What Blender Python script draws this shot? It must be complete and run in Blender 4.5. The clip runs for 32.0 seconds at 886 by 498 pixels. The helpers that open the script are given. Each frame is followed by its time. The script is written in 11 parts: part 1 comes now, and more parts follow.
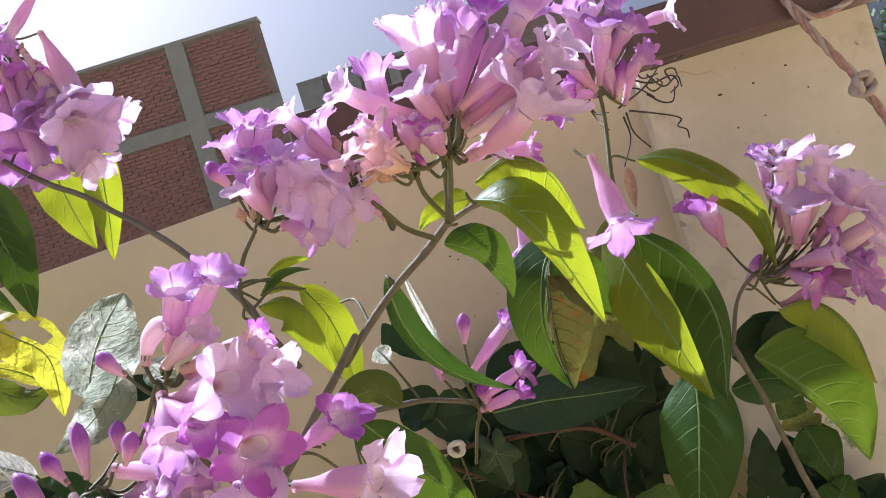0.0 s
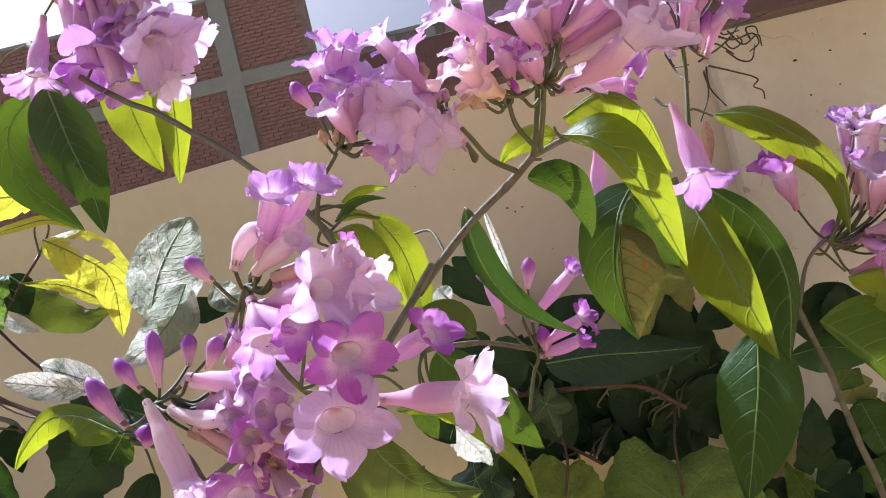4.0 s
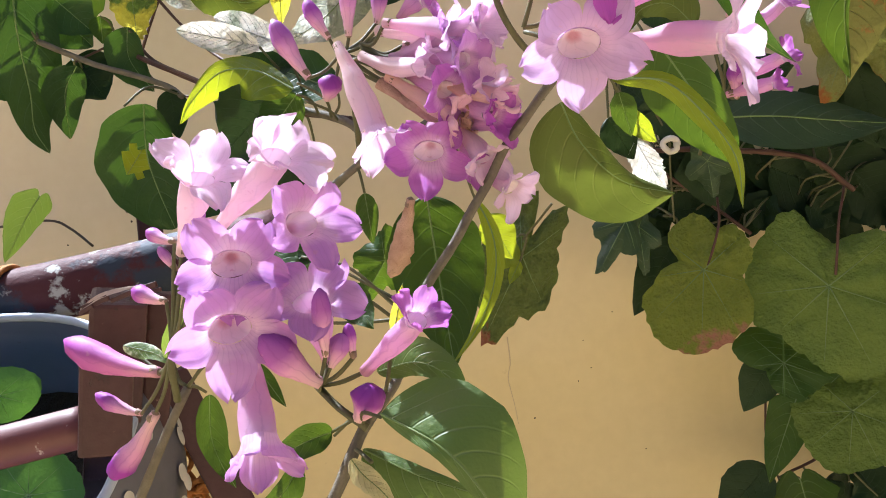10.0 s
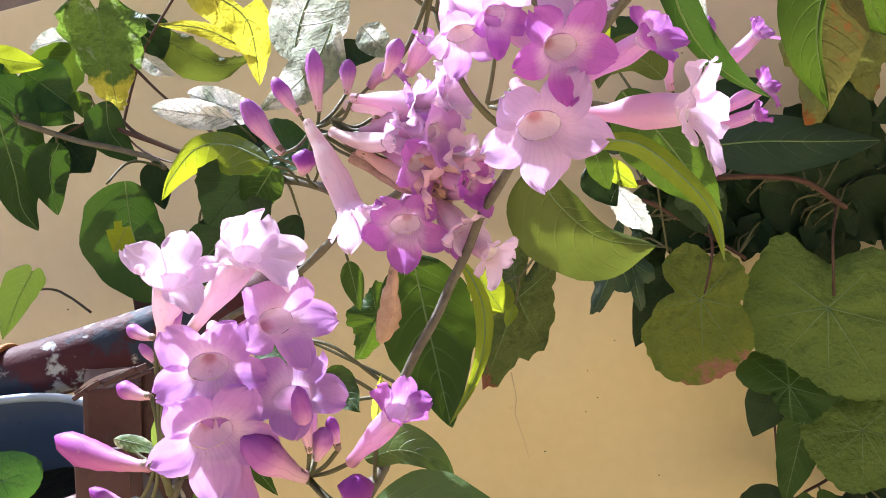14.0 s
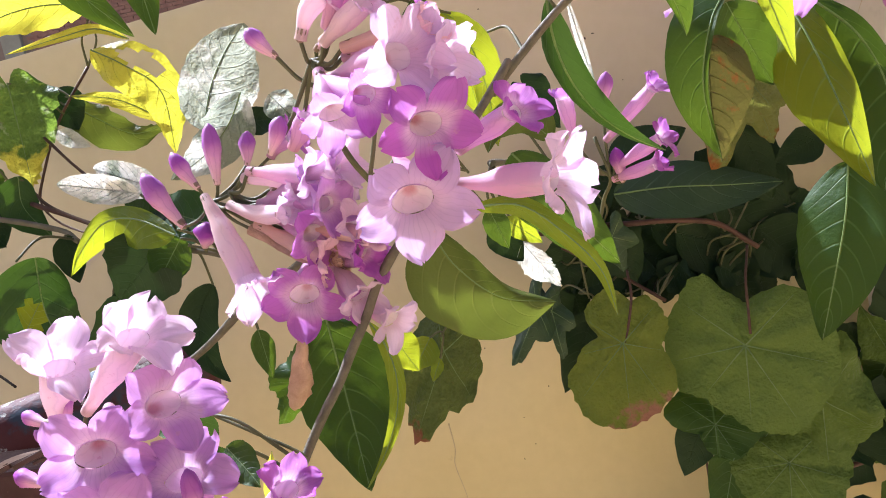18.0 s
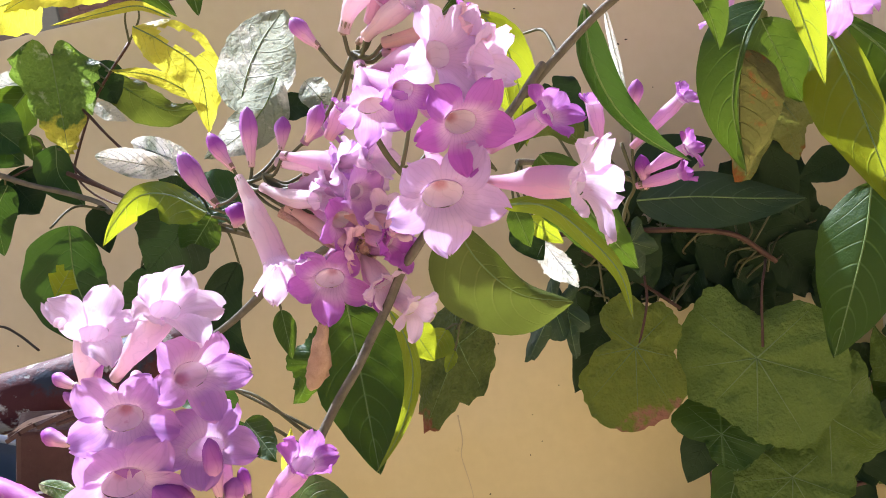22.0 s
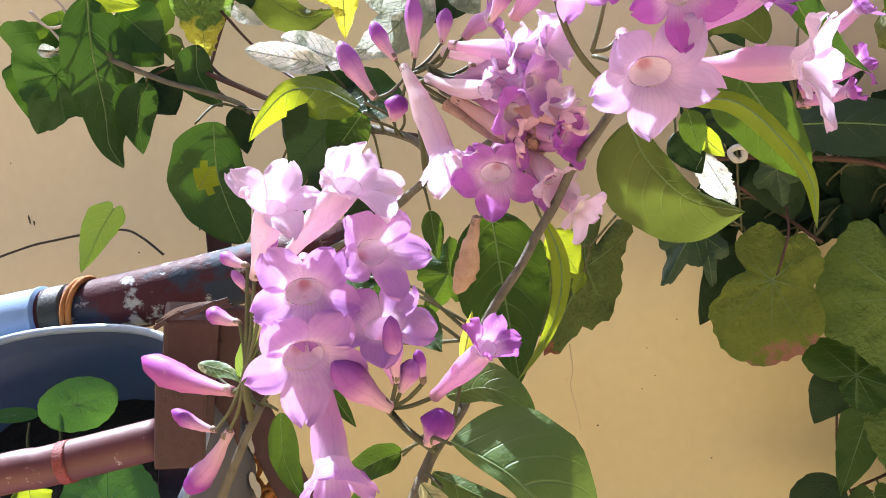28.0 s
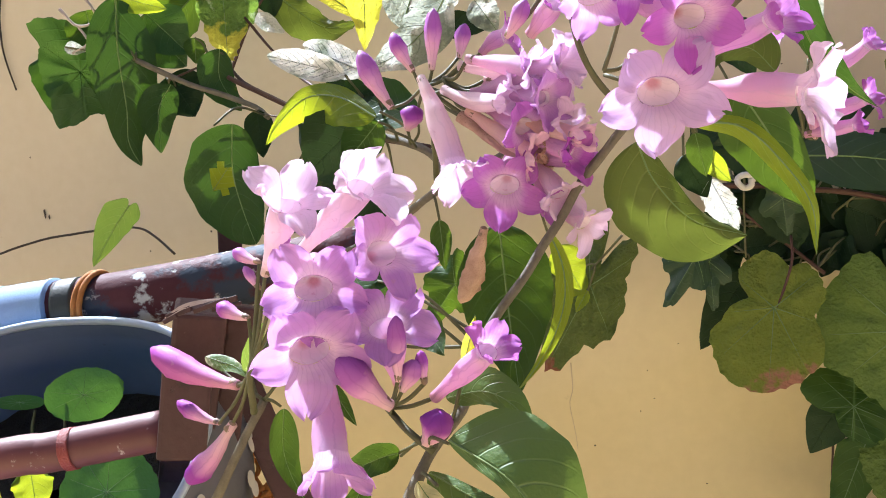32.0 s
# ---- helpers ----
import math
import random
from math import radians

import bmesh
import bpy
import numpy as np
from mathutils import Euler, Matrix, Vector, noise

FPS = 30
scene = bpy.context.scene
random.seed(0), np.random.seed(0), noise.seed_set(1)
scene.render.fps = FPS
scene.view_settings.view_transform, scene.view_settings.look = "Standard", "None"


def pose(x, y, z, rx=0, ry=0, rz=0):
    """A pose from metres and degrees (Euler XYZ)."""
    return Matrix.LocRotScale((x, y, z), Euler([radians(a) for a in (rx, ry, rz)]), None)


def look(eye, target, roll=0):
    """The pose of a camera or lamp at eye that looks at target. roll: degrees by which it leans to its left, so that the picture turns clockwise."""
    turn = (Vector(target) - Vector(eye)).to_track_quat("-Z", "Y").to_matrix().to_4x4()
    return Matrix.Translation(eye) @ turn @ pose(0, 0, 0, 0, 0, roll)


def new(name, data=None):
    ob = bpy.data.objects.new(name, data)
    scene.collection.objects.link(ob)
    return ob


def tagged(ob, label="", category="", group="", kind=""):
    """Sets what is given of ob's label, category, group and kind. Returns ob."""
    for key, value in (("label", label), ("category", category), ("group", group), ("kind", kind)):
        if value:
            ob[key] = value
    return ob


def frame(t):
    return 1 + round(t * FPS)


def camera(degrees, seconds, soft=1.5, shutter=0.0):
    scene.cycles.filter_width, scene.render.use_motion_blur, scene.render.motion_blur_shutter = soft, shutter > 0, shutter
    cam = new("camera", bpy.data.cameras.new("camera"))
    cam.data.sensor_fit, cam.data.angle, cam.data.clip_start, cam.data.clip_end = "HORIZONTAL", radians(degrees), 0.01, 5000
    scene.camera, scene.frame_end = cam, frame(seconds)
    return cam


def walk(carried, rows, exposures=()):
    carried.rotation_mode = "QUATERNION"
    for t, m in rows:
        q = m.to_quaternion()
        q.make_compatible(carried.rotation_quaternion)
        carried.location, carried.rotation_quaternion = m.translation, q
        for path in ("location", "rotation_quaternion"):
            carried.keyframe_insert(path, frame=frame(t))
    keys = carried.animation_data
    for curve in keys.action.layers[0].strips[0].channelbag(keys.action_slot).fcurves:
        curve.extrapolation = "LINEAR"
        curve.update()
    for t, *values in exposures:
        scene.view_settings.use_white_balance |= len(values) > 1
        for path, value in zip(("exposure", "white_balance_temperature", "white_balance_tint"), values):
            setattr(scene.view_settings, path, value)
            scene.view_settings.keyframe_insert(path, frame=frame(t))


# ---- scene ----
cam = camera(54.7, 32.0, soft=1.0)
METRES, EYE, TILT, LEAN, TURN = 1.2, 1.5, 0.0, 17.0, 0.0
ROWS = [
    (0.0, 0.0, 0.0, 0.0, 0.0, 0.0, -0.0),
    (0.5, -0.0101, 0.0038, -0.0021, 0.77, -0.81, -1.28),
    (1.0, -0.0148, 0.0083, -0.013, 0.81, -1.49, -1.89),
    (1.5, -0.0177, 0.0117, -0.0171, 0.39, -2.01, -2.46),
    (2.0, -0.0258, 0.0032, -0.0167, 1.04, -1.47, -2.73),
    (2.5, -0.0364, 0.0039, -0.0215, 1.16, -2.1, -2.97),
    (3.0, -0.0364, 0.0033, -0.022, 1.81, -1.85, -2.77),
    (3.5, -0.0372, 0.0044, -0.0279, 1.96, -2.09, -3.47),
    (5.5, -0.019, -0.001, -0.0189, 1.21, -0.97, -3.68),
    (6.0, -0.02, 0.0054, -0.0264, 1.26, -1.83, -3.54),
    (6.5, -0.0227, 0.0077, -0.0272, 1.08, -2.28, -3.46),
    (7.0, -0.0295, -0.0012, -0.0348, 2.6, -2.54, -4.16),
    (7.5, -0.0366, -0.0083, -0.0344, 3.46, -2.63, -4.6),
    (8.0, -0.0391, -0.002, -0.058, 3.92, -6.85, -6.45),
    (8.5, -0.0465, -0.0052, -0.0711, 4.53, -8.29, -6.78),
    (9.0, -0.0632, -0.0012, -0.1044, 6.24, -12.27, -9.39),
    (9.5, -0.0781, 0.0104, -0.1156, 7.38, -13.82, -10.11),
    (10.0, -0.0916, 0.023, -0.1239, 8.11, -14.46, -11.19),
    (10.5, -0.0937, 0.0344, -0.1201, 6.25, -14.59, -10.18),
    (11.0, -0.0937, 0.0358, -0.1192, 5.98, -14.05, -10.39),
    (11.5, -0.0779, 0.0373, -0.1076, 4.48, -12.85, -9.63),
    (12.0, -0.0668, 0.0346, -0.082, 5.22, -10.36, -7.13),
    (12.5, -0.0602, 0.0344, -0.0971, 6.31, -14.04, -7.52),
    (13.0, -0.0778, 0.0376, -0.1118, 7.45, -16.38, -8.96),
    (13.5, -0.0814, 0.034, -0.0992, 8.32, -14.45, -7.07),
    (14.0, -0.0825, 0.0349, -0.0904, 7.8, -13.75, -7.11),
    (14.5, -0.0709, 0.0423, -0.0697, 5.06, -10.54, -5.47),
    (15.0, -0.0619, 0.0269, -0.0525, 5.12, -8.32, -4.23),
    (15.5, -0.0477, 0.024, -0.0562, 3.18, -8.31, -4.18),
    (17.5, -0.0457, 0.0287, -0.0695, 3.64, -10.07, -4.97),
    (18.0, -0.0505, 0.0351, -0.0729, 4.6, -10.66, -4.94),
    (18.5, -0.0521, 0.0349, -0.0715, 5.81, -10.87, -4.72),
    (19.0, -0.0469, 0.0317, -0.0747, 7.19, -11.65, -5.3),
    (19.5, -0.0369, 0.0176, -0.0828, 8.22, -11.47, -7.5),
    (20.0, -0.0578, 0.0391, -0.0885, 2.89, -8.97, -9.77),
    (20.5, -0.0941, 0.0899, -0.1011, -0.97, -10.4, -9.99),
    (21.0, -0.0875, 0.1036, -0.1027, -1.86, -11.61, -9.06),
    (21.5, -0.048, 0.041, -0.0764, 2.63, -12.42, -8.1),
    (22.0, -0.0535, 0.0229, -0.0708, 6.44, -11.33, -8.41),
    (22.5, -0.0749, 0.0567, -0.0761, 6.94, -12.47, -8.48),
    (23.0, -0.0889, 0.0364, -0.0976, 11.06, -14.85, -9.94),
    (23.5, -0.0821, 0.0258, -0.0949, 10.8, -14.48, -9.01),
    (24.0, -0.0784, 0.0354, -0.0998, 9.29, -15.96, -8.59),
    (24.5, -0.078, 0.0408, -0.0992, 9.4, -15.4, -8.44),
    (26.5, -0.0794, 0.054, -0.1069, 9.37, -16.84, -7.95),
    (27.0, -0.0789, 0.0512, -0.1069, 8.94, -16.28, -8.23),
    (27.5, -0.0895, 0.04, -0.1203, 10.61, -17.53, -9.2),
    (28.0, -0.0998, 0.0229, -0.1102, 11.8, -15.56, -10.04),
    (28.5, -0.0948, 0.0009, -0.1093, 13.92, -16.35, -9.74),
    (29.0, -0.0757, -0.0116, -0.1088, 14.87, -17.07, -9.63),
    (29.5, -0.0746, -0.0062, -0.1011, 14.95, -15.89, -8.9),
    (30.0, -0.0843, -0.0017, -0.1159, 16.62, -17.05, -9.28),
    (30.5, -0.0823, -0.0013, -0.1119, 15.56, -16.38, -9.69),
    (31.0, -0.0906, 0.0043, -0.1189, 15.7, -16.58, -10.46),
    (31.5, -0.1037, 0.0046, -0.1132, 14.8, -16.04, -11.79),
    (32.0, -0.0963, 0.0108, -0.1134, 13.06, -14.53, -12.68),
]
walk(cam, [(t, pose(0, 0, EYE, TILT, LEAN, TURN) @ pose(METRES * x, METRES * y, METRES * z, 90 + pitch, roll, yaw)) for t, x, y, z, yaw, pitch, roll in ROWS],
     exposures=[(0.0, 0.80, 5200, 12), (7.0, 0.72, 5250, 15), (9.0, 1.08, 5440, 12), (15.0, 1.25, 5340, 14), (20.0, 1.10, 5390, 16), (24.0, 1.17, 5350, 15), (29.0, 1.29, 5370, 12), (32.0, 1.27, 5320, 11)])
# ---- light ----
world = bpy.data.worlds.new("sky")
scene.world = world
world.use_nodes = True
SUN_WAY = Vector((-0.47, 0.49, 0.735)).normalized()
wn = world.node_tree
wn.nodes.clear()
sky = wn.nodes.new("ShaderNodeTexSky")
sky.sky_type, sky.sun_disc = "NISHITA", False
sky.sun_elevation = math.asin(SUN_WAY.z)
sky.sun_rotation = math.atan2(SUN_WAY.x, SUN_WAY.y)
sky.air_density, sky.dust_density, sky.ozone_density = 0.65, 10.0, 0.6
back = wn.nodes.new("ShaderNodeBackground")
back.inputs["Strength"].default_value = 0.068
wout = wn.nodes.new("ShaderNodeOutputWorld")
wn.links.new(sky.outputs[0], back.inputs[0])
wn.links.new(back.outputs[0], wout.inputs[0])
sun = new("sun", bpy.data.lights.new("sun", "SUN"))
sun.data.energy, sun.data.angle, sun.data.color = 5.0, radians(0.6), (1.0, 0.955, 0.89)
sun.matrix_world = look(SUN_WAY * 20, (0, 0, 0))

# ---------------------------------------------------------------- materials
def nodes_of(mat):
    mat.use_nodes = True
    nt = mat.node_tree
    nt.nodes.clear()
    return nt


def link(nt, a, b):
    nt.links.new(a, b)


def node(nt, kind, **values):
    n = nt.nodes.new(kind)
    for key, value in values.items():
        n.inputs[key.replace("_", " ")].default_value = value
    return n


def ramp(nt, fac, stops):
    r = nt.nodes.new("ShaderNodeValToRGB")
    e = r.color_ramp.elements
    while len(e) < len(stops):
        e.new(0.5)
    for k, (p, c) in zip(e, stops):
        k.position, k.color = p, (*c, 1)
    link(nt, fac, r.inputs["Fac"])
    return r.outputs["Color"]


def mixc(nt, fac, a, b, mode="MIX"):
    m = nt.nodes.new("ShaderNodeMix")
    m.data_type, m.blend_type = "RGBA", mode
    for sock, v in ((m.inputs[0], fac), (m.inputs[6], a), (m.inputs[7], b)):
        if isinstance(v, (int, float)):
            sock.default_value = v
        elif isinstance(v, tuple):
            sock.default_value = (*v, 1)
        else:
            link(nt, v, sock)
    return m.outputs[2]


def calc(nt, op, a, b=0.0, c=0.0):
    m = nt.nodes.new("ShaderNodeMath")
    m.operation = op
    for sock, v in zip(m.inputs, (a, b, c)):
        if isinstance(v, (int, float)):
            sock.default_value = v
        else:
            link(nt, v, sock)
    return m.outputs[0]


def noise_of(nt, coord, scale, detail=4.0, rough=0.55):
    n = node(nt, "ShaderNodeTexNoise", Scale=scale, Detail=detail, Roughness=rough)
    link(nt, coord, n.inputs["Vector"])
    return n.outputs["Fac"]


def bump_of(nt, height, strength, distance):
    b = node(nt, "ShaderNodeBump", Strength=strength, Distance=distance)
    link(nt, height, b.inputs["Height"])
    return b.outputs["Normal"]


def finish(nt, color, rough, normal=None, metal=0.0, through_light=None, amount=0.0, spec=0.5):
    p = node(nt, "ShaderNodeBsdfPrincipled", Metallic=metal)
    p.inputs["Specular IOR Level"].default_value = spec
    for key, v in (("Base Color", color), ("Roughness", rough)):
        if isinstance(v, (int, float)):
            p.inputs[key].default_value = v
        elif isinstance(v, tuple):
            p.inputs[key].default_value = (*v, 1)
        else:
            link(nt, v, p.inputs[key])
    if normal:
        link(nt, normal, p.inputs["Normal"])
    out = nt.nodes.new("ShaderNodeOutputMaterial")
    shader = p.outputs[0]
    if amount:
        tr = nt.nodes.new("ShaderNodeBsdfTranslucent")
        if isinstance(through_light, tuple):
            tr.inputs["Color"].default_value = (*through_light, 1)
        else:
            link(nt, through_light, tr.inputs["Color"])
        if normal:
            link(nt, normal, tr.inputs["Normal"])
        mx = node(nt, "ShaderNodeMixShader", Fac=amount)
        link(nt, shader, mx.inputs[1])
        link(nt, tr.outputs[0], mx.inputs[2])
        shader = mx.outputs[0]
    link(nt, shader, out.inputs["Surface"])


def coords(nt):
    t = nt.nodes.new("ShaderNodeTexCoord")
    s = nt.nodes.new("ShaderNodeSeparateXYZ")
    link(nt, t.outputs["UV"], s.inputs[0])
    return t.outputs["Object"], t.outputs["UV"], s.outputs[0], s.outputs[1]


def rand_of(nt):
    return nt.nodes.new("ShaderNodeObjectInfo").outputs["Random"]


def leaf_material(name, dark, light, glow, rough=0.46, amount=0.45, vein=(0.45, 0.55, 0.25), vein_mix=0.5, blotch=None, edge=None, white=None, rug=0.45, spec=0.35, net=0.0):
    """A leaf: u runs along the midrib, v across it."""
    nt = nodes_of(mat := bpy.data.materials.new(name))
    obj, uv, u, v = coords(nt)
    rnd = rand_of(nt)
    cloud = noise_of(nt, obj, 45.0)
    fine = noise_of(nt, obj, 420.0, 3.0)
    col = mixc(nt, calc(nt, "MULTIPLY_ADD", cloud, 0.7, calc(nt, "MULTIPLY_ADD", rnd, 0.5, -0.1)), dark, light)
    gl = mixc(nt, cloud, glow, tuple(c * 0.72 for c in glow))
    av = calc(nt, "ABSOLUTE", calc(nt, "MULTIPLY_ADD", v, 2.0, -1.0))
    ph = calc(nt, "FRACT", calc(nt, "ADD", calc(nt, "MULTIPLY", u, 8.0), calc(nt, "MULTIPLY", calc(nt, "POWER", av, 1.4), -2.2)))
    tri = calc(nt, "ABSOLUTE", calc(nt, "SUBTRACT", ph, 0.5))
    side = calc(nt, "MULTIPLY", calc(nt, "SMOOTH_MIN", calc(nt, "MULTIPLY", calc(nt, "SUBTRACT", 0.07, tri), 18.0), 1.0, 0.1), calc(nt, "SUBTRACT", 1.0, av))
    side = calc(nt, "MAXIMUM", side, 0.0)
    mid = calc(nt, "MAXIMUM", calc(nt, "MULTIPLY", calc(nt, "SUBTRACT", 0.045, av), 24.0), 0.0)
    veins = calc(nt, "MINIMUM", calc(nt, "ADD", side, mid), 1.0)
    col = mixc(nt, calc(nt, "MULTIPLY", veins, vein_mix), col, vein)
    gl = mixc(nt, calc(nt, "MULTIPLY", veins, vein_mix * 0.6), gl, vein)
    if net:
        vo = node(nt, "ShaderNodeTexVoronoi", Scale=150.0)
        vo.feature = "DISTANCE_TO_EDGE"
        link(nt, obj, vo.inputs["Vector"])
        lines = calc(nt, "MAXIMUM", calc(nt, "MULTIPLY", calc(nt, "SUBTRACT", 0.09, vo.outputs["Distance"]), 9.0), 0.0)
        col = mixc(nt, calc(nt, "MULTIPLY", lines, net), col, vein)
    if white:
        w = calc(nt, "MULTIPLY", calc(nt, "SUBTRACT", noise_of(nt, obj, white[1], 5.0, 0.6), white[2]), 9.0)
        w = calc(nt, "MINIMUM", calc(nt, "MAXIMUM", w, 0.0), 1.0)
        col = mixc(nt, w, col, white[0])
        gl = mixc(nt, w, gl, white[0])
    if blotch:
        w = calc(nt, "MULTIPLY", calc(nt, "SUBTRACT", noise_of(nt, obj, blotch[1], 4.0, 0.65), blotch[2]), 8.0)
        w = calc(nt, "MINIMUM", calc(nt, "MAXIMUM", w, 0.0), 1.0)
        col = mixc(nt, w, col, blotch[0])
        gl = mixc(nt, w, gl, blotch[0])
    if edge:
        w = calc(nt, "ADD", calc(nt, "SUBTRACT", u, edge[1]), calc(nt, "MULTIPLY", calc(nt, "SUBTRACT", cloud, 0.5), 0.6))
        w = calc(nt, "MINIMUM", calc(nt, "MAXIMUM", calc(nt, "MULTIPLY", w, 14.0), 0.0), 1.0)
        col = mixc(nt, w, col, edge[0])
        gl = mixc(nt, w, gl, edge[0])
    h = calc(nt, "ADD", calc(nt, "MULTIPLY", veins, -0.8 if vein_mix and not net else 0.0), calc(nt, "MULTIPLY", fine, 0.35))
    h = calc(nt, "ADD", h, calc(nt, "MULTIPLY", noise_of(nt, obj, 190.0 if net else 130.0, 2.0), 3.0 if net else 1.2))
    finish(nt, col, calc(nt, "MULTIPLY_ADD", fine, 0.2, rough - 0.1), bump_of(nt, h, rug, 0.0016), through_light=gl, amount=amount, spec=spec)
    return mat


def petal_material(name, inner, outer, base, amount=0.42, stops=(0.62, 0.78), rim=None):
    """Corolla: u runs from the stalk to the lip, v round or across."""
    nt = nodes_of(mat := bpy.data.materials.new(name))
    obj, uv, u, v = coords(nt)
    rnd = rand_of(nt)
    cloud = noise_of(nt, obj, 60.0)
    col = ramp(nt, calc(nt, "ADD", u, calc(nt, "MULTIPLY", calc(nt, "SUBTRACT", cloud, 0.5), 0.25)), [(0.0, base), (stops[0] - 0.10, inner), *((stops[0] + 0.02, rim), (stops[0] + 0.07, rim)) * bool(rim), (stops[1] + (0.05 if rim else 0.0), outer), (1.0, tuple(c * 0.96 for c in outer))])
    col = mixc(nt, calc(nt, "MULTIPLY", rnd, 0.5), col, mixc(nt, 0.5, col, (0.80, 0.56, 0.80)))
    wv = calc(nt, "SINE", calc(nt, "ADD", calc(nt, "MULTIPLY", v, 46.0), calc(nt, "MULTIPLY", cloud, 14.0)))
    streak = calc(nt, "MULTIPLY", calc(nt, "POWER", calc(nt, "MAXIMUM", wv, 0.0), 6.0), 0.22)
    col = mixc(nt, streak, col, tuple(c * 0.66 for c in outer))
    wilt = calc(nt, "MULTIPLY", calc(nt, "SUBTRACT", noise_of(nt, obj, 170.0, 3.0), 0.66), 7.0)
    col = mixc(nt, calc(nt, "MINIMUM", calc(nt, "MAXIMUM", wilt, 0.0), 0.35), col, (0.62, 0.34, 0.44))
    gl = mixc(nt, 0.25, col, (0.88, 0.60, 0.94))
    h = calc(nt, "ADD", calc(nt, "MULTIPLY", wv, 0.07), calc(nt, "MULTIPLY", noise_of(nt, obj, 200.0, 4.0), 1.0))
    finish(nt, col, 0.55, bump_of(nt, h, 0.25, 0.0012), through_light=gl, amount=amount, spec=0.3)
    return mat


def plain_material(name, a, b, scale, rough, rug=0.3, depth=0.002, metal=0.0, spots=None, fine=None, spec=0.5, sky_tint=None):
    nt = nodes_of(mat := bpy.data.materials.new(name))
    obj = nt.nodes.new("ShaderNodeTexCoord").outputs["Object"]
    n1 = noise_of(nt, obj, scale, 6.0, 0.6)
    n2 = noise_of(nt, obj, fine or scale * 9, 4.0)
    col = mixc(nt, ramp(nt, n1, [(0.3, (0, 0, 0)), (0.7, (1, 1, 1))]), a, b)
    # paler, greyer paint toward top and left, standing in for cool sky light
    if sky_tint:
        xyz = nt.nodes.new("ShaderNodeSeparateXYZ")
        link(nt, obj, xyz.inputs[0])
        w = calc(nt, "DIVIDE", calc(nt, "SUBTRACT", calc(nt, "MULTIPLY_ADD", xyz.outputs[0], -0.24, calc(nt, "MULTIPLY_ADD", n1, 0.16, xyz.outputs[2])), sky_tint[1]), sky_tint[2])
        col = mixc(nt, calc(nt, "MINIMUM", calc(nt, "MAXIMUM", w, 0.0), 1.0), col, sky_tint[0])
    col = mixc(nt, calc(nt, "MULTIPLY", n2, 0.25), col, tuple(c * 0.6 for c in a))
    col = mixc(nt, calc(nt, "MULTIPLY", rand_of(nt), 0.25), col, b)
    rg = calc(nt, "MULTIPLY_ADD", n2, 0.25, rough - 0.12)
    h = calc(nt, "ADD", n2, calc(nt, "MULTIPLY", n1, 0.6))
    for sc, sw, sharp, lo in spots or ():
        w = calc(nt, "MULTIPLY", calc(nt, "SUBTRACT", noise_of(nt, obj, sw, 6.0, 0.62), lo), sharp)
        w = calc(nt, "MINIMUM", calc(nt, "MAXIMUM", w, 0.0), 1.0)
        col = mixc(nt, w, col, sc)
        h = calc(nt, "SUBTRACT", h, calc(nt, "MULTIPLY", w, 0.5))
    finish(nt, col, rg, bump_of(nt, h, rug, depth), metal=metal, spec=spec)
    return mat


GREEN = leaf_material("vine_leaf", (0.013, 0.045, 0.006), (0.028, 0.080, 0.011), (0.24, 0.36, 0.012), amount=0.19, vein=(0.14, 0.24, 0.06), rough=0.54, spec=0.28)
DULL = leaf_material("grey_green_leaf", (0.020, 0.046, 0.018), (0.050, 0.090, 0.038), (0.06, 0.13, 0.018), rough=0.5, amount=0.12, vein=(0.11, 0.17, 0.10), vein_mix=0.3, spec=0.4)
# copy of the vine leaf with its glow cut, for leaves out of the sun
DEEP = leaf_material("unlit_leaf", (0.014, 0.048, 0.010), (0.033, 0.088, 0.020), (0.15, 0.28, 0.015), amount=0.13, vein=(0.10, 0.17, 0.07), vein_mix=0.3, spec=0.28)
# copy of the vine leaf with its glow raised, for sunlit leaves
MID = leaf_material("sunny_leaf", (0.014, 0.045, 0.007), (0.030, 0.080, 0.012), (0.64, 0.70, 0.012), amount=0.46, vein=(0.20, 0.30, 0.08))
# brighter lime copy for leaves that shine with the sun behind them
LIME = leaf_material("lime_leaf", (0.05, 0.115, 0.010), (0.095, 0.18, 0.018), (0.64, 0.70, 0.010), vein=(0.35, 0.45, 0.12))
YELLOW = leaf_material("yellowed_leaf", (0.52, 0.48, 0.05), (0.66, 0.62, 0.08), (0.86, 0.82, 0.05), blotch=((0.22, 0.26, 0.04), 48.0, 0.62), rug=1.2, amount=0.55, vein_mix=0.2)
SAGE = leaf_material("sage_green_leaf", (0.075, 0.140, 0.030), (0.135, 0.210, 0.052), (0.26, 0.36, 0.03), amount=0.18, vein=(0.24, 0.32, 0.14), vein_mix=0.4, rough=0.48)
OLIVE = leaf_material("olive_leaf", (0.06, 0.095, 0.015), (0.10, 0.135, 0.024), (0.27, 0.33, 0.025), amount=0.25, vein=(0.25, 0.30, 0.08), vein_mix=0.35, rough=0.5)
# leaf green darkened in the colour for the deep shade behind the front leaves
SHADE = leaf_material("shaded_leaf", (0.010, 0.028, 0.009), (0.028, 0.056, 0.020), (0.04, 0.09, 0.012), rough=0.55, amount=0.10, vein=(0.08, 0.13, 0.07), vein_mix=0.18, spec=0.22)
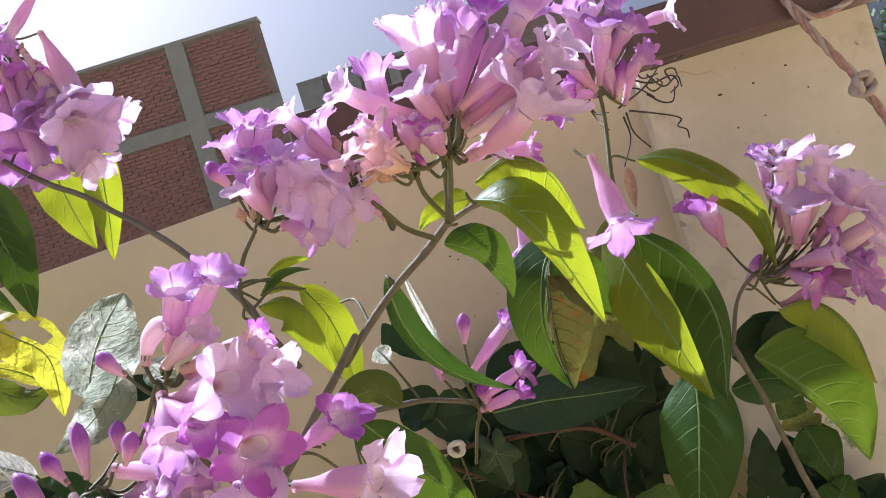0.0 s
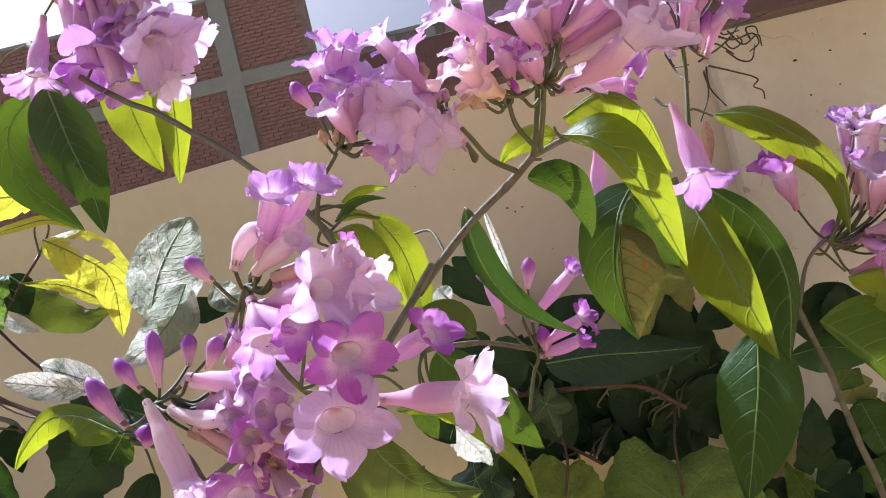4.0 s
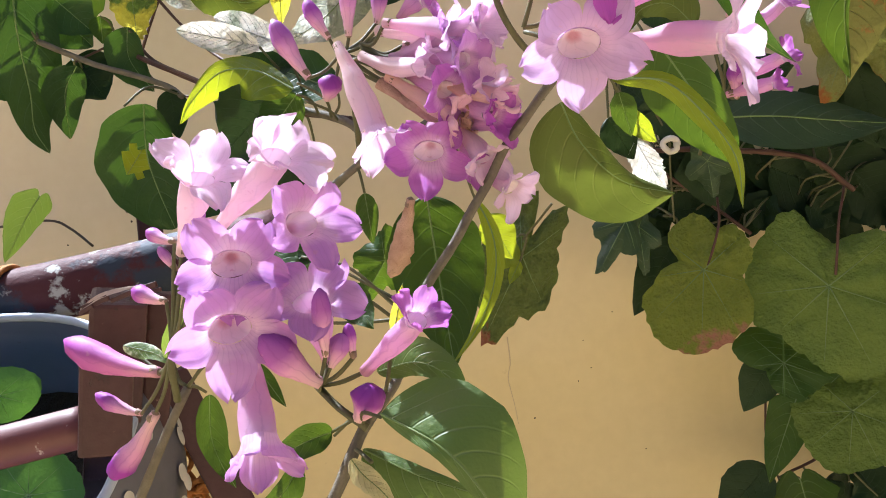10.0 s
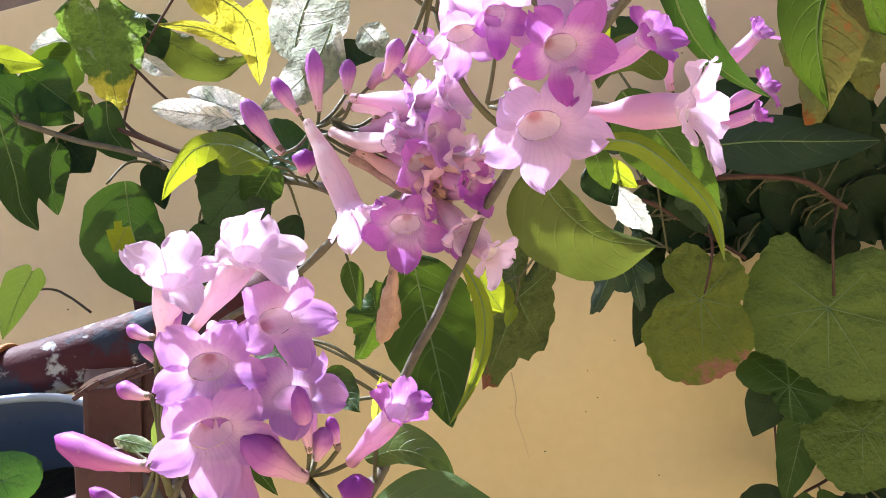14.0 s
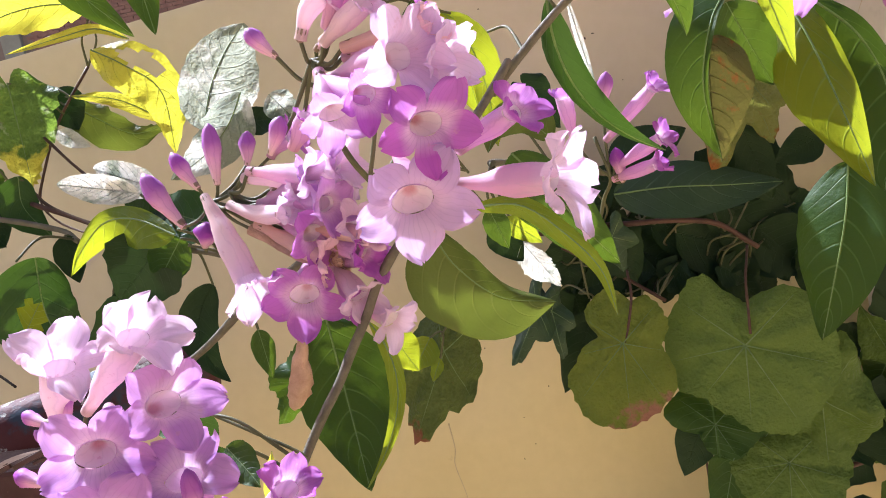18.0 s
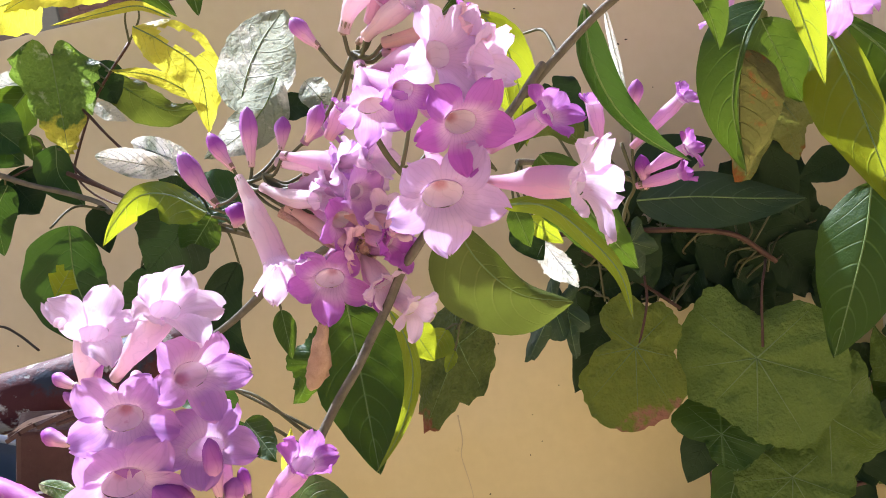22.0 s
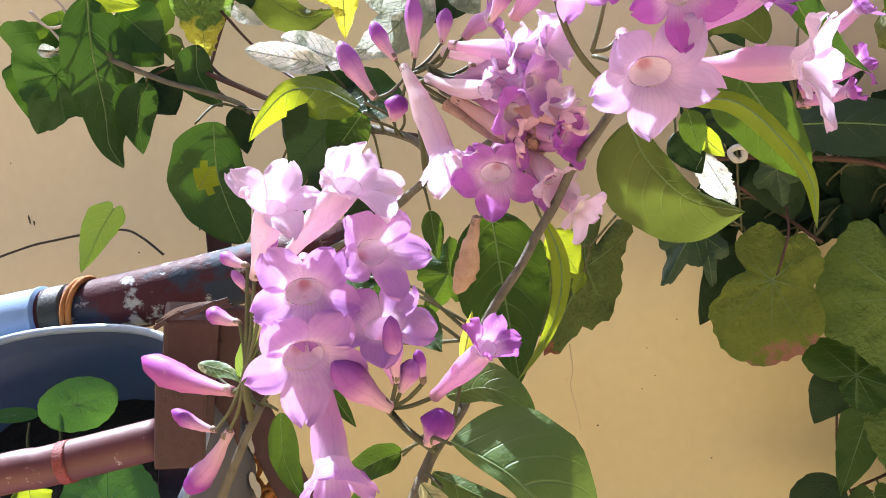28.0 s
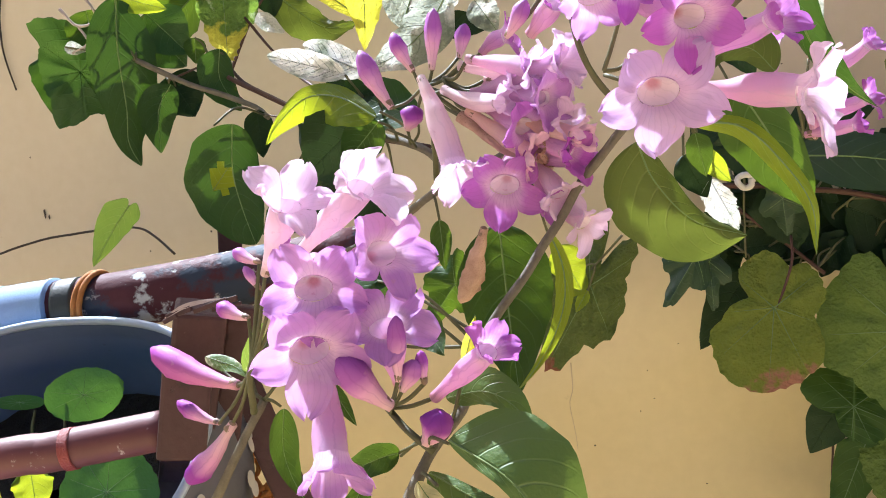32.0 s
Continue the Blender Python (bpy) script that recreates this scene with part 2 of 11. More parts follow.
CREEP = leaf_material("creeper_leaf", (0.040, 0.085, 0.010), (0.145, 0.215, 0.032), (0.26, 0.38, 0.02), rough=0.6, amount=0.14, vein=(0.20, 0.29, 0.09), blotch=((0.07, 0.045, 0.015), 105.0, 0.69), rug=0.8, vein_mix=0.0, net=0.16)
SCORCH = leaf_material("scorched_leaf", (0.06, 0.11, 0.010), (0.29, 0.33, 0.040), (0.42, 0.50, 0.05), rough=0.6, amount=0.26, vein=(0.22, 0.30, 0.10), edge=((0.36, 0.17, 0.11), 0.90), blotch=((0.10, 0.06, 0.02), 140.0, 0.73), rug=0.9, vein_mix=0.0, net=0.14)
BROWNTIP = leaf_material("browned_leaf", (0.035, 0.075, 0.015), (0.11, 0.145, 0.035), (0.20, 0.26, 0.02), rough=0.6, amount=0.18, vein=(0.2, 0.26, 0.1), blotch=((0.12, 0.06, 0.02), 120.0, 0.66), edge=((0.24, 0.09, 0.045), 0.90), rug=1.0, vein_mix=0.0, net=0.2)
SICK = leaf_material("spotted_leaf", (0.13, 0.16, 0.04), (0.28, 0.29, 0.09), (0.40, 0.42, 0.06), rough=0.6, amount=0.3, blotch=((0.20, 0.07, 0.012), 55.0, 0.60), rug=0.7, edge=((0.28, 0.11, 0.02), 0.96), vein_mix=0.0, net=0.10)
PATCHY = leaf_material("red_tipped_leaf", (0.04, 0.10, 0.03), (0.08, 0.15, 0.04), (0.25, 0.38, 0.04), rough=0.55, white=((0.36, 0.42, 0.25), 60.0, 0.60), blotch=((0.50, 0.14, 0.05), 40.0, 0.70), edge=((0.62, 0.58, 0.06), 0.66), rug=1.0, vein_mix=0.0, net=0.10)
# HOARY, GREYLEAF: pale mottling, its white raised to stand for sunlit parts
HOARY = leaf_material("whitened_leaf", (0.17, 0.23, 0.17), (0.30, 0.36, 0.28), (0.50, 0.55, 0.40), rough=0.65, amount=0.34, white=((0.84, 0.84, 0.77), 34.0, 0.39), rug=1.7, vein=(0.14, 0.20, 0.14), vein_mix=0.3)
GREYLEAF = leaf_material("grey_green_rough_leaf", (0.13, 0.18, 0.12), (0.23, 0.28, 0.20), (0.66, 0.70, 0.55), rough=0.7, amount=0.44, white=((0.84, 0.85, 0.76), 26.0, 0.48), rug=1.9, vein=(0.16, 0.21, 0.14), vein_mix=0.3)
# another sunlit copy of the vine leaf, greener than MID
SUNGREEN = leaf_material("sunlit_green_leaf", (0.020, 0.060, 0.008), (0.040, 0.100, 0.015), (0.38, 0.54, 0.015), amount=0.36, vein=(0.28, 0.38, 0.10))
ROTTED = leaf_material("rotting_leaf", (0.050, 0.060, 0.016), (0.110, 0.105, 0.030), (0.24, 0.21, 0.03), rough=0.6, amount=0.22, vein=(0.14, 0.13, 0.05), vein_mix=0.2, blotch=((0.24, 0.07, 0.014), 50.0, 0.57), rug=0.9)
CREAMLEAF = leaf_material("withered_cream_leaf", (0.55, 0.50, 0.26), (0.72, 0.68, 0.42), (0.80, 0.74, 0.34), rough=0.6, amount=0.35, rug=1.2, vein_mix=0.1)
VARIEG = leaf_material("striped_leaf", (0.05, 0.12, 0.02), (0.10, 0.20, 0.04), (0.40, 0.52, 0.06), white=((0.62, 0.66, 0.28), 70.0, 0.52), amount=0.35)
NAST = leaf_material("round_leaf", (0.04, 0.15, 0.03), (0.08, 0.22, 0.05), (0.25, 0.5, 0.04), rough=0.6, amount=0.24, vein=(0.3, 0.42, 0.2), vein_mix=0.0)

FRESH = petal_material("fresh_petal", (0.74, 0.40, 0.72), (0.45, 0.075, 0.55), (0.70, 0.36, 0.50), rim=(0.80, 0.52, 0.78))
MAUVE = petal_material("mauve_petal", (0.71, 0.40, 0.66), (0.51, 0.225, 0.63), (0.72, 0.40, 0.49), amount=0.42, rim=(0.82, 0.61, 0.79))
LILAC = petal_material("lilac_petal", (0.70, 0.42, 0.68), (0.53, 0.35, 0.70), (0.72, 0.40, 0.50), amount=0.42, rim=(0.70, 0.50, 0.76))
PALE = petal_material("faded_petal", (0.80, 0.50, 0.70), (0.80, 0.62, 0.86), (0.76, 0.44, 0.52), amount=0.48, rim=(0.86, 0.68, 0.82))
PEACH = petal_material("wilting_petal", (0.92, 0.68, 0.55), (0.90, 0.62, 0.68), (0.80, 0.50, 0.34), amount=0.35)
CREAMP = petal_material("cream_petal", (0.90, 0.74, 0.77), (0.82, 0.64, 0.80), (0.86, 0.66, 0.60), amount=0.44)
TAN = plain_material("withered_petal", (0.42, 0.24, 0.16), (0.70, 0.48, 0.37), 95.0, 0.8, 0.9, 0.002)
BUDM = petal_material("bud_petal", (0.70, 0.33, 0.60), (0.33, 0.045, 0.42), (0.76, 0.52, 0.52), amount=0.14, stops=(0.60, 0.74))
LONGBUD = petal_material("long_bud_petal", (0.56, 0.17, 0.44), (0.38, 0.05, 0.40), (0.64, 0.32, 0.40), amount=0.10, stops=(0.45, 0.9))
FLAKE = plain_material("pale_paint_flake", (0.40, 0.30, 0.25), (0.62, 0.50, 0.44), 60.0, 0.7, 0.6, 0.001)
PALEVEIN = plain_material("pale_leaf_vein", (0.17, 0.31, 0.10), (0.26, 0.40, 0.17), 60.0, 0.5, 0.2, 0.0005)
RIB = plain_material("leaf_rib", (0.12, 0.20, 0.05), (0.20, 0.29, 0.09), 60.0, 0.5, 0.2, 0.0005)
# pale lining; third colour darkens the deep end, as shade inside the throat
THROAT = petal_material("throat_lining", (0.96, 0.90, 0.88), (0.96, 0.90, 0.93), (0.66, 0.36, 0.34), amount=0.28, stops=(0.34, 0.9))
CALYX = plain_material("calyx_skin", (0.17, 0.12, 0.07), (0.34, 0.22, 0.16), 120.0, 0.5)
BARK = plain_material("vine_bark", (0.10, 0.088, 0.060), (0.20, 0.177, 0.125), 90.0, 0.75, 0.6, 0.0012)
GREENSTEM = plain_material("green_stem", (0.075, 0.075, 0.03), (0.13, 0.13, 0.05), 70.0, 0.6, 0.4, 0.001)
REDSTEM = plain_material("reddish_stem", (0.055, 0.022, 0.016), (0.10, 0.045, 0.030), 70.0, 0.6, 0.4, 0.001)


# ---------------------------------------------------------------- mesh tools
def mesh_of(name, verts, faces, uvs=None, smooth=True):
    me = bpy.data.meshes.new(name)
    me.from_pydata([tuple(v) for v in verts], [], faces)
    if uvs is not None:
        lay = me.uv_layers.new(name="UVMap")
        for lp in me.loops:
            lay.data[lp.index].uv = uvs[lp.vertex_index]
    me.polygons.foreach_set("use_smooth", [smooth] * len(me.polygons))
    me.update()
    return me


def put(name, me, mat, parent=None, label=""):
    ob = new(name, me)
    if mat:
        me.materials.append(mat)
    if parent:
        ob.parent = parent
    return tagged(ob, label)


def part(name, bm, material, parent, label=""):
    me = bpy.data.meshes.new(name)
    bm.normal_update()
    bm.to_mesh(me)
    bm.free()
    return put(name, me, material, parent, label)


def thing(name, label, category, group="", kind=""):
    return tagged(new(name), label, category, group, kind)


def spline(pts, per=6):
    """A smooth line through the points."""
    p = [Vector(q) for q in pts]
    if len(p) == 2:
        return [p[0].lerp(p[1], i / per) for i in range(per + 1)]
    p = [p[0] * 2 - p[1]] + p + [p[-1] * 2 - p[-2]]
    out = []
    for i in range(1, len(p) - 2):
        a, b, c, d = p[i - 1:i + 3]
        for k in range(per):
            t = k / per
            out.append(0.5 * (2 * b + (c - a) * t + (2 * a - 5 * b + 4 * c - d) * t * t + (3 * b - a - 3 * c + d) * t ** 3))
    return out + [p[-2]]


def frames_along(line, side=None):
    """Tangent and two sides at every point of a line, without twist."""
    tang = [(line[min(i + 1, len(line) - 1)] - line[max(i - 1, 0)]).normalized() for i in range(len(line))]
    side = side or tang[0].orthogonal().normalized()
    out = []
    for t in tang:
        side = (side - t * side.dot(t)).normalized()
        out.append((t, side, t.cross(side)))
    return out


def sweep(line, radii, n=8, cap=True, side=None):
    """A round rod along a line."""
    fr = frames_along(line, side)
    verts, faces, uvs = [], [], []
    m = len(line)
    for i, (c, (t, a, b)) in enumerate(zip(line, fr)):
        r = radii if isinstance(radii, (int, float)) else radii[i]
        for k in range(n):
            w = 2 * math.pi * k / n
            verts.append(c + (a * math.cos(w) + b * math.sin(w)) * r)
            uvs.append((i / (m - 1), k / n))
    for i in range(m - 1):
        for k in range(n):
            faces.append((i * n + k, i * n + (k + 1) % n, (i + 1) * n + (k + 1) % n, (i + 1) * n + k))
    if cap:
        faces += [tuple(range(n - 1, -1, -1)), tuple(range((m - 1) * n, m * n))]
    return verts, faces, uvs


def stem(parent, r0, r1, mat, *pts, name="stem"):
    line = spline(pts)
    m = len(line)
    rad = []
    for i in range(m):
        q = line[i]
        k = 1 + 0.14 * noise.noise(q * 60) + 0.22 * max(0, noise.noise(q * 25) - 0.25)
        rad.append((r0 + (r1 - r0) * i / (m - 1)) * k)
    line = [q + Vector((noise.noise(q * 30), noise.noise(q * 30 + Vector((9, 0, 0))), noise.noise(q * 30 + Vector((0, 9, 0))))) * r0 * 0.5 for q in line]
    return put(name, mesh_of(name, *sweep(line, rad, 8)), mat, parent)


# ---------------------------------------------------------------- leaves
def outline(shape, s):
    """Half the width at s from base to tip, the widest being 1."""
    if shape == "oval":
        return max(0.0, math.sin(math.pi * min(1.0, s ** 0.8)) ** 0.6)
    if shape == "heart":
        return min(1.0, 0.62 + 0.38 * (s / 0.12) ** 0.6) * (1 - s ** 1.7) ** 0.85 if s < 1 else 0.0
    if shape == "narrow":
        return max(0.0, math.sin(math.pi * s ** 0.75)) ** 0.9
    return 1.04 * max(0.0, math.sin(math.pi * s ** 0.72)) ** 0.72 * (1 - 0.25 * s ** 3)


def leaf(parent, base, mid, tip, width, face, folds, mat, shape="vine", wave=1.0, label="", teeth=0.0, holes=()):
    """A leaf blade along base - mid - tip, whose upper side looks along face; folds: how far its right and left halves lift, in degrees."""
    a, b, c = Vector(base), Vector(mid), Vector(tip)
    ctl = b * 2 - (a + c) / 2
    n = 30 if teeth or holes else 20
    along = [0.5 - 0.5 * math.cos(math.pi * i / n) for i in range(n + 1)]
    line = [a * (1 - s) ** 2 + ctl * 2 * s * (1 - s) + c * s * s for s in along]
    return blade_on(parent, line, along, (width / 2, width / 2), face, folds, mat, shape, wave, label, teeth, holes)


def blade(parent, rib, halves, face, folds, mat, shape="vine", wave=0.7, label="", teeth=0.0, holes=()):
    """A leaf along a bent rib; halves: how wide its right and left halves are."""
    dense = spline(rib, 16)
    run = [0.0]
    for p, q in zip(dense, dense[1:]):
        run.append(run[-1] + (q - p).length)
    n = 30
    along = [0.5 - 0.5 * math.cos(math.pi * i / n) for i in range(n + 1)]
    line = []
    for s in along:
        k = min(range(len(run) - 1), key=lambda j: 0 if run[j] <= s * run[-1] <= run[j + 1] else 1)
        f = (s * run[-1] - run[k]) / max(1e-9, run[k + 1] - run[k])
        line.append(dense[k].lerp(dense[k + 1], min(1.0, max(0.0, f))))
    return blade_on(parent, line, along, halves, face, folds, mat, shape, wave, label, teeth, holes)


def blade_on(parent, line, along, halves, face, folds, mat, shape, wave, label, teeth, holes):
    n, h = len(line) - 1, 6
    a, c = line[0], line[-1]
    normal = Vector(face)
    seed = Vector((a.x * 37, a.z * 37, c.x * 19))
    verts, uvs, faces = [], [], []
    length = (c - a).length
    width = halves[0] + halves[1]
    for i, q in enumerate(line):
        s = along[i]
        t = (line[min(i + 1, n)] - line[max(i - 1, 0)]).normalized()
        up = (normal - t * normal.dot(t)).normalized()
        sd = t.cross(up)
        for k in range(-h, h + 1):
            f = k / h
            w = outline(shape, s) * halves[0 if k > 0 else 1]
            ang = radians(folds[0] if k > 0 else folds[1]) * (0.75 + 0.5 * abs(f))
            jag = 1 + 0.09 * wave * noise.noise(seed + Vector((s * 9, f * 2, 0)))
            off = sd * (w * f * math.cos(ang) * jag) + up * (w * abs(f) * math.sin(ang))
            off += up * (wave * 0.17 * width * abs(f) ** 1.4 * noise.noise(seed + Vector((s * 4.5, k * 0.15 + (3 if k > 0 else 0), 4))))
            off += up * (0.03 * width * math.sin(s * 44 - abs(f) * 9) * abs(f) * (1 - abs(f))) * wave
            if shape == "heart":
                off -= t * (0.20 * width * (1 - s) ** 7 * math.sin(math.pi * abs(f) ** 0.8) - 0.05 * width * (1 - s) ** 9)
            if teeth and 0 < i < n and abs(k) == h:
                off += (sd * (1 if k > 0 else -1) * 0.6 + t * 0.4) * (teeth * width * (2.2 * noise.noise(seed + Vector((i * 0.9, k, 2))) + (0.5 if i % 2 else -0.3)))
            verts.append(q + off)
            uvs.append((s, 0.5 + 0.5 * f))
    row = 2 * h + 1
    for i in range(n):
        for k in range(row - 1):
            s, f = (along[i] + along[i + 1]) / 2, (k + 0.5 - h) / h
            if any(((s - e[0]) / e[2]) ** 2 + ((f - e[1]) / e[3]) ** 2 < 1 for e in holes):
                continue
            faces.append((i * row + k, i * row + k + 1, (i + 1) * row + k + 1, (i + 1) * row + k))
    ob = put("leaf", mesh_of("leaf", verts, faces, uvs), mat, parent, label)
    rad = [max(0.00025, 0.0075 * length * (1 - 0.88 * i / n)) for i in range(n + 1)]
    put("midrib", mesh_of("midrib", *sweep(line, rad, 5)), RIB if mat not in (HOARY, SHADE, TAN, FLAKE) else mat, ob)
    return ob


def lobed(parent, centre, tip, width, face, mat, lobes=5, depth=0.22, teeth=0.03, cup=0.12, label=""):
    """A broad lobed leaf: veins run out from its stalk at centre; the middle lobe ends at tip."""
    c, t = Vector(centre), Vector(tip)
    along = t - c
    length = along.length
    up = Vector(face)
    along.normalize()
    up = (up - along * up.dot(along)).normalized()
    sd = along.cross(up)
    m, rings = 66, 7
    seed = Vector((c.x * 41, c.z * 41, t.z * 17))
    verts, uvs, faces = [c], [(0.35, 0.5)], []
    for j in range(1, rings + 1):
        r = j / rings
        for k in range(m):
            w = 2 * math.pi * k / m
            d = abs((w + math.pi) % (2 * math.pi) - math.pi)
            lobe = 1 - depth * (0.5 - 0.5 * math.cos(d * lobes)) if lobes else 1.0
            body = 0.72 + 0.28 * math.cos(d / 2) ** 2 if lobes else 1.0
            notch = 1 - 0.75 * math.exp(-((math.pi - d) / 0.22) ** 2) if lobes else 1.0
            tooth = 1 + teeth * math.sin(w * 21 + 3 * noise.noise(seed + Vector((w, 0, 0)))) + (0.11 if lobes else 0.05) * noise.noise(seed + Vector((math.cos(w) * 2.4, math.sin(w) * 2.4, 0)))
            rad = length * r * (1 + (lobe * body * notch * tooth - 1) * r ** 0.6)
            x, y = math.cos(w) * rad, math.sin(w) * rad * width / (2 * length) * 1.15
            z = -cup * length * r * r + 0.05 * length * r * math.cos(d * lobes) + (0.17 if lobes else 0.09) * length * r * noise.noise(seed + Vector((x * 30, y * 30, 0))) + (0.075 if lobes else 0.01) * length * r * noise.noise(seed + Vector((x * 80, y * 80, 3)))
            verts.append(c + along * x + sd * y + up * z)
            uvs.append((0.35 + 0.65 * math.cos(w) * r, 0.5 + 0.5 * math.sin(w) * r))
    for k in range(m):
        faces.append((0, 1 + k, 1 + (k + 1) % m))
        for j in range(rings - 1):
            a, b = 1 + j * m + k, 1 + j * m + (k + 1) % m
            faces.append((a, a + m, b + m, b))
    ob = put("leaf", mesh_of("leaf", verts, faces, uvs), mat, parent, label)
    for k in range(lobes or 9):
        w = 2 * math.pi * (k - (lobes or 9) // 2) / (lobes or 9) * (0.92 if lobes else 1)
        line = []
        for r in range(1, rings):
            line.append(verts[1 + (r - 1) * m + round(w / (2 * math.pi) * m) % m] + up * 0.0004)
        put("vein", mesh_of("vein", *sweep([c] + line, [length * 0.006 * (1.05 - 0.14 * i) for i in range(len(line) + 1)], 5)), PALEVEIN if mat is NAST else RIB if mat is not SHADE else mat, ob)
    return ob


def palmate(parent, centre, face, lobes, mat, cup=0.10, label=""):
    """A broad leaf round its centre; lobes: turn in degrees, clockwise from the right, and reach in centimetres."""
    c, f = Vector(centre), Vector(face).normalized()
    right = Vector((0, 0, 1)).cross(f).normalized()
    down = f.cross(right)
    down = -down if down.z > 0 else down
    seed = Vector((c.x * 43, c.z * 43, c.y * 17))
    m, rings = 96, 9
    ends = [(lobes[-1][0] - 360, lobes[-1][1])] + list(lobes) + [(lobes[0][0] + 360, lobes[0][1])]
    reach = []
    for k in range(m):
        w = 360 * k / m
        for (w0, r0), (w1, r1) in zip(ends, ends[1:]):
            if w0 <= w <= w1:
                q = (w - w0) / max(1e-6, w1 - w0)
                q = 0.5 * q + 0.5 * q * q * (3 - 2 * q)
                reach.append((r0 + (r1 - r0) * q) / 100)
                break
        else:
            reach.append(lobes[0][1] / 100)
    size = sum(reach) / m
    verts, uvs, faces = [c], [(0.35, 0.5)], []
    for j in range(1, rings + 1):
        r = j / rings
        for k in range(m):
            w = 2 * math.pi * k / m
            round_out = Vector((math.cos(w) * 2.6, math.sin(w) * 2.6, 0))
            edge = 1 + r ** 3 * (0.035 * noise.noise(seed + round_out * 4) + 0.015 * math.sin(k * 2.1))
            d = (size + (reach[k] - size) * r ** 0.7) * r * edge
            x, y = math.cos(w) * d, math.sin(w) * d
            z = -cup * size * r * r + size * (0.16 * r * noise.noise(seed + round_out * 0.9 + Vector((0, 0, r * 1.5))) + 0.06 * noise.noise(seed + Vector((x * 55, y * 55, 3))) + 0.035 * r * noise.noise(seed + Vector((x * 150, y * 150, 7))))
            verts.append(c + right * x + down * y + f * z)
            uvs.append((0.35 + 0.65 * math.sin(w) * r, 0.5 + 0.5 * math.cos(w) * r))
    for k in range(m):
        faces.append((0, 1 + k, 1 + (k + 1) % m))
        for j in range(rings - 1):
            a, b = 1 + j * m + k, 1 + j * m + (k + 1) % m
            faces.append((a, a + m, b + m, b))
    ob = put("leaf", mesh_of("leaf", verts, faces, uvs), mat, parent, label)
    for w in (18, 62, 95, 135, 172, 222, 318):
        k = round(w / 360 * m) % m
        line = [c] + [verts[1 + j * m + k] + f * 0.0003 for j in range(rings - 1)]
        put("vein", mesh_of("vein", *sweep(line, [size * 0.010 * (1.05 - 0.11 * i) for i in range(len(line))], 5)), RIB if mat not in (SHADE, DEEP) else mat, ob)
    return ob


# ---------------------------------------------------------------- flowers
def calyx(parent, base, axis, r):
    r *= 0.86
    line = [base - axis * r * 0.5, base, base + axis * r * 1.2, base + axis * r * 2.1]
    put("calyx", mesh_of("calyx", *sweep(line, [r * 0.35, r * 0.92, r * 1.08, r * 1.14], 9)), CALYX, parent)


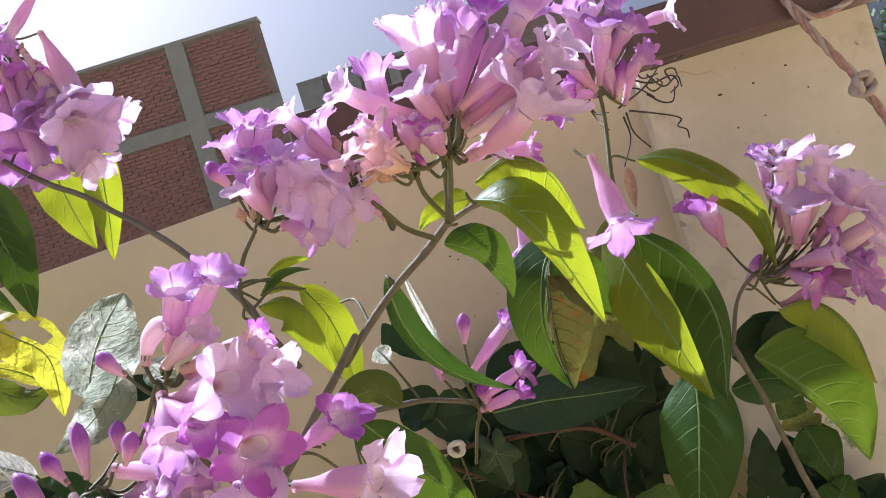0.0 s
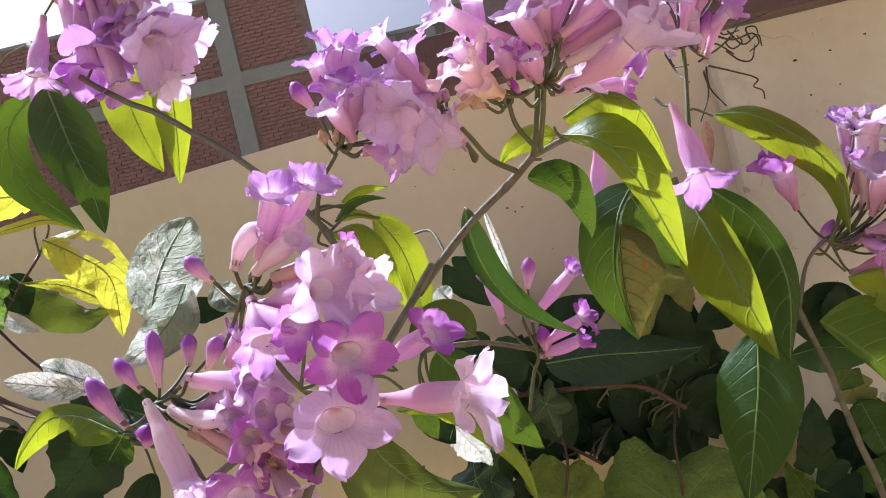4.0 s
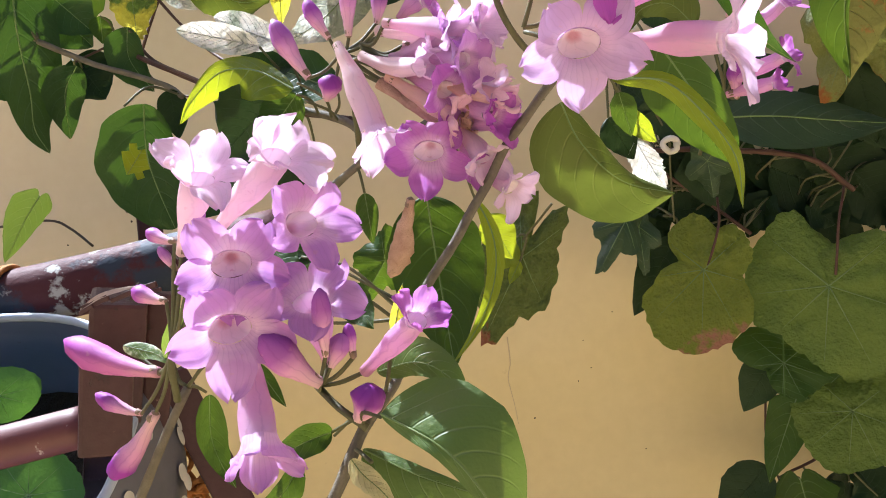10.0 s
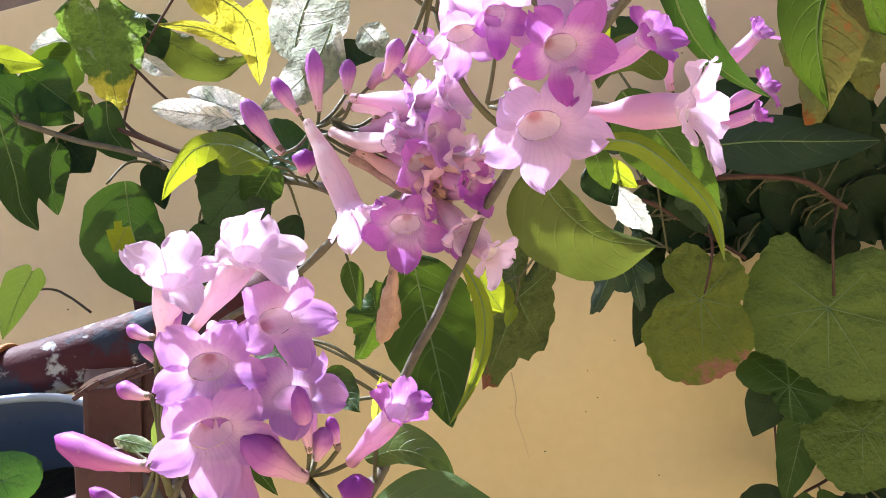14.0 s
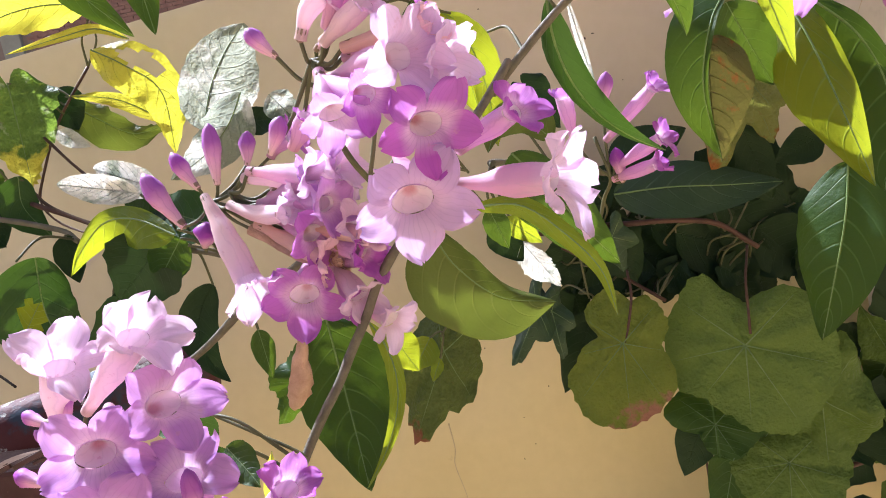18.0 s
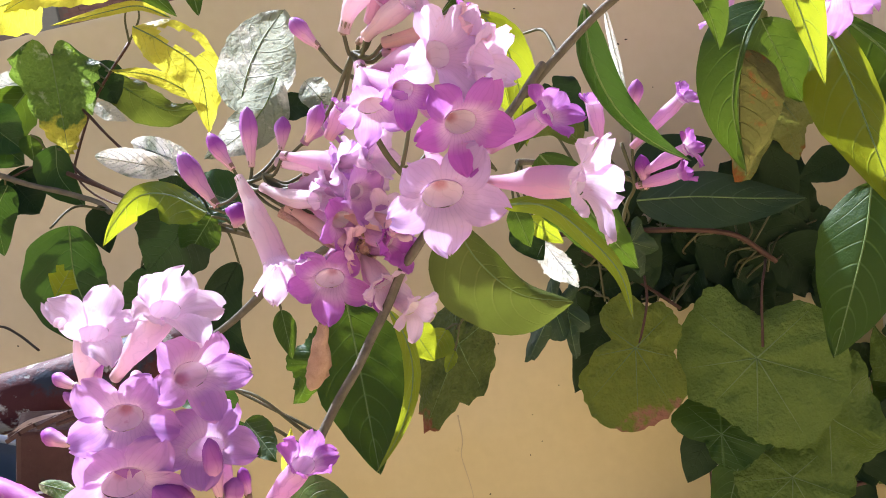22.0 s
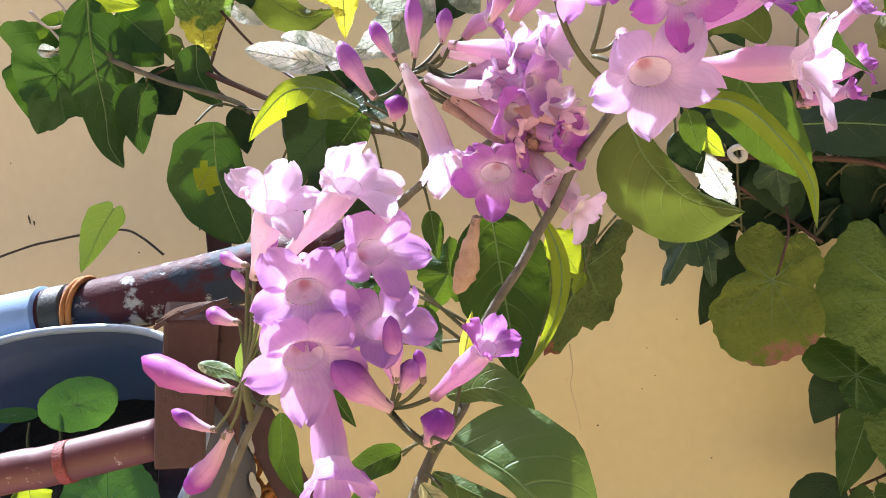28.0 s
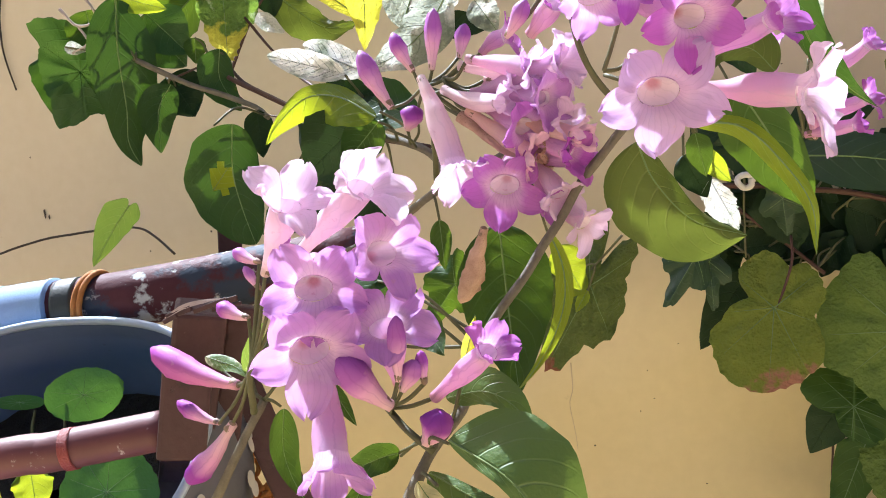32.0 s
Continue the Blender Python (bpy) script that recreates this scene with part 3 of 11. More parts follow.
def flower(parent, base, mouth, radius, flare, mat, roll=0.0, bend=0.0):
    """A trumpet flower from its calyx at base to its mouth: two round upper lobes, two broad side lobes and a longer lower one, opening to flare degrees."""
    a, b = Vector(base), Vector(mouth)
    length = (b - a).length
    axis = (b - a).normalized()
    wilt = {PEACH: 1.9, TAN: 1.9, CREAMP: 1.3}.get(mat, 1.0)
    mouth_r = max(0.0076, min(0.36 * radius, 0.0112))
    narrow = 0.0036
    sag = Vector((0, 0, -1)) * bend * length
    n = 14
    line = [a.lerp(b, i / n) + sag * (4 * i / n * (1 - i / n)) for i in range(n + 1)]
    rad = []
    for i in range(n + 1):
        s = i / n
        k = min(1.0, max(0.0, (s - 0.12) / 0.70))
        rad.append(narrow + (mouth_r - narrow) * (k * k * (3 - 2 * k)) ** 0.85)
    level = axis.cross(Vector((0, 0, 1)))
    level = level.normalized() if level.length > 0.2 else axis.cross(Vector((0, 1, 0))).normalized()
    m = 20
    t, s1, s2 = frames_along(line, level)[-1]
    s2 = -s2 if s2.z < 0 else s2

    def pressed(verts, first, crumple):
        out = []
        for i, q in enumerate(verts):
            r = first + i // m
            d = q - line[r]
            k = (r / n) ** 2
            w = 2 * math.pi * (i % m) / m
            q = q - s2 * d.dot(s2) * 0.30 * k
            if crumple:
                q = q + d * (0.24 * wilt * noise.noise(q * 75) * (1 - k) + 0.12 * math.cos(5 * w + 2 * noise.noise(q * 40)) * (1 - 0.8 * k) * (r / n))
            out.append(q)
        return out

    v, f, uv = sweep(line, rad, m, cap=False, side=level)
    ob = put("flower", mesh_of("flower", pressed(v, 0, True), f, [(0.65 * p, q) for p, q in uv]), mat, parent)
    calyx(ob, a, (line[1] - line[0]).normalized(), 0.0036)
    v, f, uv = sweep(line[11:], [r * k - 0.0003 for r, k in zip(rad[11:], (0.22, 0.62, 0.88, 1.0))], m, cap=True, side=level)
    put("throat", mesh_of("throat", pressed(v, 11, True), f[:-1], uv), THROAT, ob)
    reach = radius - mouth_r * 0.62 + 0.002
    tilt = 14 * noise.noise(a * 61)
    for k in range(5):
        w0 = radians((54, 126, 198, 270, 342)[k] + 0.25 * roll)
        out = s1 * math.cos(w0) + s2 * math.sin(w0)
        across = s2 * math.cos(w0) - s1 * math.sin(w0)
        seed = Vector((a.x * 50 + k * 3.1, b.z * 50, b.x * 30))
        big = (1.0, 1.0, 1.04, 1.22, 1.04)[k] + 0.26 * wilt * noise.noise(seed)
        fl = flare + (44 * wilt) * noise.noise(seed + Vector((5, 0, 0))) + (8, 8, 0, -6, 0)[k] + tilt * math.sin(w0)
        hook = 16 + 34 * wilt * noise.noise(seed + Vector((0, 3, 3)))
        twist = 0.22 * wilt * noise.noise(seed + Vector((0, 5, 0)))
        broad = (0.44, 0.44, 0.40, 0.43, 0.40)[k] * radius * (1 + 0.12 * noise.noise(seed + Vector((0, 0, 7))))
        point = (0.0, 0.0, 0.04, 0.16, 0.04)[k]
        rows, h = 11, 6
        verts, uvs, faces = [], [], []
        q0 = b + (s1 * math.cos(w0) + s2 * 0.70 * math.sin(w0)) * mouth_r * 0.90 - t * 0.0012
        q, last = q0, 0.0
        for i in range(rows + 1):
            p = 1 - (1 - i / rows) ** 1.35
            ang = radians(12 + (flare - 12) * min(1.0, p * 1.9) ** 1.25 + (fl - flare) * p + hook * p * p)
            q = q + (t * math.cos(ang) + out * math.sin(ang)) * reach * big * (p - last)
            last = p
            wid = min(broad, 0.64 * (mouth_r * 0.95 + (q - q0).dot(out)))
            if p > 0.30:
                wid = (wid + (broad - wid) * min(1.0, (p - 0.30) * 2.2)) * max(0.05, 1 - ((p - 0.30) / 0.70) ** 2.6) ** (0.5 + point)
            nm = out * math.cos(ang) - t * math.sin(ang)
            d = t * math.cos(ang) + out * math.sin(ang)
            k1 = min(1.0, max(0.0, (p - 0.08) / 0.30))
            flatness = k1 * k1 * (3 - 2 * k1)
            far, high = mouth_r + (q - q0).dot(out), (q - q0).dot(t) - 0.0012
            for j in range(-h, h + 1):
                g = j / h
                wa = w0 + g * radians(39)
                arc = b + (s1 * math.cos(wa) + s2 * (0.70 + 0.25 * p) * math.sin(wa)) * far + t * (high + 0.0006 * k * (1 - p))
                ruff = radius * wilt * p * (0.20 * noise.noise(seed + Vector((g * 1.1, p * 1.3, 2))) + 0.16 * abs(g) * noise.noise(seed + Vector((g * 3.1, p * 4.0, 6))))
                ruff += radius * (0.035 * p * math.exp(-(g * 4.5) ** 2) - 0.10 * g * g * (1 - 0.4 * p))
                edge = reach * p ** 3 * (0.09 * noise.noise(seed + Vector((g * 2.6, 8, 1))) - 0.05 * (1 - point * 5) * math.exp(-(g * 3.5) ** 2))
                sheet = q + across * (wid * g) + d * edge + nm * (ruff + twist * wid * g)
                verts.append(arc.lerp(sheet, flatness))
                uvs.append((0.64 + 0.36 * p, 0.5 + 0.5 * g))
        row = 2 * h + 1
        for i in range(rows):
            for j in range(row - 1):
                faces.append((i * row + j, i * row + j + 1, (i + 1) * row + j + 1, (i + 1) * row + j))
        put("petal", mesh_of("petal", verts, faces, uvs), mat, ob)
    return ob


def bud(parent, base, tip, radius, mat=None, plump=0.68, wrinkle=0.12):
    """A closed bud, swollen towards its dark tip."""
    a, b = Vector(base), Vector(tip)
    axis = (b - a).normalized()
    n = 14
    line, rad = [], []
    for i in range(n + 1):
        s = i / n
        line.append(a.lerp(b, s) + Vector((0, 0, -0.06)) * (b - a).length * 4 * s * (1 - s))
        r = 0.36 + 0.64 * min(1, max(0, (s - 0.08) / (plump - 0.08))) ** 1.1
        if s > plump:
            r *= math.sqrt(max(0.015, 1 - ((s - plump) / (1 - plump)) ** 1.7))
        rad.append(radius * r)
    v, f, uv = sweep(line, rad, 12)
    for i in range(len(v)):
        q = v[i]
        v[i] = q + (q - line[i // 12]) * (0.10 * math.cos(5 * 2 * math.pi * (i % 12) / 12) + wrinkle * noise.noise(q * 90) + wrinkle * noise.noise(q * 210))
    ob = put("bud", mesh_of("bud", v, f, uv), mat or BUDM, parent)
    calyx(ob, a, axis, min(0.0034, max(0.0022, radius * 0.42)))
    return ob


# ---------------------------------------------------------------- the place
# last colour greys the upper left wall like sky light; below stays bounce-yellow
WALLM = plain_material("cream_paint", (0.71, 0.595, 0.32), (0.77, 0.665, 0.395), 2.6, 0.85, 0.35, 0.0012, fine=55.0, spots=[((0.36, 0.29, 0.20), 24.0, 6.0, 0.70)], spec=0.2, sky_tint=((0.71, 0.65, 0.535), 1.12, 0.42))
PILLARM = plain_material("grey_cream_paint", (0.62, 0.575, 0.49), (0.78, 0.735, 0.645), 7.0, 0.85, 0.5, 0.002, fine=60.0, spots=[((0.40, 0.36, 0.29), 11.0, 4.0, 0.58), ((0.22, 0.19, 0.15), 46.0, 9.0, 0.655)], spec=0.2)
CONC = plain_material("cement_plaster", (0.175, 0.200, 0.235), (0.235, 0.265, 0.305), 3.0, 0.9, 0.5, 0.004)
# out of view; ochre picked so its bounce warms the lower wall
FLOORM = plain_material("terrace_floor", (0.58, 0.43, 0.20), (0.66, 0.49, 0.25), 1.4, 0.85, 0.4, 0.002)
BRICKM = plain_material("red_brick", (0.165, 0.100, 0.112), (0.240, 0.150, 0.158), 9.0, 0.9, 0.5, 0.003)
MORTAR = plain_material("mortar", (0.145, 0.125, 0.145), (0.20, 0.175, 0.195), 6.0, 0.95, 0.5, 0.003)
RUST = plain_material("rusty_oxide_paint", (0.044, 0.014, 0.017), (0.070, 0.023, 0.027), 16.0, 0.6, 0.6, 0.0014, spots=[((0.035, 0.020, 0.020), 60.0, 10.0, 0.62), ((0.18, 0.10, 0.085), 90.0, 12.0, 0.68)])
BEAMM = plain_material("brown_beam_paint", (0.10, 0.058, 0.058), (0.15, 0.085, 0.08), 12.0, 0.55, 0.5, 0.0012, spots=[((0.05, 0.03, 0.03), 40.0, 9.0, 0.64)])
PEEL = plain_material("peeling_pipe_paint", (0.085, 0.029, 0.033), (0.12, 0.042, 0.047), 14.0, 0.6, 0.6, 0.0015, spots=[((0.050, 0.064, 0.092), 13.0, 14.0, 0.52), ((0.56, 0.56, 0.53), 34.0, 18.0, 0.59)], spec=0.15)
PINKPIPE = plain_material("faded_red_pipe_paint", (0.095, 0.027, 0.028), (0.180, 0.058, 0.056), 6.0, 0.5, 0.5, 0.001, spots=[((0.11, 0.03, 0.026), 26.0, 9.0, 0.60), ((0.55, 0.48, 0.44), 48.0, 16.0, 0.66)])
WELDM = plain_material("red_weld_paint", (0.22, 0.03, 0.025), (0.30, 0.06, 0.05), 60.0, 0.5, 0.8, 0.002)
TUBM = plain_material("blue_grey_plastic", (0.095, 0.130, 0.240), (0.130, 0.170, 0.300), 7.0, 0.42, 0.2, 0.001, spots=[((0.03, 0.035, 0.05), 30.0, 8.0, 0.66)])
TUBOUT = plain_material("grey_tub_plastic", (0.10, 0.105, 0.135), (0.15, 0.15, 0.18), 7.0, 0.5, 0.2, 0.001)
RIMM = plain_material("pale_blue_plastic", (0.42, 0.50, 0.62), (0.50, 0.58, 0.70), 9.0, 0.4, 0.2, 0.001)
SPOTM = plain_material("cream_spots", (0.60, 0.58, 0.52), (0.66, 0.64, 0.58), 9.0, 0.5)
CRACKM = plain_material("cracked_paint", (0.52, 0.43, 0.29), (0.60, 0.50, 0.35), 60.0, 0.9)
SOILM = plain_material("dark_soil", (0.025, 0.018, 0.013), (0.06, 0.042, 0.03), 60.0, 0.95, 1.0, 0.006)
STRAPM = plain_material("pale_blue_cloth", (0.25, 0.39, 0.66), (0.34, 0.48, 0.74), 22.0, 0.8, 0.4, 0.001, fine=400.0)
DARKTAPE = plain_material("dark_tape", (0.03, 0.035, 0.03), (0.05, 0.06, 0.05), 30.0, 0.5)
ORANGE = plain_material("orange_twine", (0.42, 0.16, 0.03), (0.55, 0.24, 0.06), 60.0, 0.8, 0.6, 0.001)
ROPEM = plain_material("pink_grey_rope", (0.32, 0.17, 0.15), (0.52, 0.36, 0.32), 130.0, 0.85, 0.8, 0.001)
PALEROPE = plain_material("pale_rope_fibre", (0.46, 0.38, 0.34), (0.60, 0.52, 0.47), 150.0, 0.85, 0.8, 0.001)
WIREM = plain_material("dark_wire", (0.02, 0.016, 0.013), (0.05, 0.035, 0.025), 40.0, 0.6)
DARKLEAF = plain_material("far_foliage", (0.03, 0.07, 0.015), (0.07, 0.13, 0.03), 3.0, 0.7)


def block(bm, x0, x1, y0, y1, z0, z1, bevel=0.0):
    m = Matrix.Translation(((x0 + x1) / 2, (y0 + y1) / 2, (z0 + z1) / 2)) @ Matrix.Diagonal((x1 - x0, y1 - y0, z1 - z0, 1))
    made = bmesh.ops.create_cube(bm, size=1, matrix=m)
    if bevel:
        edges = list({e for v in made["verts"] for e in v.link_edges})
        bmesh.ops.bevel(bm, geom=edges, offset=bevel, segments=2, affect="EDGES", profile=0.6)


def structure(name, bm, mat, label):
    return tagged(part(name, bm, mat, None), label, name.split("_")[0], kind="structure")


bm = bmesh.new()
bmesh.ops.create_grid(bm, x_segments=24, y_segments=24, size=400)
structure("ground", bm, FLOORM, "unseen ochre terrace floor reaching into the distance")

# parapet wall; its top rises a little towards the pillar
bm = bmesh.new()
block(bm, -4.0, 0.301, 1.125, 1.245, 0.002, 1.0)
for v in bm.verts:
    if v.co.z > 0.5:
        v.co.z = 1.650 + 0.058 * max(v.co.x, -4.0) * (1 if v.co.x > -1 else 0.9)
bmesh.ops.bevel(bm, geom=[e for e in bm.edges if all(v.co.z > 1 for v in e.verts)], offset=0.006, segments=2, affect="EDGES")
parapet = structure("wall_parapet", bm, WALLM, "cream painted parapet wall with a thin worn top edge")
bm = bmesh.new()
block(bm, 0.301, 0.614, 1.098, 1.36, 0.002, 1.715, 0.008)
pillar = structure("wall_pillar", bm, PILLARM, "greyish cream plastered pillar with dark scuff marks")

# brick building beyond the wall
building = thing("brick_building", "unplastered red brick building with grey concrete frame", "building")
bm = bmesh.new()
block(bm, -13.0, -1.83, 14.06, 14.3, 0.0, 5.98)
part("mortar_wall", bm, MORTAR, building)
for x0, x1 in ((-3.40, -3.09), (-8.2, -7.85)):
    bm = bmesh.new()
    block(bm, x0, x1, 13.985, 14.1, 0.0, 6.0, 0.015)
    part("column", bm, CONC, building)
for z0, z1 in ((4.495, 4.74), (0.9, 1.2)):
    bm = bmesh.new()
    block(bm, -13.0, -1.81, 13.99, 14.1, z0, z1, 0.015)
    part("concrete_band", bm, CONC, building)
bm = bmesh.new()
block(bm, -13.0, -1.80, 13.98, 14.3, 5.98, 6.03, 0.01)
part("roof", bm, CONC, building)
brick_rng = random.Random(5)
BRICKS = []
for k in range(4):
    bm = bmesh.new()
    block(bm, -0.094, 0.094, -0.02, 0.03, -0.0272, 0.0272)
    for v in bm.verts:
        v.co += Vector((brick_rng.uniform(-1, 1), brick_rng.uniform(-1, 1), brick_rng.uniform(-1, 1))) * 0.004
    me = bpy.data.meshes.new("brick")
    bm.to_mesh(me)
    bm.free()
    me.materials.append(BRICKM)
    BRICKS.append(me)
far_v, far_f = [], []
row = 0
z = 1.26
while z < 5.93:
    x = -7.668 + (0.0 if row % 2 else 0.099)
    while x < -1.95:
        if not (-3.46 < x < -3.03 or 4.50 < z < 4.735):
            y = 14.05 + brick_rng.uniform(-0.008, 0.008)
            if x > -4.35 and z > 4.9 or -3.2 < x and z > 4.1:
                ob = new("brick", BRICKS[brick_rng.randrange(4)])
                ob.parent = building
                ob.location = (x, y, z)
                ob.rotation_euler = (0, 0, brick_rng.uniform(-0.02, 0.02))
            else:
                n0 = len(far_v)
                me = BRICKS[brick_rng.randrange(4)]
                far_v += [(v.co.x + x, v.co.y + y, v.co.z + z) for v in me.vertices]
                far_f += [tuple(i + n0 for i in p.vertices) for p in me.polygons]
        x += 0.198
    z += 0.0635
    row += 1
tagged(put("brickwork", mesh_of("brickwork", far_v, far_f, smooth=False), BRICKM, building), kind="stuff")

second = thing("far_building", "distant grey building with stepped flat roofline", "building")
for x0, x1, y0, z1, mat, nm in ((-2.15, -1.55, 20.0, 6.1, CONC, "wall"), (-1.55, 0.46, 20.1, 6.14, MORTAR, "wall"), (0.46, 5.6, 20.0, 6.48, MORTAR, "wall")):
    bm = bmesh.new()
    block(bm, x0, x1, y0, 26.0, 0.0, z1, 0.01)
    part(nm, bm, mat, second)
    bm = bmesh.new()
    block(bm, x0, x1, y0 - 0.05, 26.0, z1 + 0.002, z1 + 0.09, 0.01)
    part("roof_edge", bm, CONC, second)
for x in (-0.95, 0.0):
    bm = bmesh.new()
    block(bm, x, x + 0.25, 19.98, 20.2, 2.0, 6.1, 0.01)
    part("column", bm, CONC, second)

# trees behind the pillar
tree = thing("tree", "leafy dark green tree behind the wall", "tree")
trng = random.Random(9)
put("trunk", mesh_of("trunk", *sweep(spline([(4.3, 6.5, 0), (4.25, 6.5, 1.2), (4.4, 6.4, 2.3)]), [0.14 - 0.004 * i for i in range(13)], 9)), BARK, tree)
lv, lf = [], []
for k in range(2600):
    d = Vector((trng.gauss(0, 1), trng.gauss(0, 1), trng.gauss(0, 1))).normalized() * trng.uniform(0.35, 1.0)
    c = Vector((4.4, 6.4, 2.7)) + Vector((d.x * 1.25, d.y * 1.1, d.z * 1.5)) * (1 + 0.25 * noise.noise(d * 2.5))
    a = Vector((trng.uniform(-1, 1), trng.uniform(-1, 1), trng.uniform(-1, 1))).normalized()
    b = a.orthogonal().normalized()
    n0 = len(lv)
    lv += [c - a * 0.06, c + b * 0.025, c + a * 0.06, c - b * 0.025]
    lf.append((n0, n0 + 1, n0 + 2, n0 + 3))
tagged(put("crown", mesh_of("crown", lv, lf), DARKLEAF, tree), kind="stuff")


# ---------------------------------------------------------------- metal frame, planter, ropes
def rod(name, mat, parent, r, *pts, n=20, label=""):
    line = spline(pts, 8)
    return put(name, mesh_of(name, *sweep(line, r, n)), mat, parent, label)


beam = thing("metal_beam", "rusty brown square metal beam across the wall top", "beam")
bm = bmesh.new()
block(bm, -0.135, 2.2, 1.02, 1.085, 1.640, 1.706, 0.004)
part("square_tube", bm, BEAMM, beam)


def twisted(name, parent, mat, r, *pts, strands=3, turns=90.0):
    """A laid rope of three strands."""
    line = spline(pts, 14)
    fr = frames_along(line)
    run = [0.0]
    for i in range(1, len(line)):
        run.append(run[-1] + (line[i] - line[i - 1]).length)
    dense = []
    for k in range(strands):
        ln = []
        for c, (t, a, b), s in zip(line, fr, run):
            w = s * turns / r * 0.006 + 2 * math.pi * k / strands
            ln.append(c + (a * math.cos(w) + b * math.sin(w)) * r * 0.52)
        dense.append(ln)
    for k, ln in enumerate(dense):
        put(name, mesh_of(name, *sweep(ln, r * 0.56, 7)), mat if k else PALEROPE, parent)


rope = thing("knotted_rope", "twisted pinkish grey rope knotted below the metal beam", "rope")
twisted("strand", rope, ROPEM, 0.0052, (0.466, 1.016, 1.715), (0.474, 1.012, 1.66), (0.497, 1.0, 1.595), (0.523, 0.998, 1.545))
twisted("strand", rope, ROPEM, 0.0052, (0.523, 0.998, 1.535), (0.537, 0.998, 1.500), (0.552, 1.0, 1.44), (0.56, 1.01, 1.30), (0.56, 1.05, 1.1))
twisted("strand", rope, ROPEM, 0.0042, (0.476, 1.012, 1.655), (0.50, 1.010, 1.634), (0.54, 1.010, 1.639), (0.565, 1.014, 1.66))
knot_line = [Vector((0.523 + 0.0095 * math.cos(w) * (1 + 0.35 * math.cos(2.5 * w)), 0.996 + 0.008 * math.sin(1.5 * w), 1.540 + 0.0115 * math.sin(w))) for w in [i * 0.21 for i in range(70)]]
put("knot", mesh_of("knot", *sweep(knot_line, 0.0043, 8)), PALEROPE, rope)

frame_thing = thing("pipe_frame", "rusty red pipe frame with peeling paint", "frame")
rod("back_pipe", PEEL, frame_thing, 0.0305, (-1.60, 0.60, 1.105), (-0.893, 0.77, 1.184), (-0.668, 0.805, 1.207), (-0.44, 0.87, 1.235), label="dark pipe with peeling blue and white paint")
rod("front_pipe", PINKPIPE, frame_thing, 0.0165, (-1.25, 0.42, 1.035), (-0.712, 0.55, 1.125), (-0.62, 0.575, 1.135), (-0.528, 0.597, 1.1475), label="faded reddish pipe with pale scratches")
rod("weld_ring", WELDM, frame_thing, 0.0174, (-0.610, 0.5765, 1.1362), (-0.602, 0.5785, 1.1372))

strap = thing("cloth_band", "pale blue cloth band wrapped round the pipe", "strap")
rod("band", STRAPM, strap, 0.0335, (-0.826, 0.7795, 1.1905), (-0.79, 0.785, 1.1945), (-0.765, 0.788, 1.1970), n=28)
rod("fold", STRAPM, strap, 0.0345, (-0.768, 0.7875, 1.1967), (-0.764, 0.788, 1.1971), n=28)
rod("fold", STRAPM, strap, 0.0345, (-0.826, 0.7795, 1.1905), (-0.822, 0.780, 1.1909), n=28)
tape = thing("tape_band", "dark tape wound round the painted pipe", "tape")
rod("winding", DARKTAPE, tape, 0.0318, (-0.757, 0.7888, 1.1978), (-0.735, 0.7922, 1.2000), n=24)
twine = thing("twine_binding", "orange twine wound round the painted pipe", "twine")
for k in range(2):
    c = Vector((-0.726 + 0.006 * k, 0.7937 + 0.001 * k, 1.2010 + 0.0006 * k))
    ring = [c + Vector((0.003 * math.sin(w), math.cos(w) * 0.0335, math.sin(w) * 0.0335)) for w in [i * 0.2244 for i in range(29)]]
    put("coil", mesh_of("coil", *sweep(ring, 0.0032, 6)), ORANGE, twine)


def oval(cx, cy, a, b, z, n=56, p=2.6):
    out = []
    for k in range(n):
        w = 2 * math.pi * k / n
        c, s = math.cos(w), math.sin(w)
        out.append(Vector((cx + a * math.copysign(abs(c) ** (2 / p), c), cy + b * math.copysign(abs(s) ** (2 / p), s), z)))
    return out


def shell(name, rings, mat, parent, label=""):
    n = len(rings[0])
    faces = []
    for i in range(len(rings) - 1):
        for k in range(n):
            faces.append((i * n + k, i * n + (k + 1) % n, (i + 1) * n + (k + 1) % n, (i + 1) * n + k))
    me = mesh_of(name, [v for r in rings for v in r], faces)
    return put(name, me, mat, parent, label)


tub = thing("planter_tub", "tilted oval blue-grey planter with pale spots and soil", "planter")
tub_pose = Matrix.Translation((-0.698, 0.620, 1.115)) @ Euler((0.568, 0, 0.0385)).to_matrix().to_4x4()


def tub_ring(k, z, n=64):
    return [tub_pose @ v for v in oval(0, 0, 0.175 * k, 0.149 * k, z, n, 2.4)]


shell("body", [tub_ring(k, z) for k, z in [(0.3, -0.19), (0.80, -0.188), (0.92, -0.17), (1.02, -0.12), (1.075, -0.07), (1.06, -0.02), (1.03, -0.002)]], TUBOUT, tub, "dull grey outer side")
shell("inner_wall", [tub_ring(k, z) for k, z in [(1.0, 0.0), (0.985, -0.018), (0.98, -0.022), (0.965, -0.026), (0.962, -0.030), (0.95, -0.034), (0.93, -0.06), (0.90, -0.10)]], TUBM, tub)
lip = tub_ring(1.012, 0.0)
put("rim", mesh_of("rim", *sweep(lip + lip[:2], 0.0042, 8)), RIMM, tub, "pale blue rolled rim")
soil_v = tub_ring(0.90, -0.098)
soil_c = tub_pose @ Vector((0, 0, -0.085))
rings = []
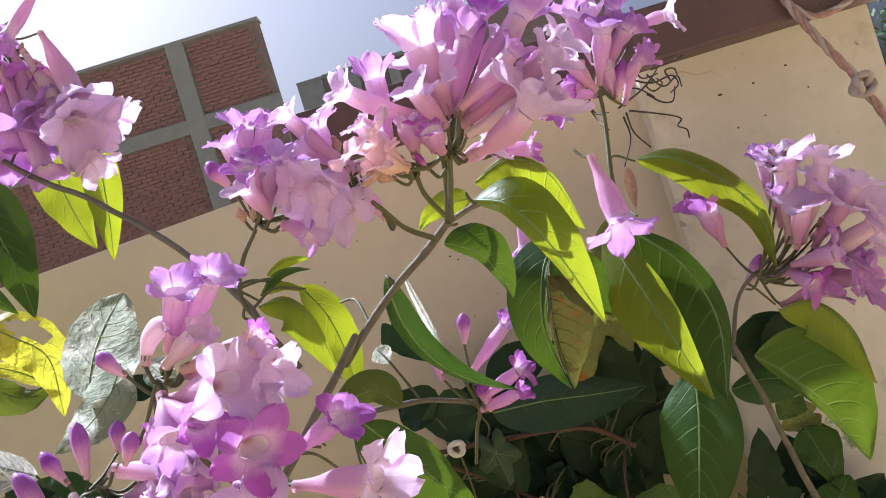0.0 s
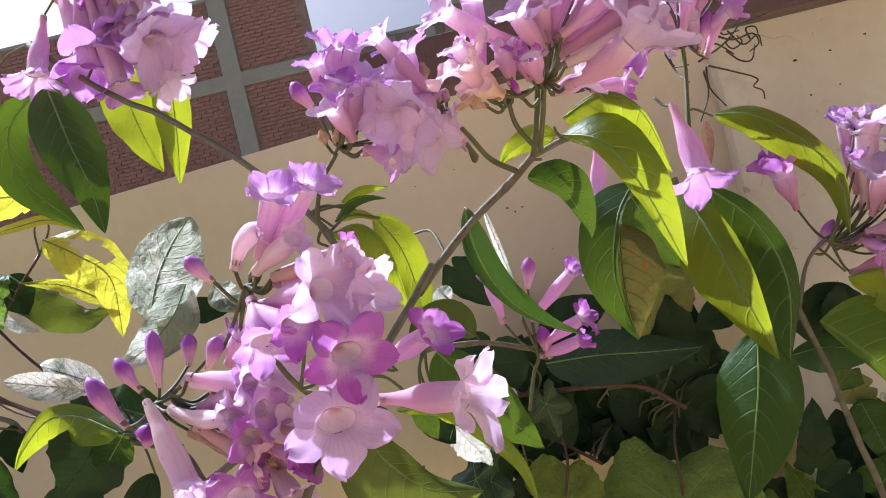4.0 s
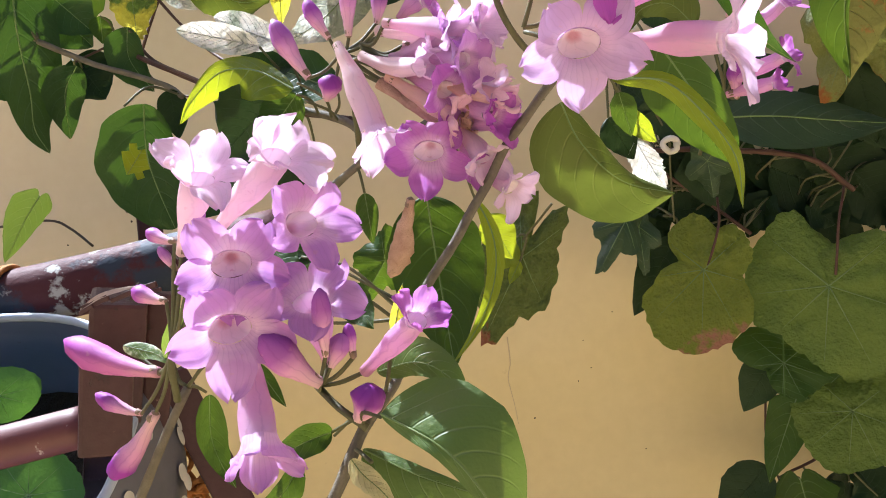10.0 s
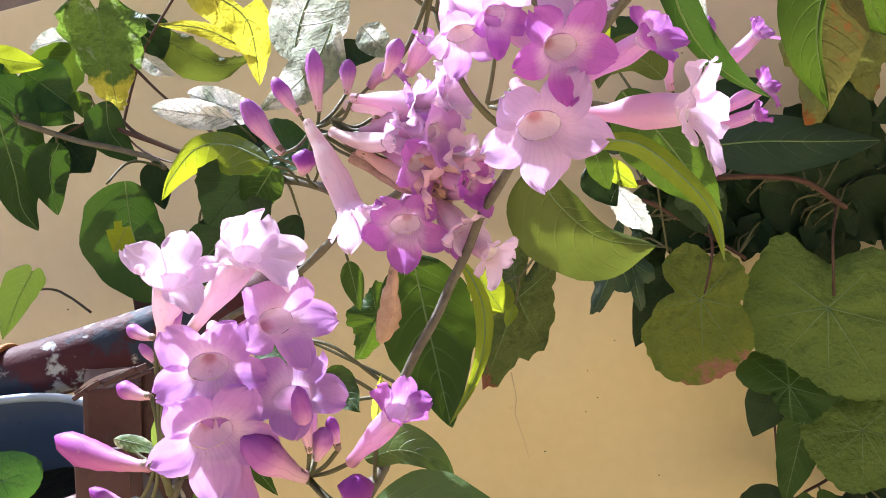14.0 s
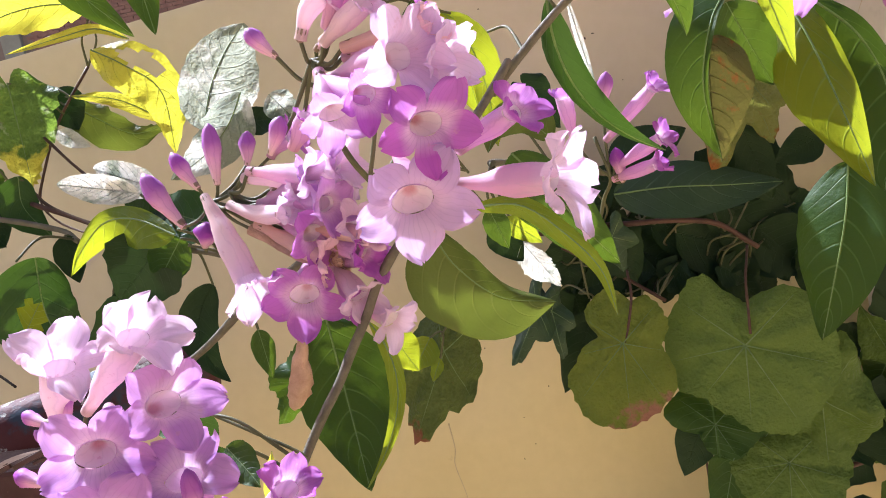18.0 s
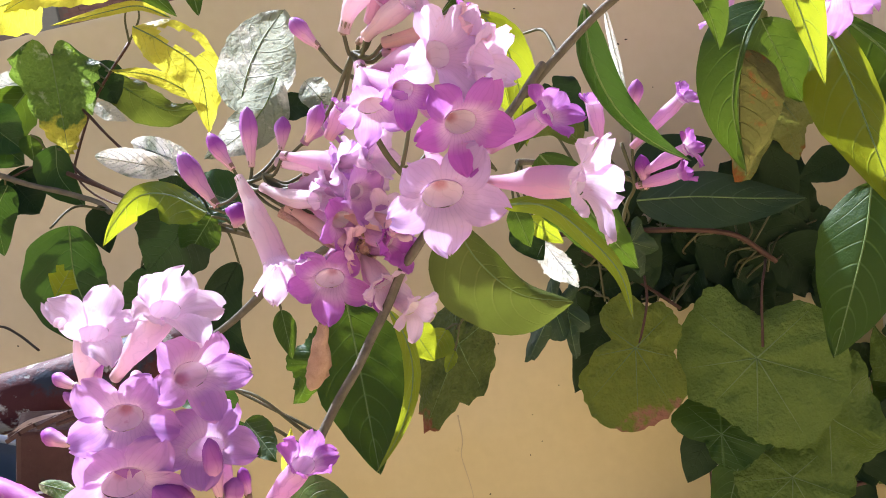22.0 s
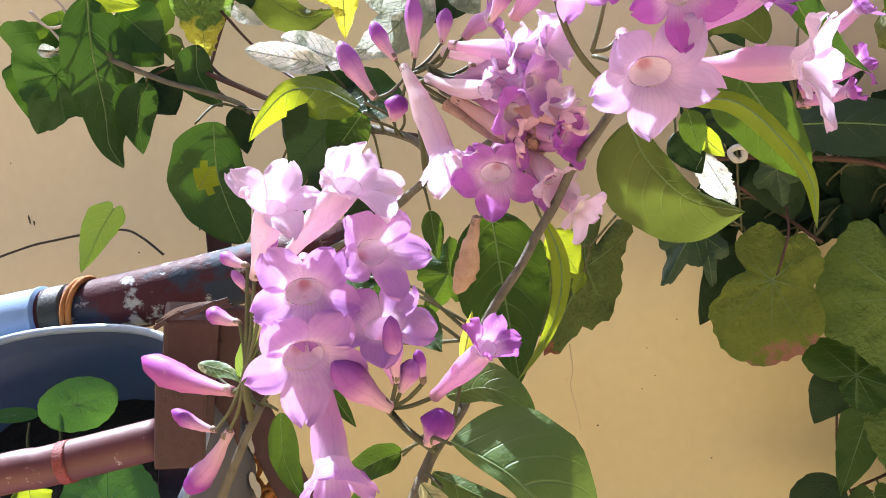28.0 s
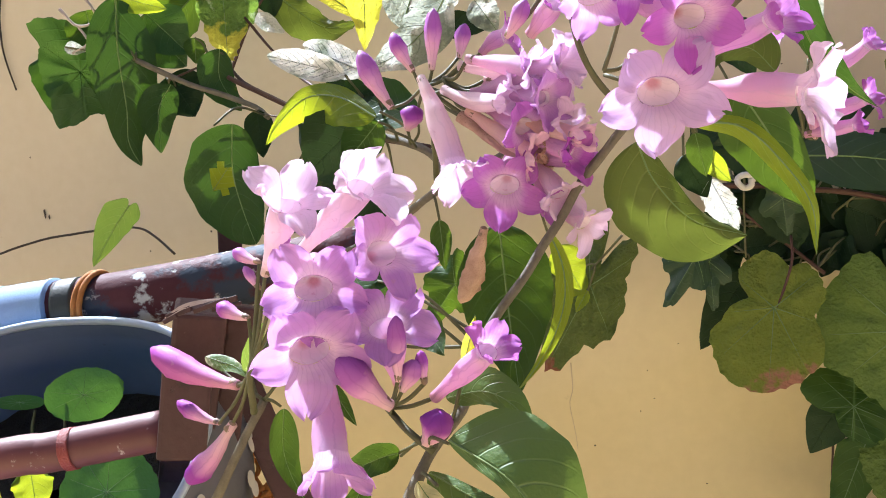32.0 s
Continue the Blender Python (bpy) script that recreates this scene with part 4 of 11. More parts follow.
for j in range(12):
    ring = [v.lerp(soil_c, j / 12) for v in soil_v]
    rings.append([v + Vector((0, 0, 0.007 * noise.noise(v * 45) + 0.004 * noise.noise(v * 120))) for v in ring])
shell("soil", rings, SOILM, tub, "dark crumbly soil")
srng = random.Random(3)
for k in range(34):
    w = srng.uniform(-1.4, 0.7)
    zz = srng.uniform(-0.12, -0.01)
    kk = 1.03 + 0.045 * math.sin(min(1.0, -zz / 0.07) * math.pi / 2)
    ov = tub_ring(kk + 0.006, zz, 720)
    i = round(w / (2 * math.pi) * 720) % 720
    c, t = ov[i], (ov[(i + 3) % 720] - ov[i - 3]).normalized()
    up = (tub_pose.to_3x3() @ Vector((0, 0, 1))).normalized()
    nrm = t.cross(up)
    rr = srng.uniform(0.006, 0.011)
    vs = [c + nrm * 0.0016] + [c + (t * math.cos(q) * 0.7 + up * math.sin(q)) * rr + nrm * 0.0006 for q in [j * math.pi / 6 for j in range(12)]]
    put("pale_spot", mesh_of("pale_spot", vs, [(0, 1 + j, 1 + (j + 1) % 12) for j in range(12)]), SPOTM, tub)


def bar(name, mat, parent, p0, p1, wide, thick, face, label="", bevel=0.003):
    """A flat bar from p0 to p1 whose broad side looks along face."""
    a, b, f = Vector(p0), Vector(p1), Vector(face)
    ax = (b - a).normalized()
    f = (f - ax * f.dot(ax)).normalized()
    rot = Matrix((ax.cross(f), -f, ax)).transposed().to_4x4()
    bm = bmesh.new()
    block(bm, -wide / 2, wide / 2, -thick / 2, thick / 2, 0, (b - a).length, bevel)
    bmesh.ops.transform(bm, matrix=Matrix.Translation(a) @ rot, verts=bm.verts)
    return part(name, bm, mat, parent, label)


def scuff(parent, c, wide, high):
    """A small dark mark on the paint."""
    c = Vector(c)
    vs = [c - Vector((0, 0.0006, 0))]
    for k in range(10):
        w = 2 * math.pi * k / 10
        r = 1 + 0.6 * noise.noise(c * 300 + Vector((math.cos(w), math.sin(w), 0)) * 1.7)
        vs.append(c + Vector((wide * 0.5 * r * math.cos(w), 0, high * 0.5 * r * math.sin(w))))
    return put("scuff_mark", mesh_of("scuff_mark", vs, [(0, 1 + (k + 1) % 10, 1 + k) for k in range(10)]), WIREM, parent)

# ---------------------------------------------------------------- plants

vine = thing('garlic_vine', 'woody climbing vine with glossy green leaves beside the wall', 'vine')
stem(vine, 0.003, 0.0034, BARK, (0.009, 0.635, 1.518), (-0.012, 0.645, 1.502), (-0.043, 0.655, 1.483), (-0.098, 0.655, 1.437), (-0.083, 0.640, 1.455), (-0.133, 0.600, 1.400), (-0.181, 0.575, 1.348), (-0.209, 0.565, 1.306), (-0.233, 0.555, 1.271), (-0.259, 0.545, 1.234), (-0.256, 0.500, 1.220), (-0.271, 0.455, 1.200), (-0.287, 0.440, 1.170), (-0.305, 0.430, 1.137))
stem(vine, 0.0029, 0.0032, BARK, (-0.399, 0.510, 1.208), (-0.422, 0.500, 1.165), (-0.455, 0.500, 1.111), (-0.484, 0.500, 1.062))
stem(vine, 0.0032, 0.003, BARK, (-0.253, 0.660, 1.350), (-0.313, 0.670, 1.320), (-0.370, 0.690, 1.284), (-0.446, 0.720, 1.251))
stem(vine, 0.0034, 0.0034, BARK, (-0.416, 0.750, 1.374), (-0.367, 0.720, 1.366), (-0.318, 0.690, 1.351), (-0.299, 0.670, 1.330))
stem(vine, 0.003, 0.0024, BARK, (-0.447, 0.880, 1.764), (-0.352, 0.810, 1.679), (-0.297, 0.780, 1.640), (-0.213, 0.720, 1.566), (-0.163, 0.670, 1.510), (-0.151, 0.660, 1.485), (-0.131, 0.655, 1.445))
stem(vine, 0.002, 0.0018, GREENSTEM, (-0.151, 0.660, 1.485), (-0.161, 0.665, 1.510), (-0.151, 0.670, 1.539), (-0.136, 0.670, 1.558))
stem(vine, 0.0026, 0.002, GREENSTEM, (0.009, 0.635, 1.518), (0.016, 0.610, 1.544), (0.019, 0.580, 1.570))
stem(vine, 0.0022, 0.0018, GREENSTEM, (-0.002, 0.640, 1.508), (-0.022, 0.630, 1.523), (-0.037, 0.600, 1.546))
stem(vine, 0.0022, 0.002, BARK, (0.009, 0.635, 1.518), (0.033, 0.630, 1.524), (0.052, 0.640, 1.522))
stem(vine, 0.0026, 0.0018, GREENSTEM, (0.175, 0.830, 1.480), (0.178, 0.830, 1.523), (0.189, 0.840, 1.577), (0.198, 0.840, 1.663))
stem(vine, 0.003, 0.0034, BARK, (0.246, 0.850, 1.326), (0.259, 0.850, 1.281), (0.269, 0.850, 1.219), (0.284, 0.850, 1.150), (0.292, 0.850, 1.083))
stem(vine, 0.0022, 0.0018, BARK, (0.247, 0.850, 1.325), (0.272, 0.860, 1.370), (0.320, 0.870, 1.397), (0.345, 0.870, 1.419))
stem(vine, 0.003, 0.0026, BARK, (-0.652, 0.820, 1.452), (-0.609, 0.825, 1.428), (-0.532, 0.820, 1.399), (-0.505, 0.800, 1.386))
stem(vine, 0.0024, 0.0024, REDSTEM, (-0.563, 0.840, 1.428), (-0.505, 0.820, 1.402), (-0.413, 0.760, 1.371), (-0.321, 0.700, 1.355))
stem(vine, 0.0028, 0.0026, BARK, (-0.111, 0.720, 1.385), (-0.094, 0.780, 1.377), (-0.058, 0.830, 1.364), (-0.013, 0.860, 1.344))
leaf(vine, (-0.048, 0.660, 1.493), (-0.034, 0.680, 1.420), (0.026, 0.735, 1.366), 0.029, (0.248, -0.891, -0.380), (-50, 12), DEEP, label='narrow twisted leaf with pale underside')
leaf(vine, (0.100, 0.780, 1.470), (0.116, 0.790, 1.433), (0.133, 0.800, 1.397), 0.045, (-0.123, -0.941, -0.316), (8, 8), GREEN)
# added white strip, standing in for the sunlit underside of the twisted leaf
leaf(vine, (-0.035, 0.655, 1.490), (-0.029, 0.672, 1.453), (-0.022, 0.690, 1.416), 0.007, (-0.030, -0.903, -0.429), (25, 25), HOARY, 'narrow')
leaf(vine, (-0.115, 0.630, 1.361), (-0.111, 0.635, 1.345), (-0.107, 0.640, 1.329), 0.018, (0.074, -0.957, -0.279), (6, 6), GREEN)
leaf(vine, (-0.108, 0.700, 1.342), (-0.096, 0.710, 1.329), (-0.083, 0.720, 1.315), 0.017, (0.360, -0.880, -0.311), (5, 5), LIME)
leaf(vine, (-0.270, 0.720, 1.286), (-0.263, 0.700, 1.221), (-0.251, 0.660, 1.158), 0.079, (0.158, -0.884, 0.441), (10, 0), GREEN, label='large dark leaf with a bright curled edge')
leaf(vine, (-0.224, 0.670, 1.288), (-0.213, 0.660, 1.229), (-0.252, 0.655, 1.162), 0.014, (0.109, -0.990, 0.093), (-10, 20), LIME)
leaf(vine, (-0.220, 0.720, 1.267), (-0.212, 0.720, 1.247), (-0.203, 0.720, 1.228), 0.030, (0.172, -0.982, 0.072), (8, 8), LIME)
leaf(vine, (-0.248, 0.450, 1.254), (-0.244, 0.450, 1.268), (-0.240, 0.450, 1.282), 0.008, (0.157, -0.987, -0.046), (20, 20), YELLOW, 'narrow')
leaf(vine, (-0.305, 0.500, 1.178), (-0.323, 0.490, 1.175), (-0.350, 0.500, 1.156), 0.019, (-0.100, -0.973, 0.208), (10, 10), GREEN)
leaf(vine, (-0.348, 0.500, 1.225), (-0.338, 0.495, 1.212), (-0.328, 0.490, 1.200), 0.010, (0.228, -0.826, 0.516), (8, 8), GREEN)
leaf(vine, (-0.307, 0.660, 1.301), (-0.306, 0.660, 1.281), (-0.305, 0.660, 1.261), 0.018, (0.268, -0.963, 0.016), (8, -20), GREEN)
leaf(vine, (-0.294, 0.520, 1.263), (-0.282, 0.510, 1.253), (-0.271, 0.500, 1.243), 0.023, (-0.040, -0.728, 0.685), (8, 14), GREEN)
leaf(vine, (-0.348, 0.560, 1.283), (-0.337, 0.550, 1.273), (-0.325, 0.540, 1.264), 0.022, (-0.024, -0.704, 0.709), (8, 14), GREEN)
leaf(vine, (-0.444, 0.760, 1.318), (-0.473, 0.755, 1.298), (-0.502, 0.750, 1.279), 0.059, (0.172, -0.985, -0.005), (8, 10), DEEP, 'heart')
leaf(vine, (-0.461, 0.780, 1.348), (-0.425, 0.770, 1.346), (-0.390, 0.760, 1.344), 0.048, (-0.254, -0.940, 0.226), (8, 10), DEEP, 'oval')
leaf(vine, (-0.329, 0.700, 1.380), (-0.370, 0.720, 1.395), (-0.400, 0.740, 1.407), 0.043, (-0.303, -0.841, 0.449), (8, 10), DEEP)
leaf(vine, (-0.357, 0.680, 1.379), (-0.380, 0.700, 1.361), (-0.403, 0.720, 1.343), 0.034, (-0.265, -0.794, -0.548), (8, 8), GREEN)
leaf(vine, (-0.410, 0.740, 1.338), (-0.439, 0.760, 1.358), (-0.467, 0.780, 1.378), 0.037, (-0.175, -0.805, 0.566), (8, 8), SHADE)
leaf(vine, (-0.469, 0.760, 1.314), (-0.444, 0.760, 1.320), (-0.420, 0.760, 1.326), 0.043, (-0.001, -1.000, 0.002), (8, 8), SHADE)
leaf(vine, (-0.365, 0.740, 1.330), (-0.384, 0.730, 1.290), (-0.363, 0.720, 1.248), 0.035, (0.384, -0.895, 0.228), (8, 18), SHADE)
leaf(vine, (-0.379, 0.700, 1.380), (-0.410, 0.710, 1.357), (-0.440, 0.720, 1.335), 0.067, (-0.068, -0.944, -0.323), (8, 8), SHADE)

creeper = thing('creeper_plant', 'wall creeper with lobed, yellowed and whitened leaves', 'creeper')
leaf(creeper, (-0.665, 0.860, 1.495), (-0.642, 0.860, 1.469), (-0.619, 0.860, 1.443), 0.072, (0.270, -0.932, 0.242), (10, 10), DEEP)
leaf(creeper, (-0.606, 0.860, 1.472), (-0.607, 0.860, 1.459), (-0.608, 0.860, 1.445), 0.023, (0.484, -0.874, -0.034), (10, 10), GREEN)
leaf(creeper, (-0.648, 0.870, 1.434), (-0.634, 0.870, 1.412), (-0.621, 0.870, 1.390), 0.059, (0.370, -0.900, 0.229), (10, 10), SHADE)
leaf(creeper, (-0.675, 0.830, 1.519), (-0.646, 0.830, 1.509), (-0.617, 0.830, 1.500), 0.027, (0.030, -0.996, 0.090), (10, 10), LIME)
leaf(creeper, (-0.653, 0.850, 1.500), (-0.634, 0.855, 1.478), (-0.615, 0.860, 1.456), 0.058, (0.376, -0.919, 0.121), (10, 10), DEEP)
leaf(creeper, (-0.730, 0.860, 1.510), (-0.727, 0.860, 1.484), (-0.723, 0.860, 1.457), 0.052, (0.571, -0.817, 0.078), (10, 10), GREEN)
leaf(creeper, (-0.778, 0.880, 1.463), (-0.784, 0.880, 1.425), (-0.790, 0.880, 1.387), 0.081, (0.601, -0.794, -0.095), (10, 10), DEEP, 'heart')
leaf(creeper, (-0.641, 0.870, 1.424), (-0.644, 0.870, 1.408), (-0.648, 0.870, 1.392), 0.050, (0.502, -0.858, -0.108), (10, 10), DEEP, 'heart')
leaf(creeper, (-0.699, 0.840, 1.444), (-0.683, 0.830, 1.397), (-0.669, 0.830, 1.344), 0.025, (0.520, -0.820, 0.238), (20, 10), DEEP)
leaf(creeper, (-0.733, 0.820, 1.471), (-0.720, 0.820, 1.468), (-0.708, 0.820, 1.465), 0.014, (0.024, -0.994, 0.104), (10, 10), HOARY)
stem(creeper, 0.0018, 0.0012, PALEROPE, (-0.733, 0.820, 1.509), (-0.715, 0.820, 1.491), (-0.691, 0.820, 1.496), (-0.679, 0.830, 1.525), name='pale_shoot')
stem(creeper, 0.0014, 0.0012, PALEROPE, (-0.715, 0.820, 1.491), (-0.706, 0.820, 1.473), (-0.725, 0.820, 1.464), name='pale_shoot')
stem(creeper, 0.0014, 0.0012, PALEROPE, (-0.721, 0.820, 1.530), (-0.699, 0.820, 1.513), (-0.691, 0.820, 1.496), name='pale_shoot')
stem(creeper, 0.0018, 0.0016, REDSTEM, (-0.571, 0.860, 1.440), (-0.545, 0.840, 1.421), (-0.493, 0.800, 1.402), (-0.459, 0.770, 1.390))
stem(creeper, 0.0012, 0.001, REDSTEM, (-0.637, 0.850, 1.430), (-0.602, 0.860, 1.443), (-0.586, 0.870, 1.455))
leaf(creeper, (-0.517, 0.800, 1.393), (-0.516, 0.800, 1.370), (-0.515, 0.800, 1.347), 0.029, (0.433, -0.901, 0.013), (10, 10), SHADE)
# added lime leaf behind the dark round leaf, showing as its sunlit patch
leaf(creeper, (-0.558, 0.760, 1.314), (-0.538, 0.760, 1.337), (-0.518, 0.760, 1.360), 0.037, (0.245, -0.945, -0.216), (5, 5), LIME, 'oval')
leaf(creeper, (-0.388, 0.700, 1.419), (-0.425, 0.708, 1.430), (-0.462, 0.715, 1.440), 0.026, (-0.161, -0.978, 0.132), (16, 16), HOARY, 'oval')
leaf(creeper, (-0.372, 0.700, 1.420), (-0.401, 0.710, 1.433), (-0.430, 0.720, 1.446), 0.030, (-0.213, -0.944, 0.250), (16, 10), HOARY, 'oval')
leaf(creeper, (-0.419, 0.730, 1.402), (-0.390, 0.715, 1.402), (-0.361, 0.700, 1.402), 0.035, (-0.455, -0.891, 0.008), (16, 10), SHADE)
leaf(creeper, (-0.295, 0.800, 1.479), (-0.285, 0.800, 1.464), (-0.275, 0.800, 1.449), 0.030, (0.163, -0.981, 0.109), (12, 12), GREYLEAF, wave=1.6)
leaf(creeper, (-0.333, 0.820, 1.460), (-0.306, 0.810, 1.458), (-0.279, 0.800, 1.455), 0.026, (-0.345, -0.938, 0.026), (12, 12), SHADE)
leaf(creeper, (-0.507, 0.950, 1.618), (-0.575, 0.940, 1.628), (-0.660, 0.950, 1.612), 0.050, (0.036, -0.967, -0.252), (10, 10), YELLOW, wave=1.8, teeth=0.05)
leaf(creeper, (-0.625, 0.960, 1.629), (-0.663, 0.960, 1.622), (-0.701, 0.960, 1.614), 0.078, (0.060, -0.951, -0.304), (10, 10), YELLOW, wave=1.8)
leaf(creeper, (-0.588, 0.900, 1.553), (-0.584, 0.890, 1.499), (-0.581, 0.880, 1.444), 0.095, (0.507, -0.840, 0.192), (20, 12), PATCHY, 'heart', wave=1.8, label='wrinkled leaf with yellow and red tip', teeth=0.035)
leaf(creeper, (-0.629, 0.920, 1.533), (-0.664, 0.930, 1.532), (-0.699, 0.940, 1.531), 0.027, (-0.266, -0.949, -0.170), (10, 10), HOARY)
leaf(creeper, (-0.632, 0.920, 1.524), (-0.673, 0.925, 1.494), (-0.714, 0.930, 1.464), 0.055, (0.185, -0.898, -0.400), (10, 10), GREEN)
leaf(creeper, (-0.562, 0.920, 1.495), (-0.546, 0.920, 1.484), (-0.529, 0.920, 1.473), 0.019, (0.128, -0.972, 0.195), (10, 10), HOARY)
leaf(creeper, (-0.564, 0.940, 1.541), (-0.555, 0.940, 1.517), (-0.547, 0.940, 1.494), 0.046, (0.395, -0.908, 0.143), (10, 10), SHADE)
stem(creeper, 0.0016, 0.0014, REDSTEM, (-0.568, 0.900, 1.494), (-0.500, 0.860, 1.430), (-0.433, 0.800, 1.396))
stem(creeper, 0.0016, 0.0014, REDSTEM, (-0.519, 0.940, 1.556), (-0.562, 0.920, 1.498), (-0.597, 0.900, 1.419))
stem(creeper, 0.0012, 0.001, REDSTEM, (-0.579, 0.930, 1.482), (-0.600, 0.920, 1.424), (-0.546, 0.900, 1.385), (-0.476, 0.880, 1.393))
stem(creeper, 0.0014, 0.0014, REDSTEM, (-0.019, 0.936, 1.147), (-0.003, 0.940, 1.197), (-0.000, 0.960, 1.225), name='leaf_stalk')
stem(creeper, 0.0014, 0.0014, REDSTEM, (0.111, 0.931, 1.140), (0.117, 0.940, 1.197), (0.130, 0.970, 1.225), name='leaf_stalk')
leaf(creeper, (0.085, 0.990, 0.981), (0.068, 0.985, 0.932), (0.051, 0.980, 0.882), 0.056, (-0.282, -0.940, 0.193), (8, 8), GREEN, 'heart')
leaf(creeper, (0.053, 1.000, 0.893), (0.025, 1.000, 0.857), (-0.002, 1.000, 0.821), 0.060, (-0.340, -0.905, 0.255), (8, 8), SHADE)
lobed(creeper, (0.110, 0.990, 0.986), (0.102, 0.990, 0.917), 0.077, (-0.288, -0.957, 0.035), GREEN, 5, 0.1, 0.03, 0.12)
leaf(creeper, (0.090, 1.000, 0.876), (0.101, 1.000, 0.827), (0.112, 1.000, 0.777), 0.080, (-0.100, -0.995, -0.023), (8, 8), GREEN, 'heart')
lobed(creeper, (0.178, 0.950, 1.048), (0.177, 0.960, 0.939), 0.121, (-0.335, -0.938, -0.084), CREEP, 5, 0.2, 0.03, 0.12)
leaf(creeper, (-0.044, 1.000, 1.168), (-0.068, 1.000, 1.127), (-0.091, 1.000, 1.086), 0.057, (-0.168, -0.981, 0.098), (8, 8), SHADE, 'heart')
lobed(creeper, (-0.101, 0.880, 1.222), (-0.132, 0.840, 1.180), 0.051, (0.218, -0.783, 0.583), DULL, 5, 0.4, 0.03, 0.12, label='small ivy-like lobed leaf')
lobed(creeper, (-0.087, 0.900, 1.211), (-0.084, 0.880, 1.163), 0.040, (-0.057, -0.922, 0.382), DULL, 5, 0.4, 0.03, 0.12)
lobed(creeper, (-0.010, 0.950, 1.266), (-0.005, 0.950, 1.227), 0.049, (-0.105, -0.994, -0.016), DULL, 5, 0.3, 0.03, 0.12)
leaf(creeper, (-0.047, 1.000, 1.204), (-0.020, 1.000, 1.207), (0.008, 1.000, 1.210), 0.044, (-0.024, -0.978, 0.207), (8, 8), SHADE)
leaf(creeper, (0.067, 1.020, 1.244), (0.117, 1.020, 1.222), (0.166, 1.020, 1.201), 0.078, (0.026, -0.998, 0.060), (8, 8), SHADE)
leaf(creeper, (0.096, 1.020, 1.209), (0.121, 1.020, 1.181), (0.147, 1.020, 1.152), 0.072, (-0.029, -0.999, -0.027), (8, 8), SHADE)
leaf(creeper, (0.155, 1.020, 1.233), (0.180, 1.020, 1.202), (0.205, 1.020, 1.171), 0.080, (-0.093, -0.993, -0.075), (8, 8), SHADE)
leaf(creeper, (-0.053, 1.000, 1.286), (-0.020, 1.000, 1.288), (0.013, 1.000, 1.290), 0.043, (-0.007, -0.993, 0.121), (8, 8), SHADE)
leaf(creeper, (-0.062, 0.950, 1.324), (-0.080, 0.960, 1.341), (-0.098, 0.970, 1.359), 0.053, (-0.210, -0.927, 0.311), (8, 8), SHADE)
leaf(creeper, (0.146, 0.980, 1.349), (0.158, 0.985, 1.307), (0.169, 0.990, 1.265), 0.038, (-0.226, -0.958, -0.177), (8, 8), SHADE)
lobed(creeper, (0.141, 0.950, 1.417), (0.105, 0.940, 1.316), 0.093, (-0.187, -0.969, 0.161), SICK, 5, 0.3, 0.03, 0.12, label='pale spotted leaf with rusty patches')
lobed(creeper, (0.156, 0.960, 1.392), (0.168, 0.950, 1.329), 0.069, (-0.260, -0.960, 0.107), SICK, 5, 0.3, 0.03, 0.12)
leaf(creeper, (0.226, 0.980, 1.325), (0.200, 0.980, 1.315), (0.173, 0.980, 1.305), 0.038, (-0.073, -0.977, 0.199), (8, 8), SHADE)
lobed(creeper, (-0.209, 0.930, 1.181), (-0.261, 0.920, 1.087), 0.091, (0.012, -0.995, 0.099), BROWNTIP, 5, 0.2, 0.05, 0.12, label='green lobed leaf with brown tip')
lobed(creeper, (-0.330, 0.800, 1.216), (-0.359, 0.800, 1.174), 0.058, (0.065, -0.997, -0.046), GREEN, 5, 0.3, 0.05, 0.12)
leaf(creeper, (-0.216, 0.900, 1.207), (-0.229, 0.900, 1.190), (-0.241, 0.900, 1.174), 0.034, (-0.041, -0.999, 0.030), (8, 8), LIME)
leaf(creeper, (-0.210, 0.900, 1.183), (-0.217, 0.900, 1.171), (-0.223, 0.900, 1.159), 0.013, (-0.035, -0.999, 0.019), (8, 8), LIME, wave=2.0)
leaf(creeper, (-0.099, 0.720, 1.318), (-0.087, 0.730, 1.295), (-0.075, 0.740, 1.273), 0.029, (0.199, -0.930, -0.310), (12, 40), HOARY, wave=2.2, label='folded leaf with white sunlit underside', teeth=0.05)
leaf(creeper, (-0.119, 0.720, 1.337), (-0.110, 0.720, 1.320), (-0.101, 0.720, 1.303), 0.028, (0.030, -0.999, 0.016), (10, 10), SHADE)
stem(creeper, 0.003, 0.003, REDSTEM, (-0.085, 0.980, 1.279), (-0.016, 0.970, 1.276), (0.094, 0.980, 1.257), (0.146, 0.990, 1.217))
stem(creeper, 0.0022, 0.002, REDSTEM, (-0.063, 0.970, 1.261), (-0.023, 0.980, 1.230), (0.038, 0.980, 1.179))
stem(creeper, 0.0011, 0.0011, GREENSTEM, (-0.048, 0.950, 1.276), (-0.047, 0.960, 1.248), (-0.045, 0.960, 1.202))
stem(creeper, 0.0014, 0.0012, REDSTEM, (0.057, 1.020, 0.971), (0.058, 1.020, 0.912), (0.075, 1.020, 0.852))
stem(creeper, 0.0018, 0.0016, REDSTEM, (0.084, 1.030, 0.868), (0.117, 1.030, 0.885), (0.163, 1.030, 0.921))
stem(creeper, 0.0014, 0.0012, GREENSTEM, (-0.172, 0.860, 1.248), (-0.205, 0.900, 1.206))
leaf(creeper, (0.351, 0.980, 1.197), (0.330, 0.980, 1.194), (0.308, 0.980, 1.190), 0.041, (-0.057, -0.940, 0.337), (8, 8), SICK, 'heart')
